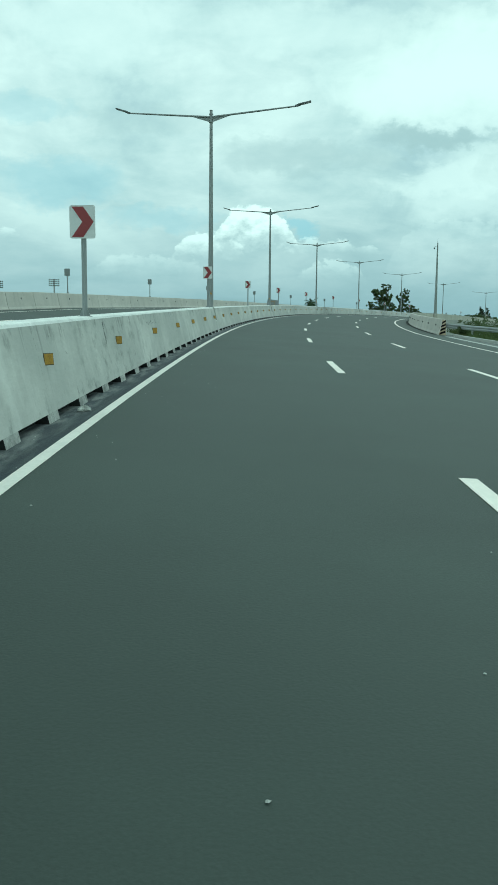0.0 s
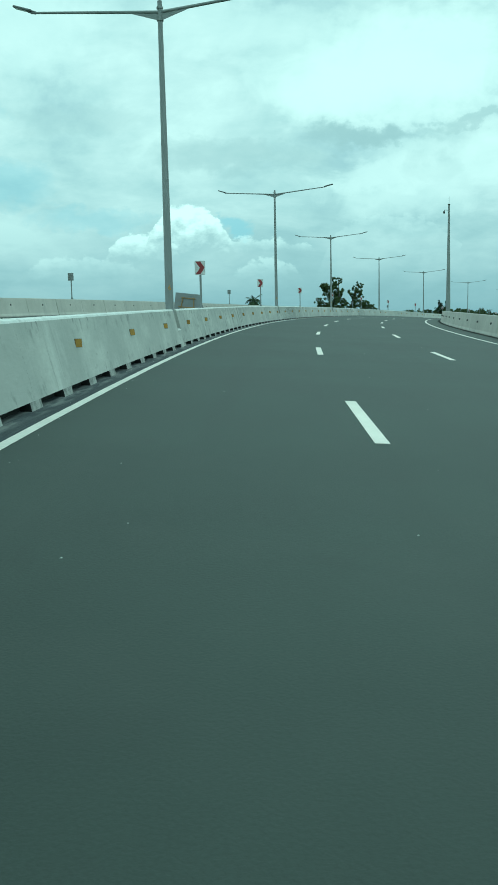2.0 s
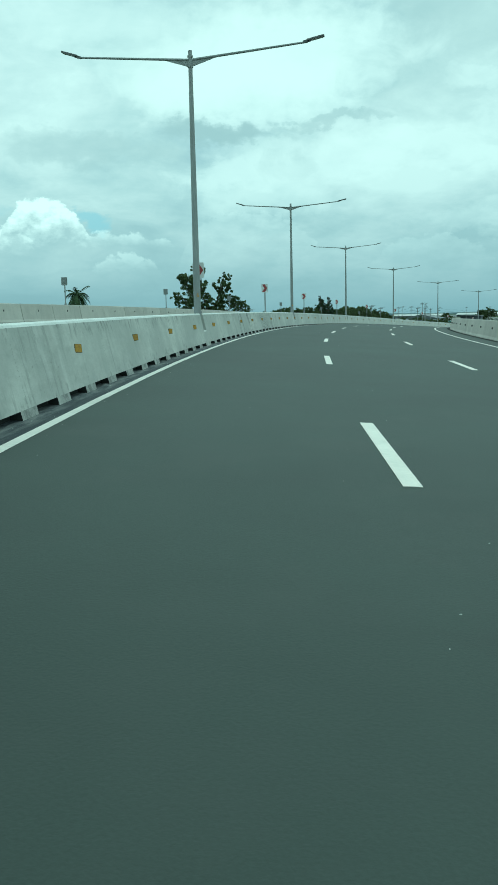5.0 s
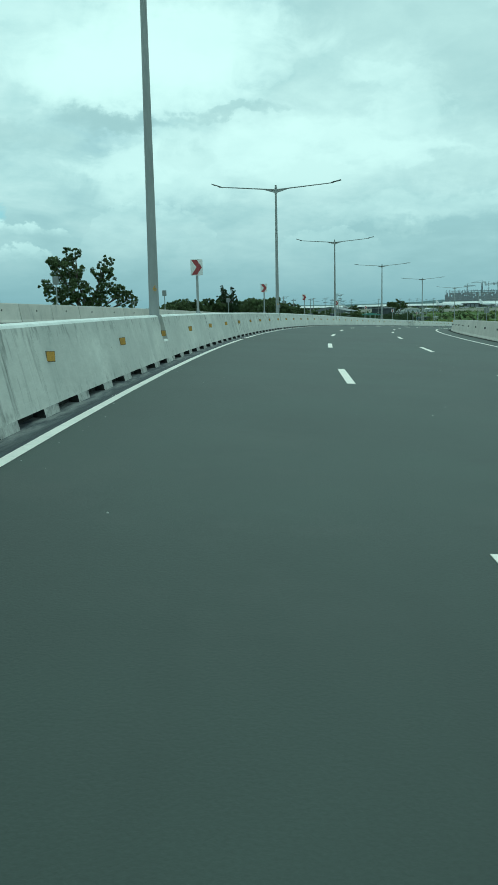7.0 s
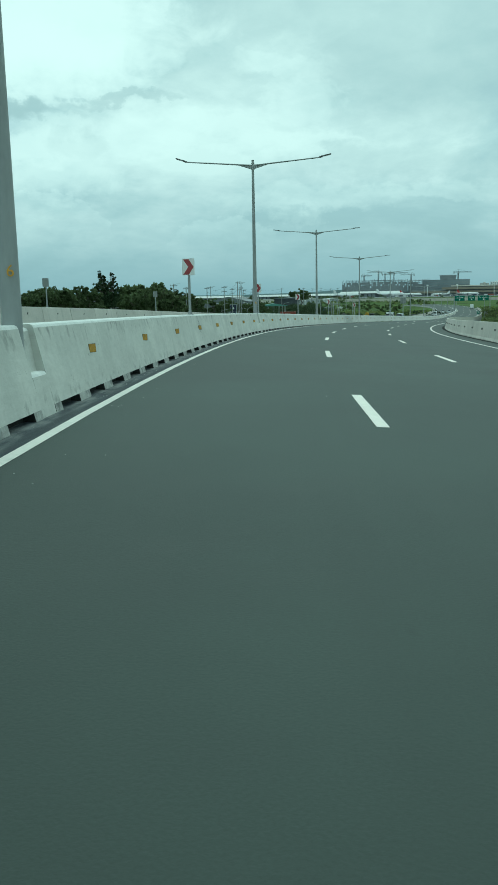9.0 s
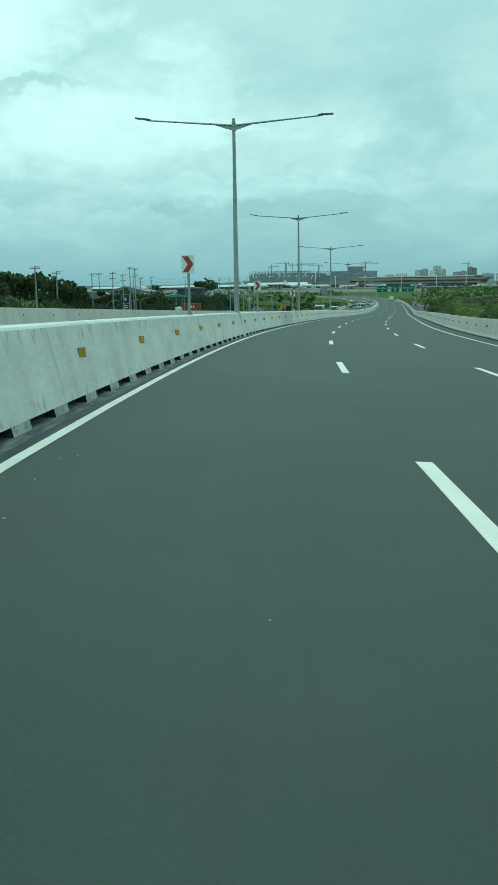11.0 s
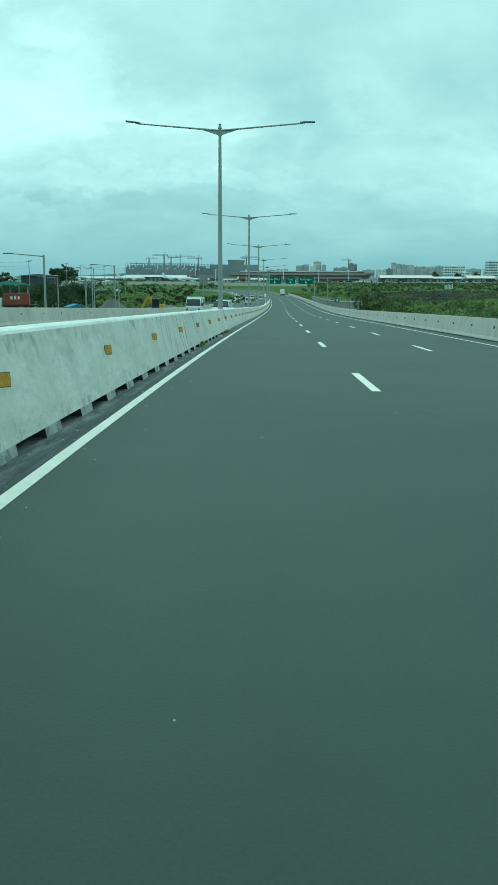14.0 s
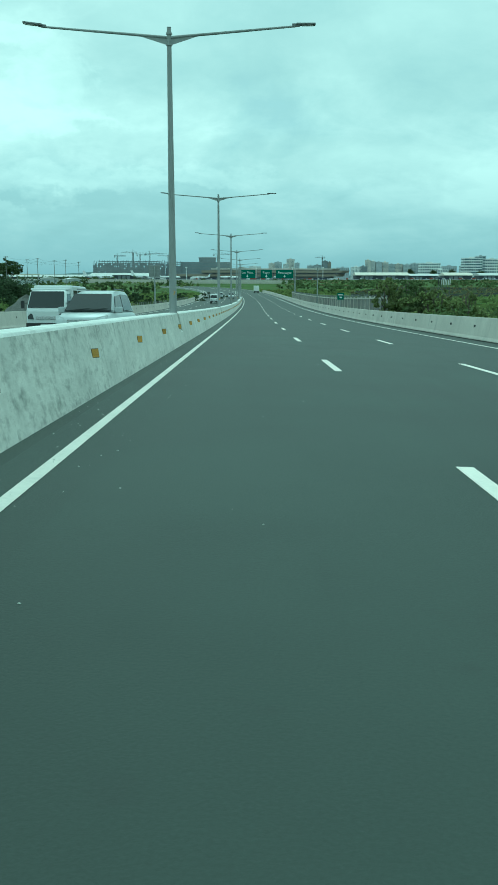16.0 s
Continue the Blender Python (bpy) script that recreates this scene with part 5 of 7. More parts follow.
# ---- vegetation ----
def leaf_cloud(rng, centres, radii, per, size, flat=0.6):
    """Small bent leaves strewn round clump centres: vertices and quads."""
    n = len(centres)
    c = np.repeat(np.asarray(centres, float), per, axis=0)
    r_ = np.repeat(np.asarray(radii, float), per)[:, None]
    d = rng.normal(size=(n * per, 3))
    d /= np.linalg.norm(d, axis=1)[:, None]
    p = c + d * r_ * rng.uniform(0.35, 1.0, (n * per, 1)) * np.array([1, 1, 0.8])
    a = rng.normal(size=p.shape)
    a /= np.linalg.norm(a, axis=1)[:, None]
    b = np.cross(a, d + rng.normal(size=p.shape) * 0.7)
    b /= np.linalg.norm(b, axis=1)[:, None] + 1e-9
    sz = size * rng.uniform(0.6, 1.4, (n * per, 1))
    quad = np.stack([p - a * sz, p - b * sz * flat, p + a * sz, p + b * sz * flat], 1).reshape(-1, 3)
    faces = np.arange(len(quad)).reshape(-1, 4)
    return quad, faces


def limb(bm, p, q, r0, r1, rng, bends=3):
    """A crooked tapering branch."""
    p, q = Vector(p), Vector(q)
    prev, rp = p, r0
    for k in range(1, bends + 1):
        f = k / bends
        w = (q - p).length * 0.06 * (1 - f)
        nxt = p.lerp(q, f) + Vector((rng.uniform(-w, w), rng.uniform(-w, w), rng.uniform(-w, w)))
        rn = r0 + (r1 - r0) * f
        tube(bm, prev, nxt, rp, rn, 7, k == bends)
        prev, rp = nxt, rn


def tree(x, y, z, height, lobes, seed, label, leaf=0.55, per=26, clumps=130, mat_=None, trunk_r=0.35, fork=0.4, group=""):
    """A tree with a forked trunk and a crown in several uneven lobes (x, y, z, radius)."""
    rng = np.random.default_rng(seed)
    root = empty("tree", Matrix.Translation((x, y, z)), label, "tree", group)
    bm = bmesh.new()
    top = Vector((0, 0, height * fork))
    limb(bm, (0, 0, -0.3), top, trunk_r, trunk_r * 0.7, rng)
    for lx, ly, lz, lr in lobes:
        limb(bm, top - Vector((0, 0, 0.4)), (lx, ly, lz), trunk_r * 0.5, 0.05, rng, 4)
        for k in range(4):
            d = rng.normal(size=3)
            d /= np.linalg.norm(d)
            limb(bm, (lx * 0.6, ly * 0.6, height * fork + (lz - height * fork) * 0.55), (lx + d[0] * lr * 0.8, ly + d[1] * lr * 0.8, lz + abs(d[2]) * lr * 0.6), trunk_r * 0.2, 0.03, rng, 3)
    part("trunk", bm, M_BARK, root)
    cs, rs = [], []
    weight = np.array([l[3] ** 2 for l in lobes])
    pick = rng.choice(len(lobes), clumps, p=weight / weight.sum())
    for i in pick:
        lx, ly, lz, lr = lobes[i]
        d = rng.normal(size=3)
        d /= np.linalg.norm(d)
        k = rng.uniform(0.45, 1.08)
        cs.append((lx + d[0] * lr * k, ly + d[1] * lr * k, lz + d[2] * lr * 0.72 * k))
        rs.append(lr * rng.uniform(0.12, 0.24))
    v, f = leaf_cloud(rng, cs, rs, per, leaf)
    raw("crown", v, f, mat_ or M_LEAF, root)
    return root


def round_lobes(rng, h, r, n):
    out_ = [(0, 0, h * 0.72, r * 0.62)]
    for k in range(n):
        a = 2 * math.pi * k / n + rng.uniform(-0.4, 0.4)
        out_.append((math.cos(a) * r * 0.55, math.sin(a) * r * 0.55, h * rng.uniform(0.5, 0.78), r * rng.uniform(0.38, 0.55)))
    return out_


# the broad old tree beyond the far parapet, two masses of foliage
R4 = -0.181
cr, sr = math.cos(R4), math.sin(R4)


def across(x, z, r, d=0.0):
    return (x * cr - d * sr, x * sr + d * cr, z, r)


tree(68.4, 413.4, GROUND, 27.5, [across(-5.0, 23.4, 4.6), across(-8.5, 18.6, 3.4, 2), across(-3.0, 18.0, 4.4, -2), across(5.2, 22.6, 3.4, 1), across(6.0, 18.4, 3.2), across(9.2, 16.4, 3.0), across(2.5, 15.2, 4.0),
      across(-6.5, 14.6, 3.2, -3), across(12.0, 14.8, 2.6), across(-3, 27.4, 2.6), across(-7.5, 25.0, 2.4), across(6.2, 25.4, 2.0)], 3, "large dark-leaved broad tree with a gappy double crown", 0.24, 52, 500, None, 0.7, 0.42)
for i, (x, y, h, r_) in enumerate(((1977.6, 1802.5, 27.0, 13.0), (2029.7, 1771.1, 24.0, 11.0), (2056.1, 1733.0, 26.0, 13.0), (2108.7, 1686.2, 23.0, 12.0))):
    rng = np.random.default_rng(360 + i)
    tree(x, y, GROUND, h, [(rng.uniform(-1, 1) * r_ * 0.6, rng.uniform(-1, 1) * r_ * 0.5, h * f, r_ * 0.55) for f in (0.4, 0.5, 0.6, 0.65, 0.7, 0.75)], 380 + i, "broad dark green tree at the airfield edge", 1.0, 30, 150, None, 0.6, 0.2, "airfield trees")
# slender dark conifers in a pair
for i, (x, y, h) in enumerate(((125.3, 472.2, 20.3), (128.0, 470.8, 19.6), (128.2, 477.1, 17.4))):
    rng = np.random.default_rng(20 + i)
    lob = [(rng.uniform(-0.4, 0.4), rng.uniform(-0.4, 0.4), h * f, r * 1.3) for f, r in ((0.2, 2.0), (0.29, 2.1), (0.38, 2.1), (0.47, 2.1), (0.56, 2.0), (0.64, 1.9), (0.72, 1.7), (0.8, 1.4), (0.87, 1.1), (0.93, 0.8), (0.98, 0.5))]
    tree(x, y, GROUND, h, lob, 30 + i, "narrow dark columnar conifer", 0.24, 36, 420, M_PINE, 0.2, 0.2, "conifers")
# hedge of trees below the far parapet
HEDGE = [(98.1, 444.9, 14.4, 5.0), (102.6, 448.6, 15.6, 5.2), (108.2, 455.0, 16.1, 5.4), (110.9, 449.3, 16.7, 4.4), (116.7, 455.3, 15.9, 5.2), (106.4, 441.1, 15.5, 4.6),
         (151.2, 515.5, 17.2, 5.6), (157.7, 523.4, 16.1, 5.6), (164.7, 529.1, 16.7, 5.0), (137.6, 487.8, 14.8, 5.6), (162.5, 509.6, 15.0, 5.6), (162.8, 497.9, 13.6, 5.0),
         (183.9, 542.6, 11.2, 5.5), (183.1, 525.1, 13.9, 1.8), (222.4, 571.5, 11.5, 6.0), (229.7, 578.7, 11.0, 6.0), (208.8, 555.9, 9.8, 5.0),
         (239.3, 634.3, 11.3, 6.0), (202.5, 560.4, 10.3, 4.5)]
for i, (x, y, h, r_) in enumerate(HEDGE):
    h *= 1.12 if i < 12 else 0.78 if 14 <= i <= 15 else 0.98
    rng = np.random.default_rng(60 + i)
    tree(x, y, GROUND, h, round_lobes(rng, h, r_, 5), 80 + i, "dense dark green roadside tree", 0.26, 44, 240, None, 0.25, 0.3, "roadside trees")
# rounded trees in the distance
for i, (x, y, h, r_) in enumerate(((351.2, 755.5, 16.6, 7.5), (352.0, 767.1, 15.5, 6.0), (352.3, 833.9, 13.0, 6.0), 
                               (8.1, 368.7, 21.0, 4.6), (12.5, 375.0, 20.7, 4.0), (125.0, 428.5, 9.5, 6.0), (135.9, 436.7, 9.0, 6.0), (90.4, 332.9, 17.0, 4.6))):
    rng = np.random.default_rng(160 + i)
    tree(x, y, GROUND, h, round_lobes(rng, h, r_, 5), 180 + i, "rounded dark green tree in the distance", 0.26, 50, 240, None, 0.35, 0.34, "distant trees")


def banana_palm(x, y, z, h, seed, label):
    """A short palm with long drooping fronds."""
    rng = np.random.default_rng(seed)
    root = empty("palm", Matrix.Translation((x, y, z)), label, "palm")
    bm = bmesh.new()
    limb(bm, (0, 0, -0.3), (0.2, 0.1, h * 0.8), 0.3, 0.22, rng)
    part("trunk", bm, M_BARK, root)
    for k in range(30):
        a = 2 * math.pi * k / 30 * 7 + rng.uniform(-0.15, 0.15)
        rise, span = rng.uniform(-0.3, 1.15), rng.uniform(2.2, 3.1)
        out_, side = Vector((math.cos(a), math.sin(a), 0)), Vector((-math.sin(a), math.cos(a), 0))
        verts, faces = [], []

        def spine(f):
            return out_ * (span * (f - 0.12 * f * f)) + Vector((0.2, 0.1, h * 0.8 + rise * 2.9 * f - 3.2 * f * f * (1.1 - rise * 0.5)))

        for j in range(26):
            f = 0.08 + 0.92 * j / 26
            p, q = spine(f), spine(f + 0.05)
            ln = 0.62 * math.sin(math.pi * min(1.0, f * 0.8 + 0.15)) + 0.08
            for sgn in (-1, 1):
                tip = q + side * sgn * ln * 0.8 + (q - p) * 1.4 - Vector((0, 0, ln * rng.uniform(0.25, 0.8)))
                n = len(verts)
                verts += [p, p + (q - p) * 0.9, tip]
                faces.append((n, n + 1, n + 2))
            n = len(verts)
            verts += [p - side * 0.03, p + side * 0.03, q + side * 0.025, q - side * 0.025]
            faces.append((n, n + 1, n + 2, n + 3))
        raw("frond", verts, faces, M_PINE, root)
    return root


palm_spot = (22.5, 298.6, 19.2)
banana_palm(palm_spot[0], palm_spot[1], GROUND, palm_spot[2] + 2.4, 5, "dark palm with drooping fronds behind the far parapet")


BARE = [(398, 552), (402, 590), (470, 655), (560, 720), (660, 780), (700, 730), (600, 640), (500, 580)]


def off_bare(p, near=0.0):
    """True outside the bare patch of the field, grown by near towards the road."""
    inside = False
    for (x0, y0), (x1, y1) in zip(BARE, BARE[1:] + BARE[:1]):
        if (y0 > p.y + near) != (y1 > p.y + near) and p.x + near < (x1 - x0) * (p.y + near - y0) / (y1 - y0) + x0:
            inside = not inside
    return not inside


def clear_view(p):
    return off_bare(p) and off_bare(p, 14.0)


def scatter(name, mat_, seed, count, s_range, u_range, h_range, leaf, per, label, keep=None, dense=2.0):
    """Low scrub: many leafy clumps of uneven height on the ground, as one mass."""
    rng = np.random.default_rng(seed)
    cs, rs = [], []
    while count > 0:
        s, f = rng.uniform(*s_range), rng.uniform() ** dense
        u = u_range[0] + (u_range[1] - u_range[0]) * f
        p = road_at(s, u)
        count -= 1
        if keep and not keep(p):
            continue
        h = rng.uniform(*h_range) * rng.uniform(0.55, 1.0)
        for k in range(max(2, int(h * 1.5))):
            r_ = rng.uniform(0.5, 1.0) * (0.35 + 0.2 * h)
            cs.append((p.x + rng.uniform(-1, 1) * h * 0.45, p.y + rng.uniform(-1, 1) * h * 0.45, GROUND + rng.uniform(0.15, 0.9) * h))
            rs.append(r_)
    v, f = leaf_cloud(rng, cs, rs, per, leaf)
    return tagged(raw(name, v, f, mat_), label, "shrubs", kind="stuff")


scatter("shrubs", M_SHRUB, 7, 210, (436, 520), (17.5, 80), (2.5, 8.0), 0.15, 110, "tangled green shrubs and saplings behind the parapet", None, 1.3)
scatter("shrubs", M_SHRUB_PALE, 17, 130, (436, 520), (17.0, 70), (2.5, 7.6), 0.13, 90, "pale yellow-green scrub with fresh shoots behind the parapet", None, 1.3)
scatter("shrubs", M_SHRUB, 8, 330, (330, 640), (18, 170), (0.8, 3.8), 0.26, 34, "scattered green scrub across the field", clear_view, 1.0)
scatter("shrubs", M_DRY, 18, 260, (330, 700), (18, 190), (0.8, 3.2), 0.26, 26, "scattered dry brownish scrub across the field", clear_view, 1.0)
scatter("shrubs", M_SHRUB, 14, 520, (470, 1000), (30, 380), (1.2, 4.6), 0.5, 20, "rough scrub in the wide field towards the airfield", clear_view, 0.8)
scatter("shrubs", M_LEAF, 24, 70, (520, 1000), (30, 380), (1.2, 3.2), 0.5, 24, "dark bushes dotted over the wide field", clear_view, 0.8)
scatter("shrubs", M_DRY, 31, 700, (700, 1000), (45, 210), (0.5, 1.3), 0.3, 24, "low dry tufts on the dark bare patch", lambda p: not off_bare(p), 1.0)
scatter("shrubs", M_SHRUB, 27, 170, (414, 480), (24, 75), (3.6, 7.0), 0.16, 90, "rounded grey-green shrubs behind the parapet", None, 1.0)
scatter("shrubs", M_SHRUB_PALE, 28, 60, (412, 480), (20, 60), (2.6, 5.6), 0.13, 70, "pale yellowish shoots among the shrubs", None, 1.0)
scatter("shrubs", M_SHRUB_PALE, 9, 240, (380, 860), (-22, -260), (0.7, 2.6), 0.3, 28, "low green scrub in the field beyond the far parapet", None, 0.9)
scatter("shrubs", M_SHRUB_PALE, 19, 160, (380, 860), (-22, -260), (0.6, 2.0), 0.3, 24, "low pale scrub in the field beyond the far parapet", None, 0.9)
scatter("shrubs", M_LEAF, 10, 30, (400, 900), (-60, -300), (1.0, 2.6), 0.36, 34, "dark bushes along the far side of the field", None, 0.7)
scatter("shrubs", M_LEAF, 29, 130, (760, 1000), (-30, -420), (1.8, 4.2), 0.7, 26, "far dark belt of trees and bushes before the airfield", None, 0.9)
for i, (x, y, h, r_) in enumerate(((234.0, 434.6, 7.9, 2.5), (240.0, 437.5, 7.6, 2.2), (230.7, 426.4, 6.8, 2.7), (234.7, 431.1, 6.9, 2.5), (226.2, 419.4, 6.6, 2.5))):
    rng = np.random.default_rng(260 + i)
    tree(x, y, GROUND, h, [(rng.uniform(-1, 1) * r_ * 0.5, rng.uniform(-1, 1) * r_ * 0.5, h * f, r_ * q) for f, q in ((0.35, 0.9), (0.5, 0.95), (0.62, 0.8), (0.74, 0.7), (0.85, 0.5), (0.94, 0.3))], 280 + i, "slender green sapling among the scrub", 0.14, 50, 190, M_SHRUB if i % 2 else M_SHRUB_PALE, 0.1, 0.3, "saplings in the scrub")


def tufts(seed, count, s_range, u_range, label, h_range=(0.5, 1.3), mat_=M_GRASS):
    """Long grass: crossed bent blades strewn over the field, as one mass."""
    rng = np.random.default_rng(seed)
    s, u = rng.uniform(*s_range, count), rng.uniform(*u_range, count)
    a, h, w = rng.uniform(0, math.pi, count), rng.uniform(*h_range, count), rng.uniform(0.35, 1.1, count)
    verts, faces = [], []
    for i in range(count):
        p = road_at(s[i], u[i])
        if not off_bare(p):
            continue
        for k in range(2):
            t = a[i] + k * 1.4
            dx_, dy_ = math.cos(t) * w[i], math.sin(t) * w[i]
            j = len(verts)
            verts += [(p.x - dx_ * 0.6, p.y - dy_ * 0.6, GROUND - 0.05), (p.x + dx_ * 0.6, p.y + dy_ * 0.6, GROUND - 0.05),
                      (p.x + dx_ * 1.1 + dy_ * 0.3, p.y + dy_ * 1.1 - dx_ * 0.3, GROUND + h[i] * 0.8), (p.x + dy_ * 0.2, p.y - dx_ * 0.2, GROUND + h[i]), (p.x - dx_ * 1.1, p.y - dy_ * 1.1, GROUND + h[i] * 0.7)]
            faces.append((j, j + 1, j + 2, j + 3, j + 4))
    return tagged(raw("grass", verts, faces, mat_), label, "grass", kind="stuff")


tufts(11, 12000, (330, 800), (-220, -16), "long rough green grass in the field")
tufts(12, 12000, (290, 900), (18, 300), "long rough green grass in the field beside the road")
tufts(13, 500, (-10, 57), (16.5, 26), "rough grass on the verge", (0.1, 0.2), M_VERGE)


def thicket(seed, a, b, deep, count, h_range, leaf, per, mat_, label):
    """Bushes and undergrowth in a belt from a to b, deep metres wide."""
    rng = np.random.default_rng(seed)
    ax, ay, bx, by = *a, *b
    cs, rs = [], []
    for k in range(count):
        f, g = rng.uniform(), rng.uniform(-0.5, 0.5) * deep
        n_ = Vector((ay - by, bx - ax)).normalized()
        x, y, h = ax + (bx - ax) * f + n_.x * g, ay + (by - ay) * f + n_.y * g, rng.uniform(*h_range)
        for j in range(6):
            cs.append((x + rng.normal() * h * 0.4, y + rng.normal() * h * 0.4, GROUND + h * rng.uniform(0.1, 0.9)))
            rs.append(h * rng.uniform(0.18, 0.32))
    v, f = leaf_cloud(rng, cs, rs, per, leaf)
    tagged(raw("shrubs", v, f, mat_), label, "shrubs", kind="stuff")


thicket(71, (188.1, 558.6), (251.2, 588.6), 60, 90, (2.0, 7.0), 0.3, 40, M_DARKLEAF, "dark undergrowth among the roadside yards")
thicket(72, (99.4, 455.4), (169.2, 505.9), 30, 80, (4.0, 9.0), 0.3, 40, M_DARKLEAF, "dense dark undergrowth below the roadside trees")
thicket(74, (248.0, 635.0), (306.0, 654.0), 20, 120, (4.0, 7.6), 0.3, 44, M_DARKLEAF, "dark green bushes behind the open shed")
thicket(73, (236.6, 561.5), (334.5, 641.6), 90, 120, (0.8, 3.0), 0.25, 36, M_DARKLEAF, "tangled dark scrub on the rough field")


# ---- street furniture and yards on the left ----
def single_lamp(x, y, h, turn, label="pale steel street lamp with one long arm"):
    root = empty("street_lamp", Matrix.Translation((x, y, GROUND)) @ Matrix.Rotation(turn, 4, "Z"), label, "street lamp", "single-arm street lamps")
    bm = bmesh.new()
    tube(bm, (0, 0, 0), (0, 0, h), 0.13, 0.075, 10)
    part("post", bm, M_STEEL, root)
    bm = bmesh.new()
    tube(bm, (0, 0, h - 0.12), (-2.6, 0, h + 0.1), 0.05, 0.035, 8)
    part("arm", bm, M_STEEL, root)
    bm = bmesh.new()
    box(bm, -3.3, -2.5, -0.12, 0.12, h + 0.06, h + 0.16, 0.03)
    part("lamp_head", bm, M_DARKSTEEL, root)
    return root


for x, y, h in ((158.1, 399.5, 11.4), (188.0, 437.8, 11.2), (208.5, 479.0, 11.2), (194.5, 466.6, 9.5), (194.0, 454.4, 9.5), (189.3, 439.0, 9.2)):
    single_lamp(x, y, h, -0.695)


gate_spot = (213.1, 490.3, 9.4)
gate = empty("gate_lamp", Matrix.Translation((gate_spot[0], gate_spot[1], GROUND)) @ Matrix.Rotation(-0.715, 4, "Z"), "thick pale post with a crossbar and two white ball lamps", "street lamp")
bm = bmesh.new()
tube(bm, (0, 0, -0.2), (0, 0, gate_spot[2]), 0.2, 0.17, 12)
part("post", bm, M_UTILITY, gate)
bm = bmesh.new()
tube(bm, (-1.2, 0, gate_spot[2] - 0.7), (3.3, 0, gate_spot[2] - 0.7), 0.11, 0.11, 10)
bar_ = part("crossbar", bm, M_UTILITY, gate)
for x in (-1.2, 0.7):
    bm = bmesh.new()
    bmesh.ops.create_uvsphere(bm, u_segments=14, v_segments=8, radius=0.28)
    part("ball_lamp", bm, M_SIGNWHITE, bar_).matrix_basis = Matrix.Translation((x, -0.15, gate_spot[2] - 0.25))


def bent_lamp(x, y, h, turn):
    """An older lamp whose top bends over in a curve."""
    root = empty("street_lamp", Matrix.Translation((x, y, GROUND)) @ Matrix.Rotation(turn, 4, "Z"), "pale street lamp with a curved gooseneck arm", "street lamp", "gooseneck street lamps")
    bm = bmesh.new()
    tube(bm, (0, 0, 0), (0, 0, h - 1.2), 0.1, 0.07, 8)
    prev = Vector((0, 0, h - 1.2))
    for k in range(1, 7):
        a = k / 6 * radians(80)
        nxt = Vector((2.2 * (1 - math.cos(a)), 0, h - 1.2 + 1.2 * math.sin(a)))
        tube(bm, prev, nxt, 0.06, 0.055, 8)
        prev = nxt
    part("post", bm, M_STEEL, root)
    bm = bmesh.new()
    box(bm, prev.x - 0.1, prev.x + 0.6, -0.1, 0.1, prev.z - 0.05, prev.z + 0.07, 0.02)
    part("lamp_head", bm, M_STEEL, root)


for x, y, h in ((164.1, 475.8, 8.2), (168.7, 472.5, 8.4), (175.4, 480.2, 8.8), (199.2, 500.7, 9.6), (190.1, 532.2, 9.4), (162.0, 543.3, 9.0)):
    bent_lamp(x, y, h, -0.616)


def power_pole(x, y, h, turn, arms=2):
    root = empty("utility_pole", Matrix.Translation((x, y, GROUND)) @ Matrix.Rotation(turn, 4, "Z"), "grey concrete utility pole with crossarms and insulators", "utility pole", "utility poles")
    bm = bmesh.new()
    tube(bm, (0, 0, -0.2), (0, 0, h), 0.19, 0.11, 9)
    part("pole", bm, M_UTILITY, root)
    for k in range(arms):
        z = h - 0.5 - 1.3 * k
        bm = bmesh.new()
        box(bm, -0.85, 0.85, -0.05, 0.05, z - 0.06, z + 0.06)
        arm_ = part("crossarm", bm, M_DARKSTEEL, root)
        for x_ in (-0.78, -0.35, 0.35, 0.78):
            bm = bmesh.new()
            tube(bm, (x_, 0, z + 0.07), (x_, 0, z + 0.3), 0.05, 0.04, 7)
            part("insulator", bm, M_UTILITY, arm_)
    bm = bmesh.new()
    tube(bm, (0, 0, h - 0.15), (1.5, 0, h - 0.05), 0.05, 0.04, 6)
    part("lamp_bracket", bm, M_UTILITY, root)
    return root


POWER = [(171.3, 502.6, 15.4), (174.0, 494.5, 15.6), (184.5, 506.2, 17.2), (192.2, 519.4, 17.1), (187.0, 535.3, 15.9), (236.6, 599.8, 15.4), (276.9, 646.0, 15.6), (219.7, 574.2, 14.8), (331.6, 718.6, 16.0),
         (361.5, 747.3, 16.0), (392.2, 775.3, 16.0), (370.0, 773.6, 16.0), (385.0, 773.9, 15.6), (399.4, 774.7, 15.0), (128.7, 424.1, 15.6), (139.0, 441.7, 15.0), (71.1, 354.1, 13.0),
         (96.8, 372.0, 11.0), (195.1, 527.1, 15.0), (179.8, 500.7, 15.0), (42.2, 363.6, 15.0), (71.0, 365.0, 14.6)]
for i, (x, y, h) in enumerate(POWER):
    power_pole(x, y, h, -0.616 + 0.25 * math.sin(i * 1.9), 1 + (i % 2))


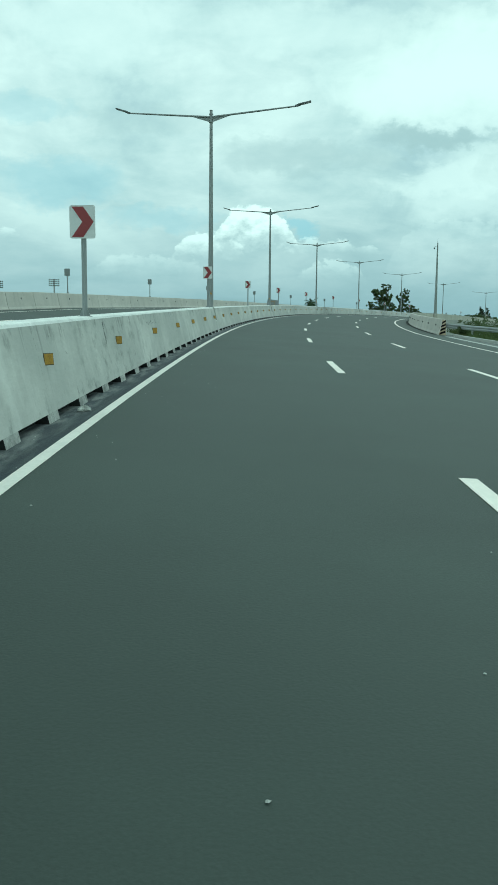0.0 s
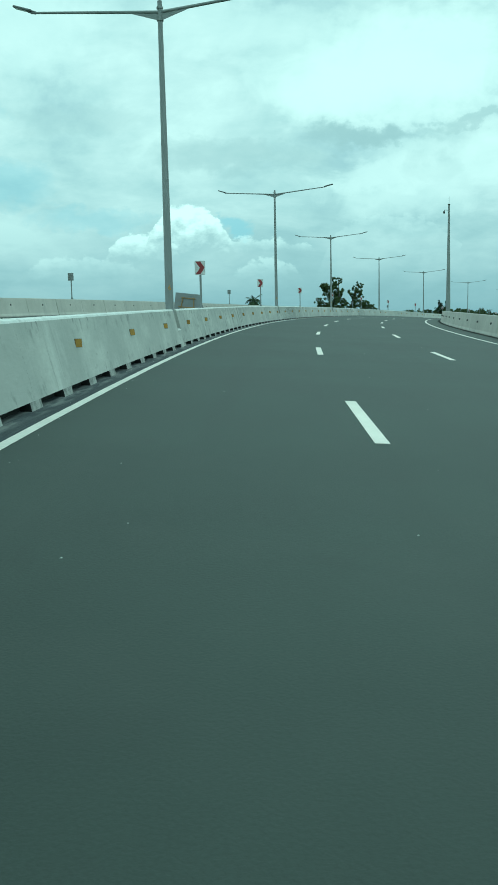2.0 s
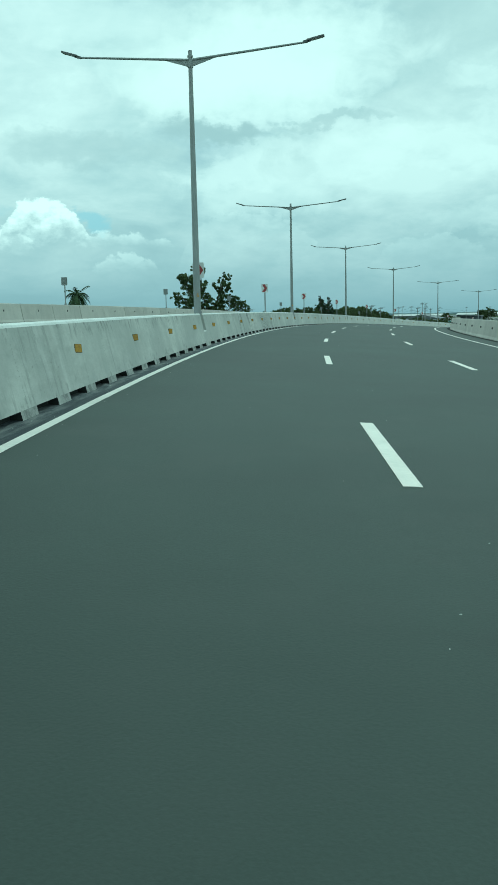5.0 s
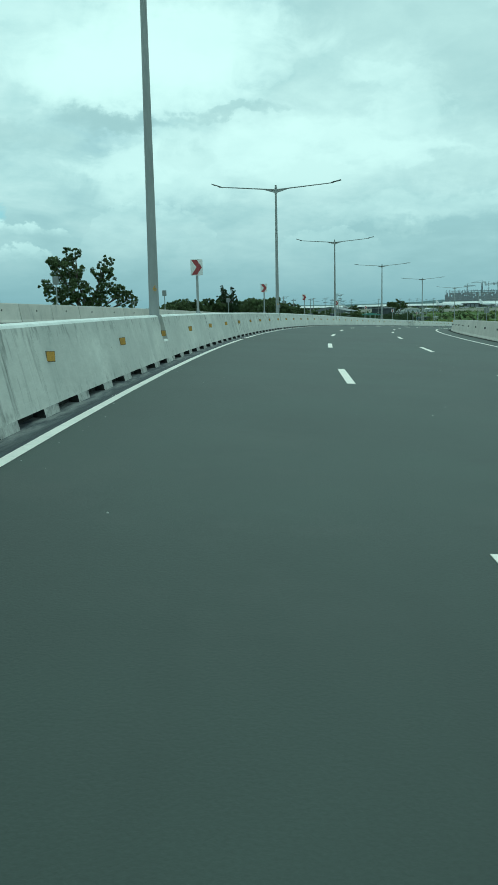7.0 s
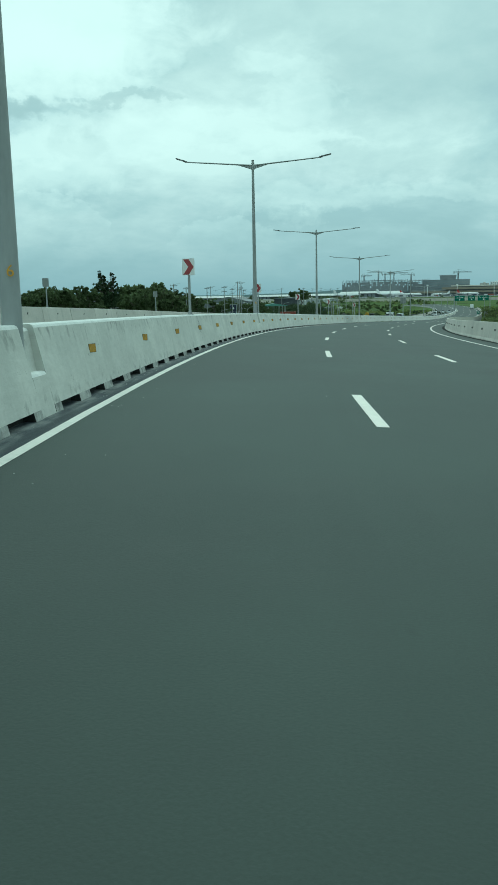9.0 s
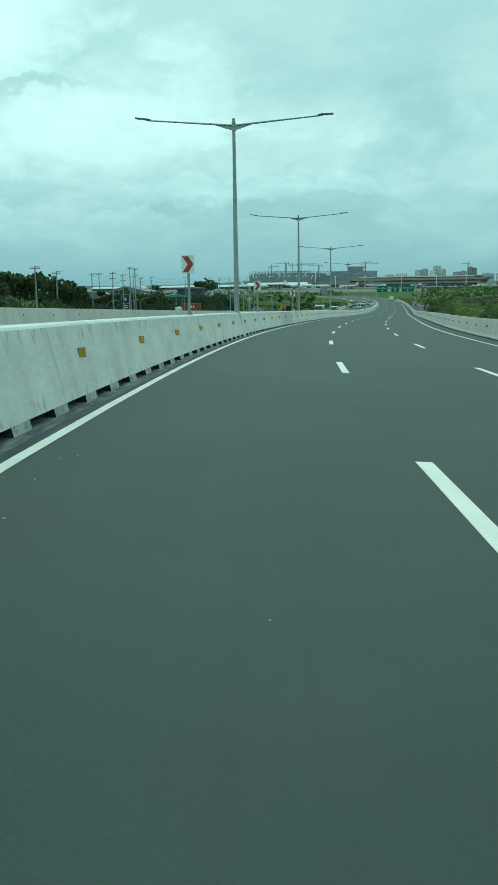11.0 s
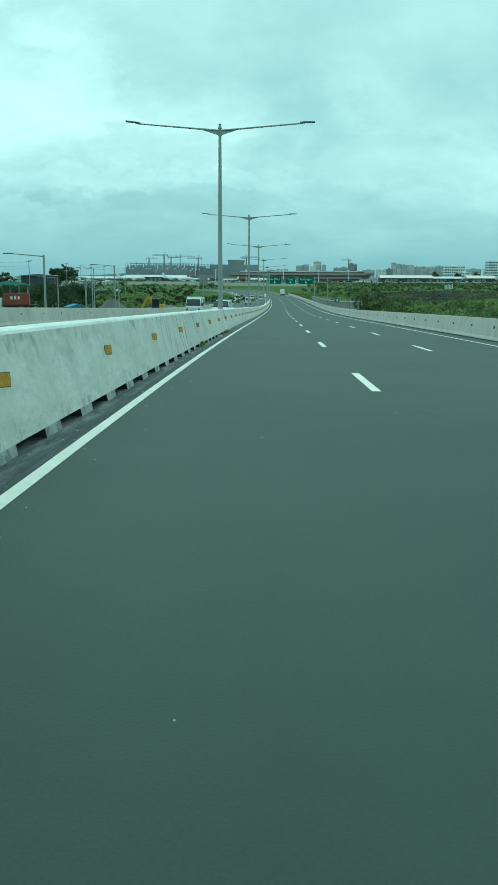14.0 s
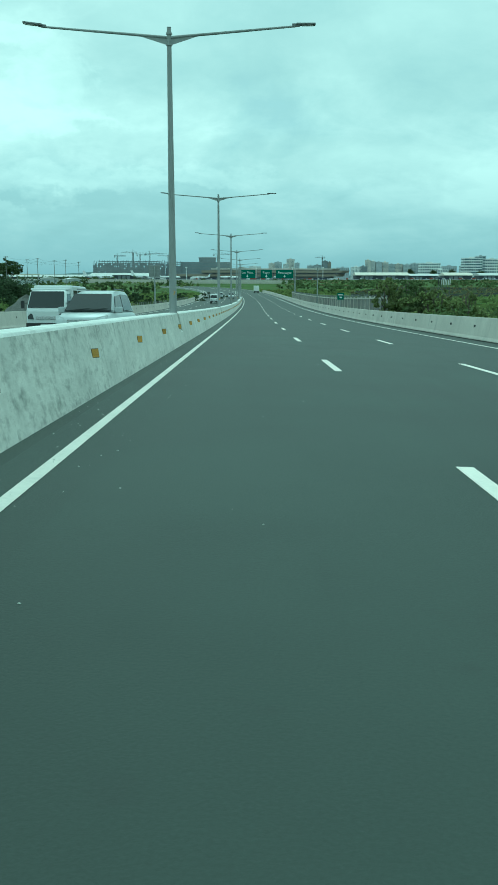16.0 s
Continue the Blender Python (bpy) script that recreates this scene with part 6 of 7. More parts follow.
def floodlight_mast(x, y, h):
    """A tall sports-ground mast with four rows of floodlights."""
    root = empty("floodlight_mast", Matrix.Translation((x, y, GROUND)) @ Matrix.Rotation(0.25, 4, "Z"), "tall dark mast with four rows of floodlights", "floodlight mast", "floodlight masts")
    bm = bmesh.new()
    tube(bm, (0, 0, -0.2), (0, 0, h), 0.34, 0.2, 10)
    part("mast", bm, M_UTILITY, root)
    for k in range(4):
        z = h - 0.3 - 0.72 * k
        bm = bmesh.new()
        box(bm, -1.9, 1.9, -0.07, 0.07, z - 0.07, z + 0.07)
        bar = part("crossbar", bm, M_DARKSTEEL, root)
        for j in range(6):
            bm = bmesh.new()
            box(bm, -0.22, 0.22, -0.28, 0.0, -0.2, 0.22, 0.05)
            part("floodlight", bm, M_DARKSTEEL, bar).matrix_basis = Matrix.Translation((-1.7 + 0.68 * j, -0.08, z + 0.12)) @ Matrix.Rotation(0.3, 4, "X")


for x, y, h in ((-71.0, 333.0, 26.0), (-94.0, 340.0, 25.5)):
    floodlight_mast(x, y, h)


def wires(path, zs, label):
    """Sagging cables from pole to pole."""
    line = empty("power_line", Matrix(), label, "cable")
    for (x0, y0, h0), (x1, y1, h1) in zip(path[:-1], path[1:]):
        for dz in zs:
            bm = bmesh.new()
            prev = Vector((x0, y0, GROUND + h0 + dz))
            for k in range(1, 9):
                f = k / 8
                nxt = Vector((x0 + (x1 - x0) * f, y0 + (y1 - y0) * f, GROUND + h0 + (h1 - h0) * f + dz - 4 * f * (1 - f) * 0.9))
                tube(bm, prev, nxt, 0.022, 0.022, 5, False)
                prev = nxt
            part("cable", bm, M_WIRE, line)


wires([POWER[k] for k in (0, 1, 2, 3, 7, 5, 6)], (-0.4, -1.7, -2.6), "black overhead power cables between utility poles")
wires([POWER[k] for k in (8, 9, 10)], (-0.4, -1.7), "thin black overhead cables in the distance")
wires([POWER[k] for k in (11, 12, 13)], (-0.4, -1.7), "thin black overhead cables over the field")


def pitched(name, x, y, turn, w, d, h, rise, wall, roof, label, open_sides=False):
    """A shed with a pitched roof with eaves; walls with door openings, or posts."""
    root = empty(name, Matrix.Translation((x, y, GROUND)) @ Matrix.Rotation(turn, 4, "Z"), label, "building")
    if open_sides:
        for px_ in np.linspace(-w / 2 + 0.3, w / 2 - 0.3, 5):
            for py_ in (-d / 2 + 0.3, d / 2 - 0.3):
                bm = bmesh.new()
                box(bm, px_ - 0.12, px_ + 0.12, py_ - 0.12, py_ + 0.12, -0.1, h)
                part("post", bm, M_STEEL, root)
    else:
        bm = bmesh.new()
        box(bm, -w / 2, w / 2, -d / 2, d / 2, -0.1, h)
        body = part("wall", bm, wall, root)
        n = 0 if name == "warehouse" else max(2, int(w / 5))
        for k in range(n):
            cx = -w / 2 + (k + 0.5) * w / n
            bm = bmesh.new()
            box(bm, cx - 1.0, cx + 1.0, -d / 2 - 0.05, -d / 2 + 0.02, h * 0.3, h * 0.72)
            part("window", bm, M_BUILD_GLASS, body)
    bm = bmesh.new()
    e = 0.7
    prism(bm, [(-w / 2 - e, h), (w / 2 + e, h), (w / 2 + e, h + 0.12), (0, h + rise + 0.12), (-w / 2 - e, h + 0.12)], -d / 2 - e, d / 2 + e)
    part("roof", bm, roof, root)
    return root


T12 = -0.616
pitched("shed", 246.8, 598.2, T12 + 0.2, 11.5, 7.0, 7.0, 1.1, M_BUILD_GREY, M_ROOFGREEN, "open shed with a faded green metal roof", True)
pitched("warehouse", 293.4, 670.5, T12, 13.0, 12.0, 9.8, 0.7, M_SHADED, M_ROOFGREY, "long low grey metal warehouse")
pitched("house", 202.1, 586.1, T12 + 0.5, 22.0, 12.0, 6.4, 3.2, M_BUILD_DARK, M_ROOFGREY, "dark house with a broad grey pitched roof")
pitched("house", 216.5, 600.8, T12 + 0.1, 16.0, 12.0, 6.2, 3.0, M_BUILD_DARK, M_ROOFGREY, "dark shop building with a low grey roof")
pitched("house", 268.1, 688.9, T12 - 0.2, 24.0, 14.0, 8.6, 2.8, M_BUILD_DARK, M_ROOFGREY, "dark warehouse with a low pitched roof")
pitched("house", 257.8, 654.4, T12 + 0.1, 16.0, 10.0, 6.0, 2.4, M_BUILD_GREY, M_ROOFGREY, "small grey house among trees")
for i, (x, y) in enumerate(((538.5, 1095.7), (592.7, 1157.1), (647.7, 1205.2), (472.7, 1092.7))):
    pitched("house", x, y, T12 + 0.3 * i, 18.0, 10.0, 4.0 + i % 2, 1.6, M_BUILD_GREY, M_ROOFWHITE, "low grey building with a light metal roof")
# filling-station price pylon
pylon = empty("pylon_sign", Matrix.Translation((187.1, 515.6, GROUND)) @ Matrix.Rotation(T12, 4, "Z"), "tall filling-station pylon with dark blue and red panels", "pylon sign")
bm = bmesh.new()
box(bm, -1.2, 1.2, -0.2, 0.2, -0.1, 9.2, 0.05)
part("frame", bm, M_BUILD_GREY, pylon)
for z0, z1, mt in ((6.6, 9.1, M_DARKBLUE), (4.9, 6.45, M_DARKBLUE), (3.6, 4.75, M_REDPANEL), (1.0, 3.4, M_BUILD_WHITE)):
    bm = bmesh.new()
    box(bm, -1.12, 1.12, -0.26, -0.205, z0, z1, 0.02)
    panel = part("panel", bm, mt, pylon)
    if z0 == 6.6:
        bm = bmesh.new()
        ring = [bm.verts.new((0.55 * (1 if k % 2 else 0.4) * math.sin(k * math.pi / 5), -0.27, 7.9 + 0.55 * (1 if k % 2 else 0.4) * math.cos(k * math.pi / 5))) for k in range(10)]
        bm.faces.new(ring)
        part("emblem", bm, M_SIGNWHITE, panel, "plain white star shape")
    else:
        for k in range(2):
            bm = bmesh.new()
            zz = z0 + (z1 - z0) * (0.3 + 0.4 * k)
            box(bm, -0.8, 0.7, -0.27, -0.262, zz - 0.12, zz + 0.12)
            part("text_bar", bm, M_REDPANEL if mt == M_BUILD_WHITE else M_SIGNWHITE, panel)

# red shipping container on a trailer, with its tractor
lorry = empty("container_lorry", Matrix.Translation((213.1, 522.0, -2.7 - 3.8)) @ Matrix.Rotation(T12 + 0.05, 4, "Z"), "lorry with a rust-red shipping container", "lorry")
bm = bmesh.new()
box(bm, -2.9, 2.9, -1.2, 1.2, 1.2, 3.8, 0.03)
for k in range(22):
    x = -2.75 + 0.25 * k
    box(bm, x, x + 0.12, -1.23, -1.19, 1.3, 3.7)
cont = part("container", bm, M_CONTAINER, lorry)
for k in range(3):
    bm = bmesh.new()
    box(bm, -1.2 + 0.8 * k, -0.75 + 0.8 * k, -1.245, -1.235, 2.4, 3.1)
    part("text_bar", bm, M_SIGNWHITE, cont)
bm = bmesh.new()
box(bm, -3.0, 4.8, -1.0, 1.0, 0.85, 1.2)
part("chassis", bm, M_BLACK, lorry)
bm = bmesh.new()
loft(bm, [car_ring(-1.1, 1.0, 0.7, 2.6), car_ring(0.0, 1.05, 0.7, 2.9), car_ring(1.1, 1.0, 0.7, 2.6)])
part("cab", bm, M_WHITEPAINT, lorry).matrix_basis = Matrix.Translation((-4.2, 0, 0)) @ Matrix.Rotation(math.pi / 2, 4, "Z")
for x in (-4.2, -1.8, 2.0, 3.2):
    for y in (-0.9, 0.9):
        bm = bmesh.new()
        tube(bm, (x, y - 0.15, 0.45), (x, y + 0.15, 0.45), 0.5, 0.5, 16)
        part("wheel", bm, M_TYRE, lorry)

# excavator parked behind the far parapet
exc = empty("excavator", Matrix.Translation((250.0, 521.7, GROUND)) @ Matrix.Rotation(-0.713, 4, "Z") @ Matrix.Scale(1.38, 4), "yellow excavator with a folded boom parked on the field", "excavator")
for y in (-1.1, 1.1):
    bm = bmesh.new()
    box(bm, -1.8, 1.8, y - 0.3, y + 0.3, 0.0, 0.95, 0.25)
    part("track", bm, M_BLACK, exc)
bm = bmesh.new()
box(bm, 0.6, 2.0, -1.2, 1.2, 1.0, 2.1, 0.12)
engine = part("engine_house", bm, M_YELLOW, exc)
bm = bmesh.new()
tube(bm, (1.5, 0.5, 2.05), (1.5, 0.5, 2.6), 0.07, 0.07, 8)
part("exhaust", bm, M_BLACK, engine)
bm = bmesh.new()
box(bm, -0.05, 1.3, -1.25, 0.1, 1.1, 3.1, 0.12)
cab = part("cab", bm, M_BLACK, exc)
quad_panel("window", [(0.1, -1.265, 1.8), (1.15, -1.265, 1.8), (1.1, -1.265, 2.9), (0.15, -1.265, 2.9)], M_GLASS, cab)
for name, pts in (("boom", ((0.1, 1.4), (-0.35, 2.6), (-0.75, 3.25), (-1.2, 3.2))), ("stick", ((-0.85, 3.35), (-1.5, 2.5), (-2.15, 1.2)))):
    bm = bmesh.new()
    for (x0, z0), (x1, z1) in zip(pts[:-1], pts[1:]):
        n_ = Vector((z0 - z1, 0, x1 - x0)).normalized() * (0.24 if name == "boom" else 0.2)
        prism(bm, [(x0 - n_.x, z0 - n_.z), (x1 - n_.x, z1 - n_.z), (x1 + n_.x, z1 + n_.z), (x0 + n_.x, z0 + n_.z)], 0.15, 0.6)
    bmesh.ops.recalc_face_normals(bm, faces=bm.faces[:])
    part(name, bm, M_YELLOW, exc)
for p, q in (((-0.1, 0.37, 1.3), (-0.85, 0.37, 2.7)), ((-0.9, 0.37, 3.55), (-1.75, 0.37, 2.6))):
    bm = bmesh.new()
    tube(bm, p, q, 0.09, 0.07, 8)
    part("hydraulic_ram", bm, M_DARKSTEEL, exc)
bm = bmesh.new()
prism(bm, [(-2.45, 1.2), (-2.5, 0.3), (-1.7, 0.1), (-1.55, 0.9), (-1.95, 1.3)], -0.1, 0.85)
part("bucket", bm, M_YELLOW, exc)


def heap(x, y, r_, h, seed, label, mat_=None):
    """A loose cone-shaped heap with an uneven skin."""
    rng = np.random.default_rng(seed)
    verts, faces, n, rings = [], [], 22, 7
    for k in range(rings):
        f = k / (rings - 1)
        for i in range(n):
            a = 2 * math.pi * i / n
            w = r_ * (1 - f) ** 0.75 * (1 + rng.uniform(-0.1, 0.1)) + 0.05
            verts.append((x + w * math.cos(a) * 1.3, y + w * math.sin(a), GROUND - 0.1 + h * f * (1 + rng.uniform(-0.06, 0.06))))
    for k in range(rings - 1):
        for i in range(n):
            j = (i + 1) % n
            faces.append((k * n + i, k * n + j, (k + 1) * n + j, (k + 1) * n + i))
    faces.append(tuple(range((rings - 1) * n, rings * n)))
    tagged(raw("gravel_heap", verts, faces, mat_ or M_GRAVEL, None, "", True), label, "heap")


heap_spot = (236.3, 519.1, 4.6)
heap(heap_spot[0], heap_spot[1], 4.4, heap_spot[2], 41, "grey gravel heap on the field")
heap(196.3, 476.1, 4.0, 2.6, 42, "pale rubble heap beside the far parapet", M_BARRIER)
heap(256.7, 526.6, 8.0, 2.6, 43, "low grey-brown earth heap among grass")

# long flat cream roof on slender posts, far across the field
canopy = empty("canopy", Matrix.Translation((455.0, 940.0, GROUND)) @ Matrix.Rotation(T12, 4, "Z"), "long flat cream canopy on slender posts across the field", "canopy")
bm = bmesh.new()
box(bm, -10.5, 10.5, -2.0, 2.0, 8.4, 9.2, 0.05)
part("roof", bm, M_ROOFCREAM, canopy)
for x in (-9.5, -5.0, 0.0, 5.0, 9.5):
    for y in (-1.6, 1.6):
        bm = bmesh.new()
        tube(bm, (x, y, -0.1), (x, y, 8.4), 0.16, 0.16, 8)
        part("post", bm, M_STEEL, canopy)

# makeshift shelters with blue sheets
for i, (x, y, w, mt) in enumerate(((369.8, 760.9, 3.4, M_BLUE), (377.5, 761.0, 5.2, M_ROOFGREY), (388.4, 765.0, 2.6, M_ROOFWHITE), (237.4, 539.3, 4.6, M_BLUE), (373.8, 761.5, 2.2, M_ROOFGREY))):
    hut = empty("shelter", Matrix.Translation((x, y, GROUND)) @ Matrix.Rotation(T12 + 0.2 * i, 4, "Z"), "makeshift field shelter with a plastic sheet roof", "shelter", "field shelters")
    for px_ in (-w / 2 + 0.1, w / 2 - 0.1):
        for py_ in (-1.1, 1.1):
            bm = bmesh.new()
            tube(bm, (px_, py_, -0.1), (px_, py_, 2.0), 0.05, 0.05, 6)
            part("post", bm, M_BARK, hut)
    bm = bmesh.new()
    prism(bm, [(-w / 2 - 0.3, 1.9), (w / 2 + 0.3, 1.9), (0.1, 2.7)], -1.5, 1.5)
    part("sheet_roof", bm, mt, hut)
    bm = bmesh.new()
    box(bm, -w / 2, w / 2, 1.05, 1.15, 0.0, 1.9)
    part("back_sheet", bm, mt, hut)

# large sign seen from behind, beside the oncoming carriageway
big_sign = empty("road_sign", road_frame(605.0, -18.4, 2.8, level=True), "grey back of a large road sign on a thick post", "road sign")
for x in (0.0,):
    bm = bmesh.new()
    tube(bm, (x, 0, -7.0), (x, 0, 5.4), 0.17, 0.15, 12)
    part("post", bm, M_STEEL, big_sign)
bm = bmesh.new()
box(bm, -1.15, 1.15, 0.08, 0.13, 3.2, 5.6, 0.02)
panel = part("panel", bm, M_SIGNBACK, big_sign)
for z in (3.3, 4.05, 4.8, 5.5):
    bm = bmesh.new()
    box(bm, -1.12, 1.12, 0.03, 0.08, z - 0.05, z + 0.05)
    part("rib", bm, M_STEEL, panel)

# wire fence along the oncoming carriageway
wf = empty("wire_fence", Matrix(), "grey post and wire fence outside the far parapet", "fence")
for k in range(60):
    s = 520.0 + 2.4 * k
    p = road_at(s, -15.2)
    bm = bmesh.new()
    tube(bm, (p.x, p.y, GROUND - 0.1), (p.x, p.y, p.z + 1.35), 0.05, 0.05, 6)
    part("post", bm, M_UTILITY, wf)
for h in (0.2, 0.6, 1.0, 1.3):
    bm = bmesh.new()
    for k in range(30):
        tube(bm, road_at(520 + 4.8 * k, -15.2, h), road_at(524.8 + 4.8 * k, -15.2, h), 0.012, 0.012, 5, False)
    part("wire", bm, M_WIRE, wf)

# ---- airfield and skyline, in a frame that looks along the last stretch of road ----
AIR = Matrix.Translation((161.2, 373.4, 0)) @ Matrix.Rotation(-0.725, 4, "Z")


def air(x, y, turn=0.0):
    p = AIR @ Vector((x, y, 0))
    return Matrix.Translation((p.x, p.y, GROUND)) @ Matrix.Rotation(-0.725 + turn, 4, "Z")


apron_v = [AIR @ Vector((x, y, 0)) for x, y in ((-1500, 1500), (-200, 1550), (300, 1750), (900, 1800), (1800, 3600), (-1900, 3600))]
tagged(raw("apron", [(v.x, v.y, GROUND + 0.3) for v in apron_v], [tuple(range(6))], M_APRON), "pale grey concrete apron of an airfield", "apron", kind="structure")
tagged(raw("bare_ground", [(x, y, GROUND + 0.12) for x, y in BARE[::-1]], [tuple(range(len(BARE)))], M_DARKWATER), "dark bare wet patch in the field", "ground", kind="structure")


def far_scrub(seed, count, x_range, y_range, h_range, leaf, per, mat_, label):
    """Clumps of bushes strewn over the far field, as one mass."""
    rng = np.random.default_rng(seed)
    cs, rs = [], []
    for k in range(count):
        p = AIR @ Vector((rng.uniform(*x_range), rng.uniform(*y_range), 0))
        if not clear_view(p):
            continue
        h, wide = rng.uniform(*h_range), rng.uniform(2, 9)
        for j in range(5):
            cs.append((p.x + rng.normal() * wide, p.y + rng.normal() * wide, GROUND + h * rng.uniform(0.05, 0.8)))
            rs.append(h * rng.uniform(0.35, 0.6))
    v, f = leaf_cloud(rng, cs, rs, per, leaf)
    tagged(raw("shrubs", v, f, mat_), label, "shrubs", kind="stuff")


far_scrub(51, 420, (32, 720), (420, 1450), (1.2, 4.0), 0.8, 22, M_SHRUB, "scrub and weeds over the wide green field")
far_scrub(52, 240, (32, 720), (450, 1480), (0.8, 2.4), 0.8, 22, M_DRY, "pale dry scrub over the wide green field")
far_scrub(53, 60, (36, 720), (700, 1500), (1.2, 3.0), 0.9, 22, M_LEAF, "dark bushes over the wide green field")
far_scrub(54, 130, (-620, -45), (420, 1250), (1.0, 3.6), 0.8, 22, M_SHRUB, "scrub over the grass towards the airfield")
far_scrub(55, 160, (-620, -45), (420, 1250), (1.0, 3.0), 0.8, 20, M_SHRUB_PALE, "pale scrub over the grass towards the airfield")
far_scrub(57, 110, (-900, -170), (800, 1500), (3.0, 8.0), 1.0, 24, M_LEAF, "dark belt of trees towards the airfield")
far_scrub(56, 60, (-700, -60), (600, 1300), (2.5, 6.5), 0.9, 24, M_LEAF, "dark trees and bushes at the end of the field")


def block(name, x, y, w, d, h, wall, label, floors=8, bays=8, turn=0.0, win=None, category="building", group="", win_fill=0.5, roof_gear=True):
    """A building with storeys: walls, a parapet roof, recess-like window panes in every bay, ledges between the storeys."""
    root = empty(name, air(x, y, turn), label, category, group)
    bm = bmesh.new()
    box(bm, -w / 2, w / 2, 0, d, -0.3, h)
    part("wall", bm, wall, root)
    bm = bmesh.new()
    box(bm, -w / 2 - 0.3, w / 2 + 0.3, -0.3, d + 0.3, h, h + 0.8)
    roof = part("roof", bm, wall, root)
    if roof_gear:
        bm = bmesh.new()
        box(bm, -w * 0.15, w * 0.12, d * 0.3, d * 0.6, h + 0.8, h + 3.6)
        part("plant_room", bm, wall, roof)
    fh, bw = h / floors, w / bays
    for side, span, n in (("front", w, bays), ("flank", d, max(2, int(bays * d / w)))):
        verts, faces = [], []
        for k in range(floors):
            for i in range(n):
                c = -span / 2 + (i + 0.5) * span / n
                hw_, z0 = span / n * win_fill / 2, k * fh + fh * 0.28
                z1 = z0 + fh * 0.5
                j = len(verts)
                if side == "front":
                    verts += [(c - hw_, -0.12, z0), (c + hw_, -0.12, z0), (c + hw_, -0.12, z1), (c - hw_, -0.12, z1)]
                else:
                    verts += [(-w / 2 - 0.12, c + d / 2 + hw_, z0), (-w / 2 - 0.12, c + d / 2 - hw_, z0), (-w / 2 - 0.12, c + d / 2 - hw_, z1), (-w / 2 - 0.12, c + d / 2 + hw_, z1)]
                faces.append((j, j + 1, j + 2, j + 3))
        if name == "office_building" and side == "front":
            pane_me = None
            for j in range(0, len(verts), 4):
                if pane_me is None:
                    pane = raw("window", [(x_ - verts[0][0], y_ - verts[0][1], z_ - verts[0][2]) for x_, y_, z_ in verts[:4]], [(0, 1, 2, 3)], win or M_BUILD_GLASS, root)
                    pane_me = pane.data
                else:
                    pane = new("window", pane_me)
                    pane.parent = root
                pane.matrix_basis = Matrix.Translation(verts[j])
            continue
        tagged(raw("windows", verts, faces, win or M_BUILD_GLASS, root), "rows of dark windows", kind="stuff")
    verts = []
    bm = bmesh.new()
    for k in range(1, floors):
        box(bm, -w / 2 - 0.25, w / 2 + 0.25, -0.3, 0.1, k * fh - 0.15, k * fh + 0.2)
    tagged(part("ledge", bm, wall, root), kind="stuff")
    return root


def frame_block(x, y, w, d, h, floors, bays, label):
    """A concrete frame under construction: slabs, columns, some walls in."""
    root = empty("building_site", air(x, y), label, "building")
    fh = h / floors
    for k in range(floors + 1):
        bm = bmesh.new()
        w_ = w if k < floors - 1 else w * 0.86
        box(bm, -w_ / 2, w_ / 2, 0, d, k * fh - 0.5, k * fh)
        part("floor_slab", bm, M_SLAB, root)
    bm = bmesh.new()
    for i in range(bays + 1):
        cx = -w / 2 + 0.6 + (w - 1.2) * i / bays
        for cy in (0.6, d - 0.6):
            box(bm, cx - 0.35, cx + 0.35, cy - 0.35, cy + 0.35, 0, h + (2.5 if i % 3 == 1 else 0.0))
    tagged(part("column", bm, M_SLAB, root), kind="stuff")
    bm = bmesh.new()
    for k in range(floors - 1):
        for i in range(bays):
            if random.random() < (0.985 if k < 6 else 0.8):
                cx = -w / 2 + 0.6 + (w - 1.2) * (i + 0.5) / bays
                box(bm, cx - w / bays * 0.47, cx + w / bays * 0.47, 0.5, 2.4, k * fh, (k + 1) * fh - 0.6)
    tagged(part("infill_wall", bm, M_BUILD_DARK, root), kind="stuff")
    return root


frame_block(-166, 1956, 34, 44, 37.0, 9, 10, "dark concrete frame beside the larger building site")
frame_block(-262, 1950, 156, 44, 39.0, 9, 44, "grey concrete building under construction with bare columns")
block("terminal_wing", -96, 1960, 108, 40, 36.5, M_SLAB, "blue-grey glazed airport building", 6, 34, 0, M_BUILD_GLASS, win_fill=0.8, roof_gear=False)
drum = empty("control_block", air(-92, 1965), "dark round block on top of the airport building", "building")
bm = bmesh.new()
tube(bm, (0, 15, 37.0), (0, 15, 47.0), 18.0, 19.5, 28)
part("drum", bm, M_BUILD_DARK, drum)
bm = bmesh.new()
tube(bm, (0, 15, 47.0), (0, 15, 48.0), 20.5, 20.5, 28)
part("roof", bm, M_BUILD_GREY, drum)
bm = bmesh.new()
tube(bm, (0, 15, -0.3), (0, 15, 37.1), 8.0, 8.0, 20)
part("core", bm, M_BUILD_GREY, drum)


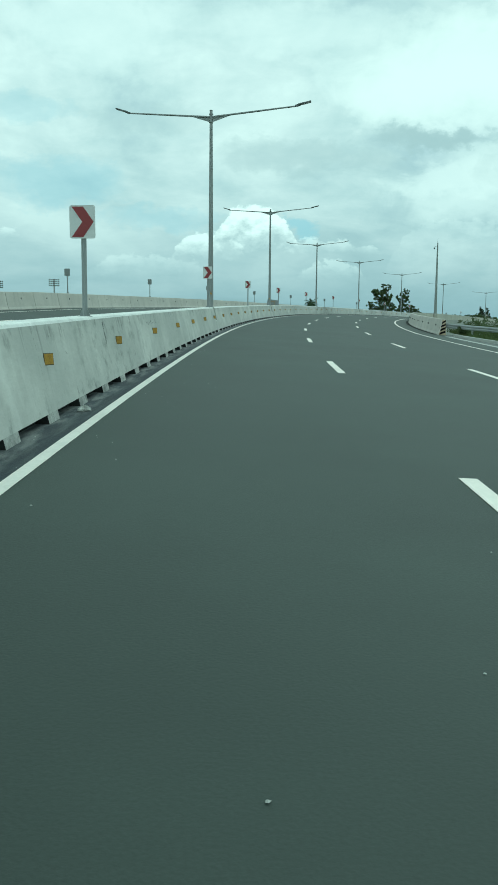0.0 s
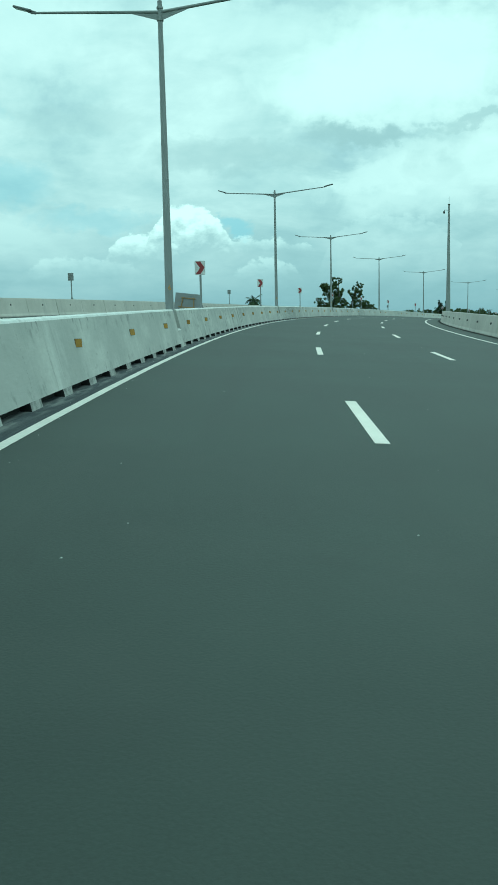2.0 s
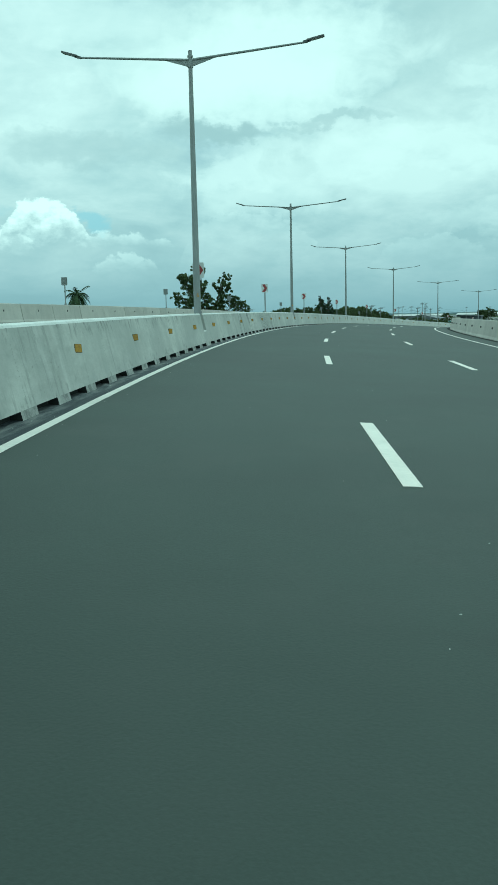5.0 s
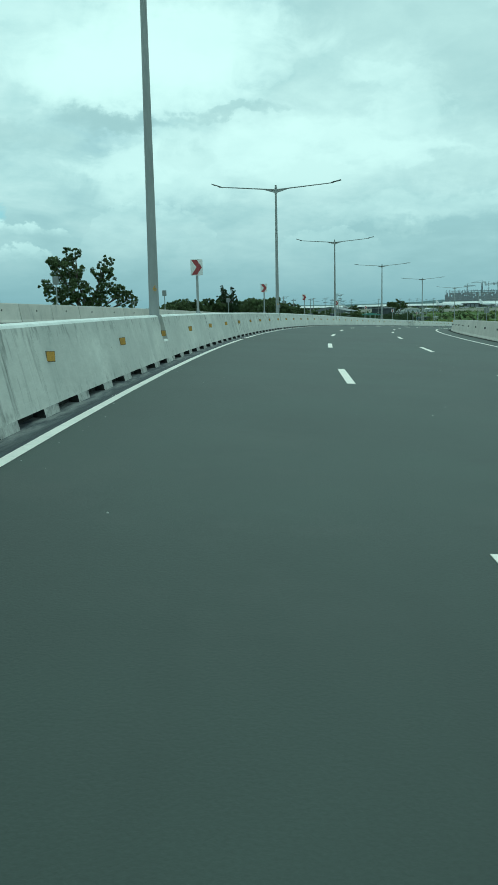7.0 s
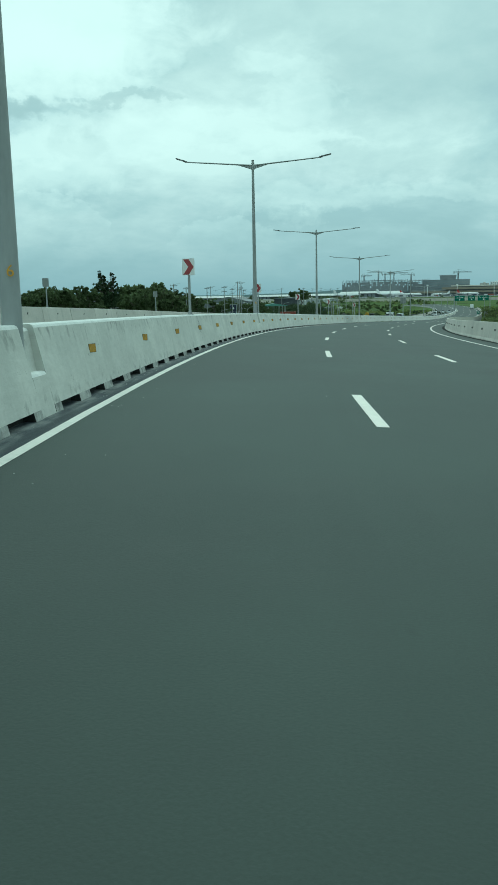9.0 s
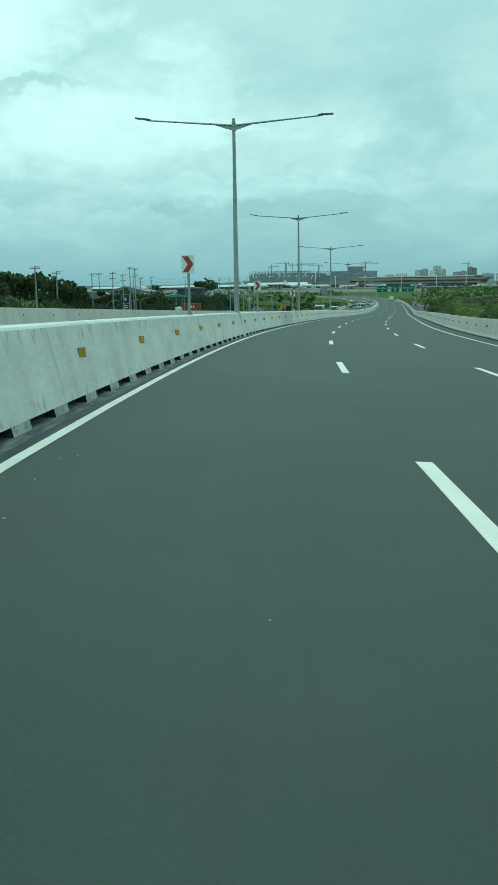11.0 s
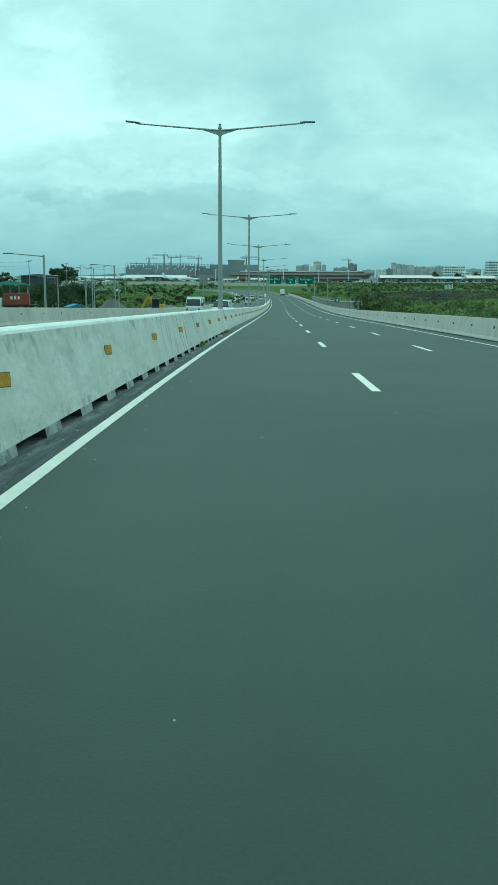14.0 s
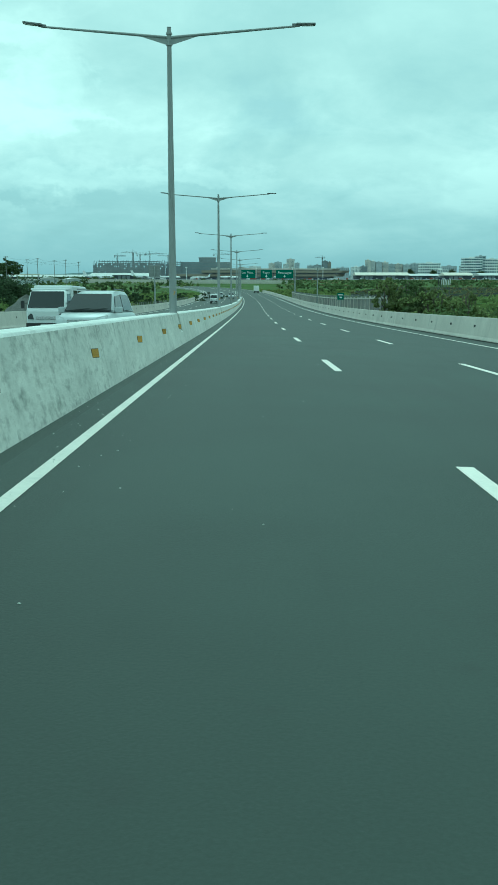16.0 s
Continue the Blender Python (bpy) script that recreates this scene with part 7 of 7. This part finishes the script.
def tower_crane(x, y, h, jib, turn):
    root = empty("tower_crane", air(x, y, turn), "dark tower crane over the building site", "crane", "tower cranes")
    bm = bmesh.new()
    for cx in (-1, 1):
        for cy in (-1, 1):
            box(bm, cx - 0.3, cx + 0.3, cy - 0.3, cy + 0.3, -0.3, h)
    for k in range(int(h / 4)):
        tube(bm, (-1, -1, 4 * k), (1, -1, 4 * k + 4), 0.2, 0.2, 5)
    part("mast", bm, M_DARKSTEEL, root)
    bm = bmesh.new()
    for dz in (0.0, 1.8):
        box(bm, -jib * 0.35, jib, -0.35, 0.35, h + dz, h + dz + 0.5)
    for k in range(int(jib / 4)):
        tube(bm, (4 * k, 0, h + 0.2), (4 * k + 4, 0, h + 2.0), 0.18, 0.18, 5)
    part("jib", bm, M_DARKSTEEL, root)
    bm = bmesh.new()
    tube(bm, (0, 0, h), (0, 0, h + 7), 0.7, 0.3, 6)
    tube(bm, (0, 0, h + 7), (jib * 0.7, 0, h + 2.2), 0.12, 0.12, 5)
    tube(bm, (0, 0, h + 7), (-jib * 0.33, 0, h + 2.2), 0.12, 0.12, 5)
    part("apex", bm, M_DARKSTEEL, root)
    bm = bmesh.new()
    box(bm, -jib * 0.35, -jib * 0.22, -0.8, 0.8, h - 2.5, h)
    part("counterweight", bm, M_BUILD_GREY, root)
    bm = bmesh.new()
    box(bm, 0.9, 2.8, -0.9, 0.9, h - 2.4, h - 0.2)
    part("cab", bm, M_BUILD_WHITE, root)


for x, y, h, jib, turn in ((-294, 2000, 50, 20, 0.3), (-260, 2010, 58, 34, 2.6), (-243, 2000, 53, 22, 0.2), (-222, 2005, 55, 33, 0.15), (-180, 2000, 51, 27, 2.9), (-70, 2010, 54, 34, 0.4), (214, 2620, 60, 26, 2.4)):
    tower_crane(x, y, h, jib, turn)

# long hull-shaped terminal with stepped bands
term = empty("airport_terminal", air(0, 1880), "long brown airport terminal with stepped dark bands", "building")
for z0, z1, x0, x1, y0, mt in ((-0.3, 6.5, -170, 178, 8, M_BUILD_DARK), (6.5, 11.0, -170, 200, 0, M_TERMINAL), (11.0, 14.2, -170, 203, 5, M_BUILD_DARK), (14.2, 19.0, -100, 210, -3, M_TERMINAL), (19.0, 20.8, -100, 190, 8, M_BUILD_DARK), (20.8, 23.2, -80, 190, 4, M_BUILD_BEIGE)):
    bm = bmesh.new()
    a = [(x0, y0), (x1 - 18, y0), (x1, y0 + 22), (x1 - 12, 75), (x0, 75)]
    v0, v1 = [bm.verts.new((x, y, z0)) for x, y in a], [bm.verts.new((x + (4 if x > 0 else 0), y, z1)) for x, y in a]
    bm.faces.new(v0[::-1])
    bm.faces.new(v1)
    for i in range(5):
        bm.faces.new((v0[i], v0[(i + 1) % 5], v1[(i + 1) % 5], v1[i]))
    part("band", bm, mt, term)
for x in (-128, -64, 14, 88, 150):
    pole_ = empty("light_mast", air(x, 1820), "white floodlight mast on the apron", "light mast", "apron light masts")
    bm = bmesh.new()
    tube(bm, (0, 0, 0), (0, 0, 24), 0.7, 0.5, 10)
    part("mast", bm, M_BUILD_WHITE, pole_)
    bm = bmesh.new()
    box(bm, -2.2, 2.2, -0.6, 0.6, 23.2, 25.2)
    part("lamp_frame", bm, M_BUILD_WHITE, pole_)

# curved ramp wall in front of the airfield
ramp = empty("ramp_wall", Matrix(), "pale grey concrete ramp wall in front of the airfield", "wall")
pts = [(-330, 1040), (-220, 985), (-130, 950), (-50, 930), (15, 925), (40, 935)]
rv, rf = [], []
for i, (x, y) in enumerate(pts):
    top = GROUND + 4.6 - 0.3 * i
    for dy_, z in ((0, GROUND - 0.2), (0, top), (1.0, top), (1.0, GROUND - 0.2)):
        p = AIR @ Vector((x, y + dy_, 0))
        rv.append((p.x, p.y, z))
for i in range(len(pts) - 1):
    for k in range(3):
        rf.append((4 * i + k, 4 * i + 4 + k, 4 * i + 5 + k, 4 * i + 1 + k))
raw("wall", rv, rf, M_PARAPET, ramp)


def hangar(x, y, w, d, h, rise, label, turn=0.0):
    root = empty("hangar", air(x, y, turn), label, "building")
    bm = bmesh.new()
    box(bm, -w / 2, w / 2, 0, d, -0.3, h)
    body = part("wall", bm, M_SHADED, root)
    n = max(3, int(w / 9))
    for k in range(n):
        cx = -w / 2 + (k + 0.5) * w / n
        bm = bmesh.new()
        box(bm, cx - w / n * 0.38, cx + w / n * 0.38, -0.2, 0.1, 0, h * 0.72)
        part("door", bm, (M_SHADED, M_BUILD_DARK, M_SLAB)[k * 7 % 5 % 3], body)
    bm = bmesh.new()
    lo, hi, x0, x1 = h - 0.4, h + rise, -w / 2 - 1, w / 2 + 1
    pts_ = [(-4.0, lo), (-4.0, lo - 0.8), (d + 4.0, lo - 0.8), (d + 4.0, lo), (d * 0.4, hi)]
    a_, b_ = [bm.verts.new((x0, y_, z_)) for y_, z_ in pts_], [bm.verts.new((x1, y_, z_)) for y_, z_ in pts_]
    for i in range(5):
        bm.faces.new((a_[i], a_[(i + 1) % 5], b_[(i + 1) % 5], b_[i]))
    bm.faces.new(a_[::-1])
    bm.faces.new(b_)
    bmesh.ops.recalc_face_normals(bm, faces=bm.faces[:])
    part("roof", bm, M_ROOFCREAM if "cream" in label else M_ROOFWHITE, root)


hangar(-265, 1890, 140, 50, 10.0, 3.6, "very long low hangar with a white roof")
hangar(-430, 1850, 200, 40, 6.4, 3.6, "long low white-roofed airfield shed")
hangar(-600, 1750, 120, 40, 6.0, 3.6, "low grey airfield shed with a white roof")
hangar(292, 1960, 116, 50, 10.0, 5.4, "low hangar with a pale cream roof")
hangar(461, 1970, 62, 50, 10.0, 5.4, "smaller hangar with a pale cream roof")
hangar(560, 2000, 90, 50, 10.0, 4.4, "low grey-white airfield shed")
hangar(395, 2150, 120, 40, 9.0, 4.0, "pale-roofed shed behind the hangars")


def airliner(x, y, turn, length, accent, label):
    """A jet airliner: fuselage, wings, engines, fin and tailplanes; its nose points along x."""
    root = empty("airliner", air(x, y, turn), label, "aircraft", "parked airliners")
    r_ = length * 0.052
    z = r_ * 2.0
    bm = bmesh.new()
    secs = []
    for f, k, dz in ((0.0, 0.08, -0.1), (0.02, 0.4, -0.12), (0.06, 0.75, -0.08), (0.12, 1.0, 0), (0.7, 1.0, 0), (0.85, 0.7, 0.25), (0.96, 0.3, 0.5), (1.0, 0.1, 0.6)):
        cx = length / 2 - f * length
        secs.append([(cx, r_ * k * math.cos(a), z + dz * r_ + r_ * k * math.sin(a)) for a in (2 * math.pi * i / 16 for i in range(16))])
    loft(bm, secs)
    part("fuselage", bm, M_AIRWHITE, root)
    for sy in (-1, 1):
        bm = bmesh.new()
        a = [(length * 0.1, sy * r_ * 0.8), (-length * 0.05, sy * length * 0.46), (-length * 0.1, sy * length * 0.46), (-length * 0.09, sy * r_ * 0.8)]
        v0 = [bm.verts.new((px_, py_, z - r_ * 0.5 + abs(py_) * 0.09)) for px_, py_ in a]
        v1 = [bm.verts.new((px_, py_, z - r_ * 0.5 + 0.5 + abs(py_) * 0.09)) for px_, py_ in a]
        bm.faces.new(v0[::-1])
        bm.faces.new(v1)
        for i in range(4):
            bm.faces.new((v0[i], v0[(i + 1) % 4], v1[(i + 1) % 4], v1[i]))
        bmesh.ops.recalc_face_normals(bm, faces=bm.faces[:])
        part("wing", bm, M_AIRWHITE, root)
        bm = bmesh.new()
        tube(bm, (length * 0.12, sy * length * 0.15, z - r_ * 0.9), (length * 0.02, sy * length * 0.15, z - r_ * 0.9), r_ * 0.5, r_ * 0.35, 14)
        part("engine", bm, M_AIRWHITE, root)
        bm = bmesh.new()
        prism(bm, [(-length * 0.4, z + r_ * 0.4), (-length * 0.47, z + r_ * 0.4), (-length * 0.47, z + r_ * 0.5), (-length * 0.4, z + r_ * 0.5)], *sorted((sy * 0.2, sy * length * 0.17)))
        part("tailplane", bm, M_AIRWHITE, root)
        bm = bmesh.new()
        tube(bm, (-length * 0.03, sy * r_ * 0.8, 0), (-length * 0.03, sy * r_ * 0.8, z - r_ * 0.4), 0.3, 0.3, 8)
        part("landing_gear", bm, M_DARKSTEEL, root)
    bm = bmesh.new()
    prism(bm, [(-length * 0.36, z + r_ * 0.7), (-length * 0.49, z + r_ * 0.7), (-length * 0.52, z + length * 0.19), (-length * 0.46, z + length * 0.19)], -0.3, 0.3)
    bmesh.ops.recalc_face_normals(bm, faces=bm.faces[:])
    part("fin", bm, accent, root)
    bm = bmesh.new()
    tube(bm, (length * 0.4, 0, 0), (length * 0.4, 0, z - r_ * 0.5), 0.25, 0.25, 8)
    part("nose_gear", bm, M_DARKSTEEL, root)


for x, y, turn, ln_, ac, lb in ((-300, 1780, 0.1, 60, M_AIRWHITE, "white parked airliner with a pale fin"), (-205, 1790, 0.05, 62, M_AIRWHITE, "long white parked airliner"), (-163, 1812, 0.08, 48, M_REDPANEL, "white parked airliner with a red fin"), (-40, 1800, 0.12, 46, M_REDPANEL, "white parked airliner with a red and white fin"),
                            (52, 1800, 1.4, 44, M_DARKBLUE, "white parked airliner with a dark fin"), (-98, 1785, 3.0, 40, M_AIRWHITE, "small white airliner on the apron")):
    airliner(x, y, turn, ln_, ac, lb)

# service vehicles on the apron
rng_v = np.random.default_rng(91)
kinds_v = []
for col_, (ln_, ht_), lb in ((M_BUILD_WHITE, (7.0, 3.2), "white airport service truck parked on the apron"), (M_BUILD_GREY, (5.0, 2.2), "grey airport service van parked on the apron"), (M_CONTAINER, (9.0, 3.4), "rust-red airport lorry parked on the apron"), (M_DARKBLUE, (11.0, 3.2), "dark blue airport bus parked on the apron")):
    v_ = empty("service_vehicle", air(0, 1700), lb, "service vehicle", "apron vehicles")
    bm = bmesh.new()
    box(bm, -ln_ / 2, ln_ * 0.28, -1.2, 1.2, 0.7, ht_, 0.1)
    part("body", bm, col_, v_)
    bm = bmesh.new()
    prism(bm, [(ln_ * 0.29, 0.6), (ln_ / 2, 0.6), (ln_ / 2, 1.5), (ln_ * 0.44, ht_ * 0.85), (ln_ * 0.29, ht_ * 0.85)], -1.1, 1.1)
    part("cab", bm, M_BUILD_WHITE, v_)
    for x in (-ln_ * 0.33, ln_ * 0.36):
        for y in (-1.0, 1.0):
            bm = bmesh.new()
            tube(bm, (x, y - 0.15, 0.45), (x, y + 0.15, 0.45), 0.45, 0.45, 10)
            part("wheel", bm, M_TYRE, v_)
    kinds_v.append(v_)
for k in range(64):
    x, y = (rng_v.uniform(-330, 230), rng_v.uniform(1690, 1760)) if k < 34 else (rng_v.uniform(230, 640), rng_v.uniform(1880, 1935))
    m = air(x, y, rng_v.choice((0.0, 0.0, 3.1, 1.5)) + rng_v.normal() * 0.1)
    m.translation.z = GROUND + 0.3
    if k < 4:
        kinds_v[k].matrix_world = m
    else:
        copy_thing(kinds_v[int(rng_v.integers(0, 4))], m)

# skyline
block("apartment_tower", 346, 2600, 14, 20, 52, M_BUILD_BEIGE, "pale beige apartment tower with dark window columns", 16, 4)
block("apartment_tower", 362, 2610, 12, 20, 50, M_BUILD_WHITE, "pale apartment tower with dark window columns", 16, 4)
block("apartment_tower", 377, 2600, 16, 20, 47, M_BUILD_GREY, "grey apartment tower with dark window columns", 15, 5)
block("apartment_tower", 397, 2605, 16, 20, 46, M_BUILD_BEIGE, "beige apartment tower beside lower blocks", 14, 5)
for i, (x, w, h) in enumerate(((418, 18, 41), (440, 22, 42), (463, 22, 40), (488, 26, 43), (516, 24, 38))):
    block("apartment_block", x, 2620 + 12 * (i % 2), w, 22, h, (M_BUILD_GREY, M_BUILD_BEIGE, M_BUILD_GREY)[i % 3], "grey-beige apartment block on the skyline", 11, 6, group="skyline blocks")
for i, (x, w, h) in enumerate(((76, 20, 48), (98, 24, 52), (124, 18, 46), (140, 26, 62), (162, 14, 50), (20, 40, 38), (-20, 30, 34))):
    block("apartment_block", x, 3000 + 15 * (i % 2), w, 24, h, (M_BUILD_BEIGE, M_BUILD_GREY, M_BUILD_WHITE)[i % 3], "pale apartment block on the far skyline", 14, 6, group="skyline blocks")
for i, (x, w, h) in enumerate(((182, 20, 37), (202, 22, 39))):
    block("apartment_block", x, 2640, w, 22, h, M_BUILD_GREY, "dark grey apartment block on the skyline", 11, 6, group="skyline blocks")
block("apartment_tower", 221, 2600, 13, 18, 50, M_BUILD_DARK, "dark unfinished tower with a crane beside it", 15, 4)
block("apartment_tower", 234, 2605, 9, 18, 47, M_TERMINAL, "brown tower beside the unfinished one", 14, 3)
for i, (x, w, h) in enumerate(((262, 34, 30), (300, 28, 32), (320, 20, 33), (560, 40, 34), (606, 30, 36), (650, 50, 33), (700, 40, 38))):
    block("apartment_block", x, 2500, w, 22, h, (M_BUILD_GREY, M_BUILD_WHITE, M_BUILD_DARK)[i % 3], "low grey block on the skyline", 9, 7, group="skyline blocks")
block("office_building", 476, 2351, 53, 31, 40.6, M_BUILD_WHITE, "white office building with dark window rows", 6, 9, win=M_OFFICEGLASS, win_fill=0.68)
block("office_building", 576, 2300, 46, 39, 52.7, M_BUILD_WHITE, "white office wing with blue window bands", 8, 8, win=M_OFFICEGLASS, win_fill=0.85)
block("office_building", 598, 2301, 18, 42, 57.9, M_BUILD_GREY, "grey central stair tower of the offices", 8, 2, win=M_OFFICEGLASS, win_fill=0.68)
block("office_building", 627, 2300, 42, 39, 50.1, M_BUILD_WHITE, "white office wing with square windows", 7, 7, win=M_OFFICEGLASS, win_fill=0.68)
block("office_building", 664, 2306, 42, 38, 40.8, M_BUILD_GREY, "grey office block beside the white one", 6, 6, win=M_OFFICEGLASS, win_fill=0.68)
block("office_building", 497, 2312, 31, 27, 23.3, M_BUILD_WHITE, "small white office with a flat roof", 4, 5, win=M_OFFICEGLASS, win_fill=0.68)

# black and white marker posts on the field
for k in range(8):
    mk = empty("marker_post", Matrix.Translation((472.3 + 0.38 * (k - 3.5), 601.4 - 0.56 * (k - 3.5), GROUND)), "tall marker post with a white or black upper tube", "marker post", "striped marker posts")
    bm = bmesh.new()
    tube(bm, (0, 0, -0.1), (0, 0, 4.5), 0.07, 0.07, 8)
    part("leg", bm, M_DARKSTEEL, mk)
    bm = bmesh.new()
    tube(bm, (0, 0, 4.4), (0, 0, 6.3 + 0.4 * (k % 3 == 1)), 0.19, 0.19, 10)
    part("tube", bm, M_BLACK if k in (0, 1) else M_SIGNWHITE, mk)
# far hills, the haze painted into their blue-grey base colour
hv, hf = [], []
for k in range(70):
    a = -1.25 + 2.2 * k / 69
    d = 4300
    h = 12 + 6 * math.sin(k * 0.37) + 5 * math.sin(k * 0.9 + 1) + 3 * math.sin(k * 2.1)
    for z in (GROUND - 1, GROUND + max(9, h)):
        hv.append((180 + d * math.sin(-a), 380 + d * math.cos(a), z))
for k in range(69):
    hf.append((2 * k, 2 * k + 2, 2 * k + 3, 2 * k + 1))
M_HILL = material("painted_haze_hills", (0.3, 0.38, 0.42), 1.0, vary=0.05, scale=0.004, fine_scale=0.02, bump=0)
tagged(raw("backdrop", hv, hf, M_HILL), "blue-grey hills on the horizon with haze painted in", "backdrop", kind="structure")


# ---- weeds, litter and specks along the median ----
def weed(s, u, h, seed):
    rng = np.random.default_rng(seed)
    p = road_at(s, u, sunk(u, s))
    verts, faces = [], []
    for k in range(24):
        a, lean, hh = rng.uniform(0, 6.28), rng.uniform(0.1, 0.55), h * rng.uniform(0.5, 1.0)
        d = Vector((math.cos(a), math.sin(a), 0))
        w = Vector((-d.y, d.x, 0)) * 0.0028
        q = p + Vector((rng.uniform(-0.09, 0.09), rng.uniform(-0.09, 0.09), 0))
        j = len(verts)
        verts += [q - w, q + w, q + d * lean * hh * 0.4 + w + Vector((0, 0, hh * 0.6)), q + d * lean * hh + Vector((0, 0, hh * 0.92)), q + d * lean * hh * 0.4 - w + Vector((0, 0, hh * 0.6))]
        faces.append((j, j + 1, j + 2, j + 3, j + 4))
    tagged(raw("weed", verts, faces, M_GRASS), "tuft of green weeds growing at the barrier foot", "weed", "weeds at the barrier", "stuff")


for i, (s, u, h) in enumerate(((391.5, -0.33, 0.25), (391.8, -0.34, 0.14), (401.3, -0.32, 0.2), (404.3, -0.32, 0.22), (404.9, -0.33, 0.28), (405.4, -0.35, 0.16))):
    weed(s, u, h, 300 + i)


def litter(s, u, r_, seed, label):
    """A crumpled scrap."""
    rng = np.random.default_rng(seed)
    bm = bmesh.new()
    bmesh.ops.create_icosphere(bm, subdivisions=4, radius=r_)
    for v in bm.verts:
        a = math.atan2(v.co.y, v.co.x)
        v.co *= 0.75 + 0.25 * math.sin(3 * a + seed) + rng.uniform(-0.09, 0.09)
        v.co.z *= 0.45 + 0.2 * math.sin(5 * a + seed)
        v.co.z += r_ * 0.2
    part_ = part("litter", bm, M_DEBRIS)
    part_.matrix_basis = road_frame(s, u, sunk(u, s))
    tagged(part_, label, "litter", "roadside litter")


for i, (s, u, r_) in enumerate(((399.9, -0.32, 0.13), (399.6, -0.27, 0.06), (10.6, -0.3, 0.09), (96.2, -0.3, 0.05), (421.0, -0.15, 0.06))):
    litter(s, u, r_, 320 + i, "crumpled pale plastic litter on the asphalt")
scrap_m = road_frame(219.0, 0.03, 0.012)
scrap_v = [Vector((x, y, z)) for x, y, z in ((-0.11, -0.05, 0.0), (0.02, -0.07, 0.018), (0.13, -0.02, 0.004), (0.10, 0.06, 0.0), (-0.02, 0.045, 0.02), (-0.12, 0.03, 0.006))]
scrap = raw("rubber_scrap", [scrap_m @ v for v in scrap_v] + [scrap_m @ (v - Vector((0, 0, 0.01))) for v in scrap_v], [tuple(range(6)), tuple(range(11, 5, -1))] + [(i, i + 6, (i + 1) % 6 + 6, (i + 1) % 6) for i in range(6)], M_TYRE)
tagged(scrap, "black scrap of rubber on the white edge line", "litter")
rng = np.random.default_rng(77)
gv, gf = [], []
for k in range(1500):
    s, u = rng.uniform(0, 480), rng.choice([rng.uniform(-0.4, 0.5), rng.uniform(0.3, 8)], p=[0.6, 0.4])
    p, w = road_at(s, u, 0.004 + sunk(u, s)), rng.uniform(0.004, 0.011)
    a = rng.uniform(0, 6.28)
    j = len(gv)
    for m in range(4):
        t = a + m * math.pi / 2
        gv.append(p + Vector((math.cos(t) * w * rng.uniform(0.6, 1.4), math.sin(t) * w, 0)))
    gv.append(p + Vector((0, 0, w * 0.7)))
    gf += [(j + m, j + (m + 1) % 4, j + 4) for m in range(4)]
for k in range(320):
    s, u, w = rng.uniform(330, 440) if k % 3 else rng.uniform(0, 330), -0.34 + 1.1 * rng.uniform() ** 2.2, rng.uniform(0.007, 0.016)
    p, a, j = road_at(s, u, 0.006 + sunk(u, s)), rng.uniform(0, 6.28), len(gv)
    for m in range(4):
        t = a + m * math.pi / 2
        gv.append(p + Vector((math.cos(t) * w * rng.uniform(0.5, 1.5), math.sin(t) * w * rng.uniform(0.5, 1.2), 0)))
    gv.append(p + Vector((0, 0, w * 0.5)))
    gf += [(j + m, j + (m + 1) % 4, j + 4) for m in range(4)]
tagged(raw("grit", gv, gf, M_DEBRIS), "scattered pale grit on the asphalt", "grit", kind="stuff")


# ---- rough grass and shrubs on the verge at the start ----
rng = np.random.default_rng(91)
vv, vf = [], []
for k in range(9000):
    s = rng.uniform(22.0, 64.0)
    off = 0.35 + 9.0 * rng.uniform(0, 1) ** 1.6
    u0 = 13.0 + (0.012 * (58.0 - s) ** 1.5 if s < 58.0 else 0.0)
    p = road_at(s, u0 + off, 0.1 + 0.08 * min(off, 3.0))
    hh, a = rng.uniform(0.1, 0.36), rng.uniform(0, 6.28)
    d = Vector((math.cos(a), math.sin(a), 0))
    w = Vector((-d.y, d.x, 0)) * rng.uniform(0.008, 0.02)
    j = len(vv)
    lean = rng.uniform(0.1, 0.7) * hh
    vv += [p - w, p + w, p + d * lean * 0.4 + w * 0.8 + Vector((0, 0, hh * 0.6)), p + d * lean + Vector((0, 0, hh)), p + d * lean * 0.4 - w * 0.8 + Vector((0, 0, hh * 0.6))]
    vf.append((j, j + 1, j + 2, j + 3, j + 4))
tagged(raw("grass", vv, vf, M_VERGE), "rough uneven green grass on the verge behind the guardrail", "grass", kind="stuff")
for i, (s, u, r_, h) in enumerate(((56.6, 13.5, 0.45, 0.45), (62.0, 14.6, 0.7, 0.9), (64.0, 15.6, 0.9, 1.2), (66.0, 17.0, 1.1, 1.35), (63.0, 17.4, 0.9, 1.0), (60.0, 18.4, 1.0, 0.85), (68.5, 18.4, 1.1, 1.3),
                                   (58.0, 20.5, 1.0, 0.9), (64.5, 20.5, 1.1, 1.0), (54.5, 22.5, 1.2, 0.9))):
    rng = np.random.default_rng(700 + i)
    cs = [(rng.normal() * r_ * 0.5, rng.normal() * r_ * 0.5, abs(rng.normal()) * h * 0.35 + 0.1) for k in range(34)]
    v, f = leaf_cloud(rng, cs, [r_ * rng.uniform(0.2, 0.4) for k in cs], 46, 0.05)
    shrub = raw("shrub", v, f, M_LEAF)
    shrub.matrix_basis = road_frame(s, u, 0.2, level=True)
    tagged(shrub, "low leafy green shrub on the grass verge", "shrub", "shrubs on the verge")
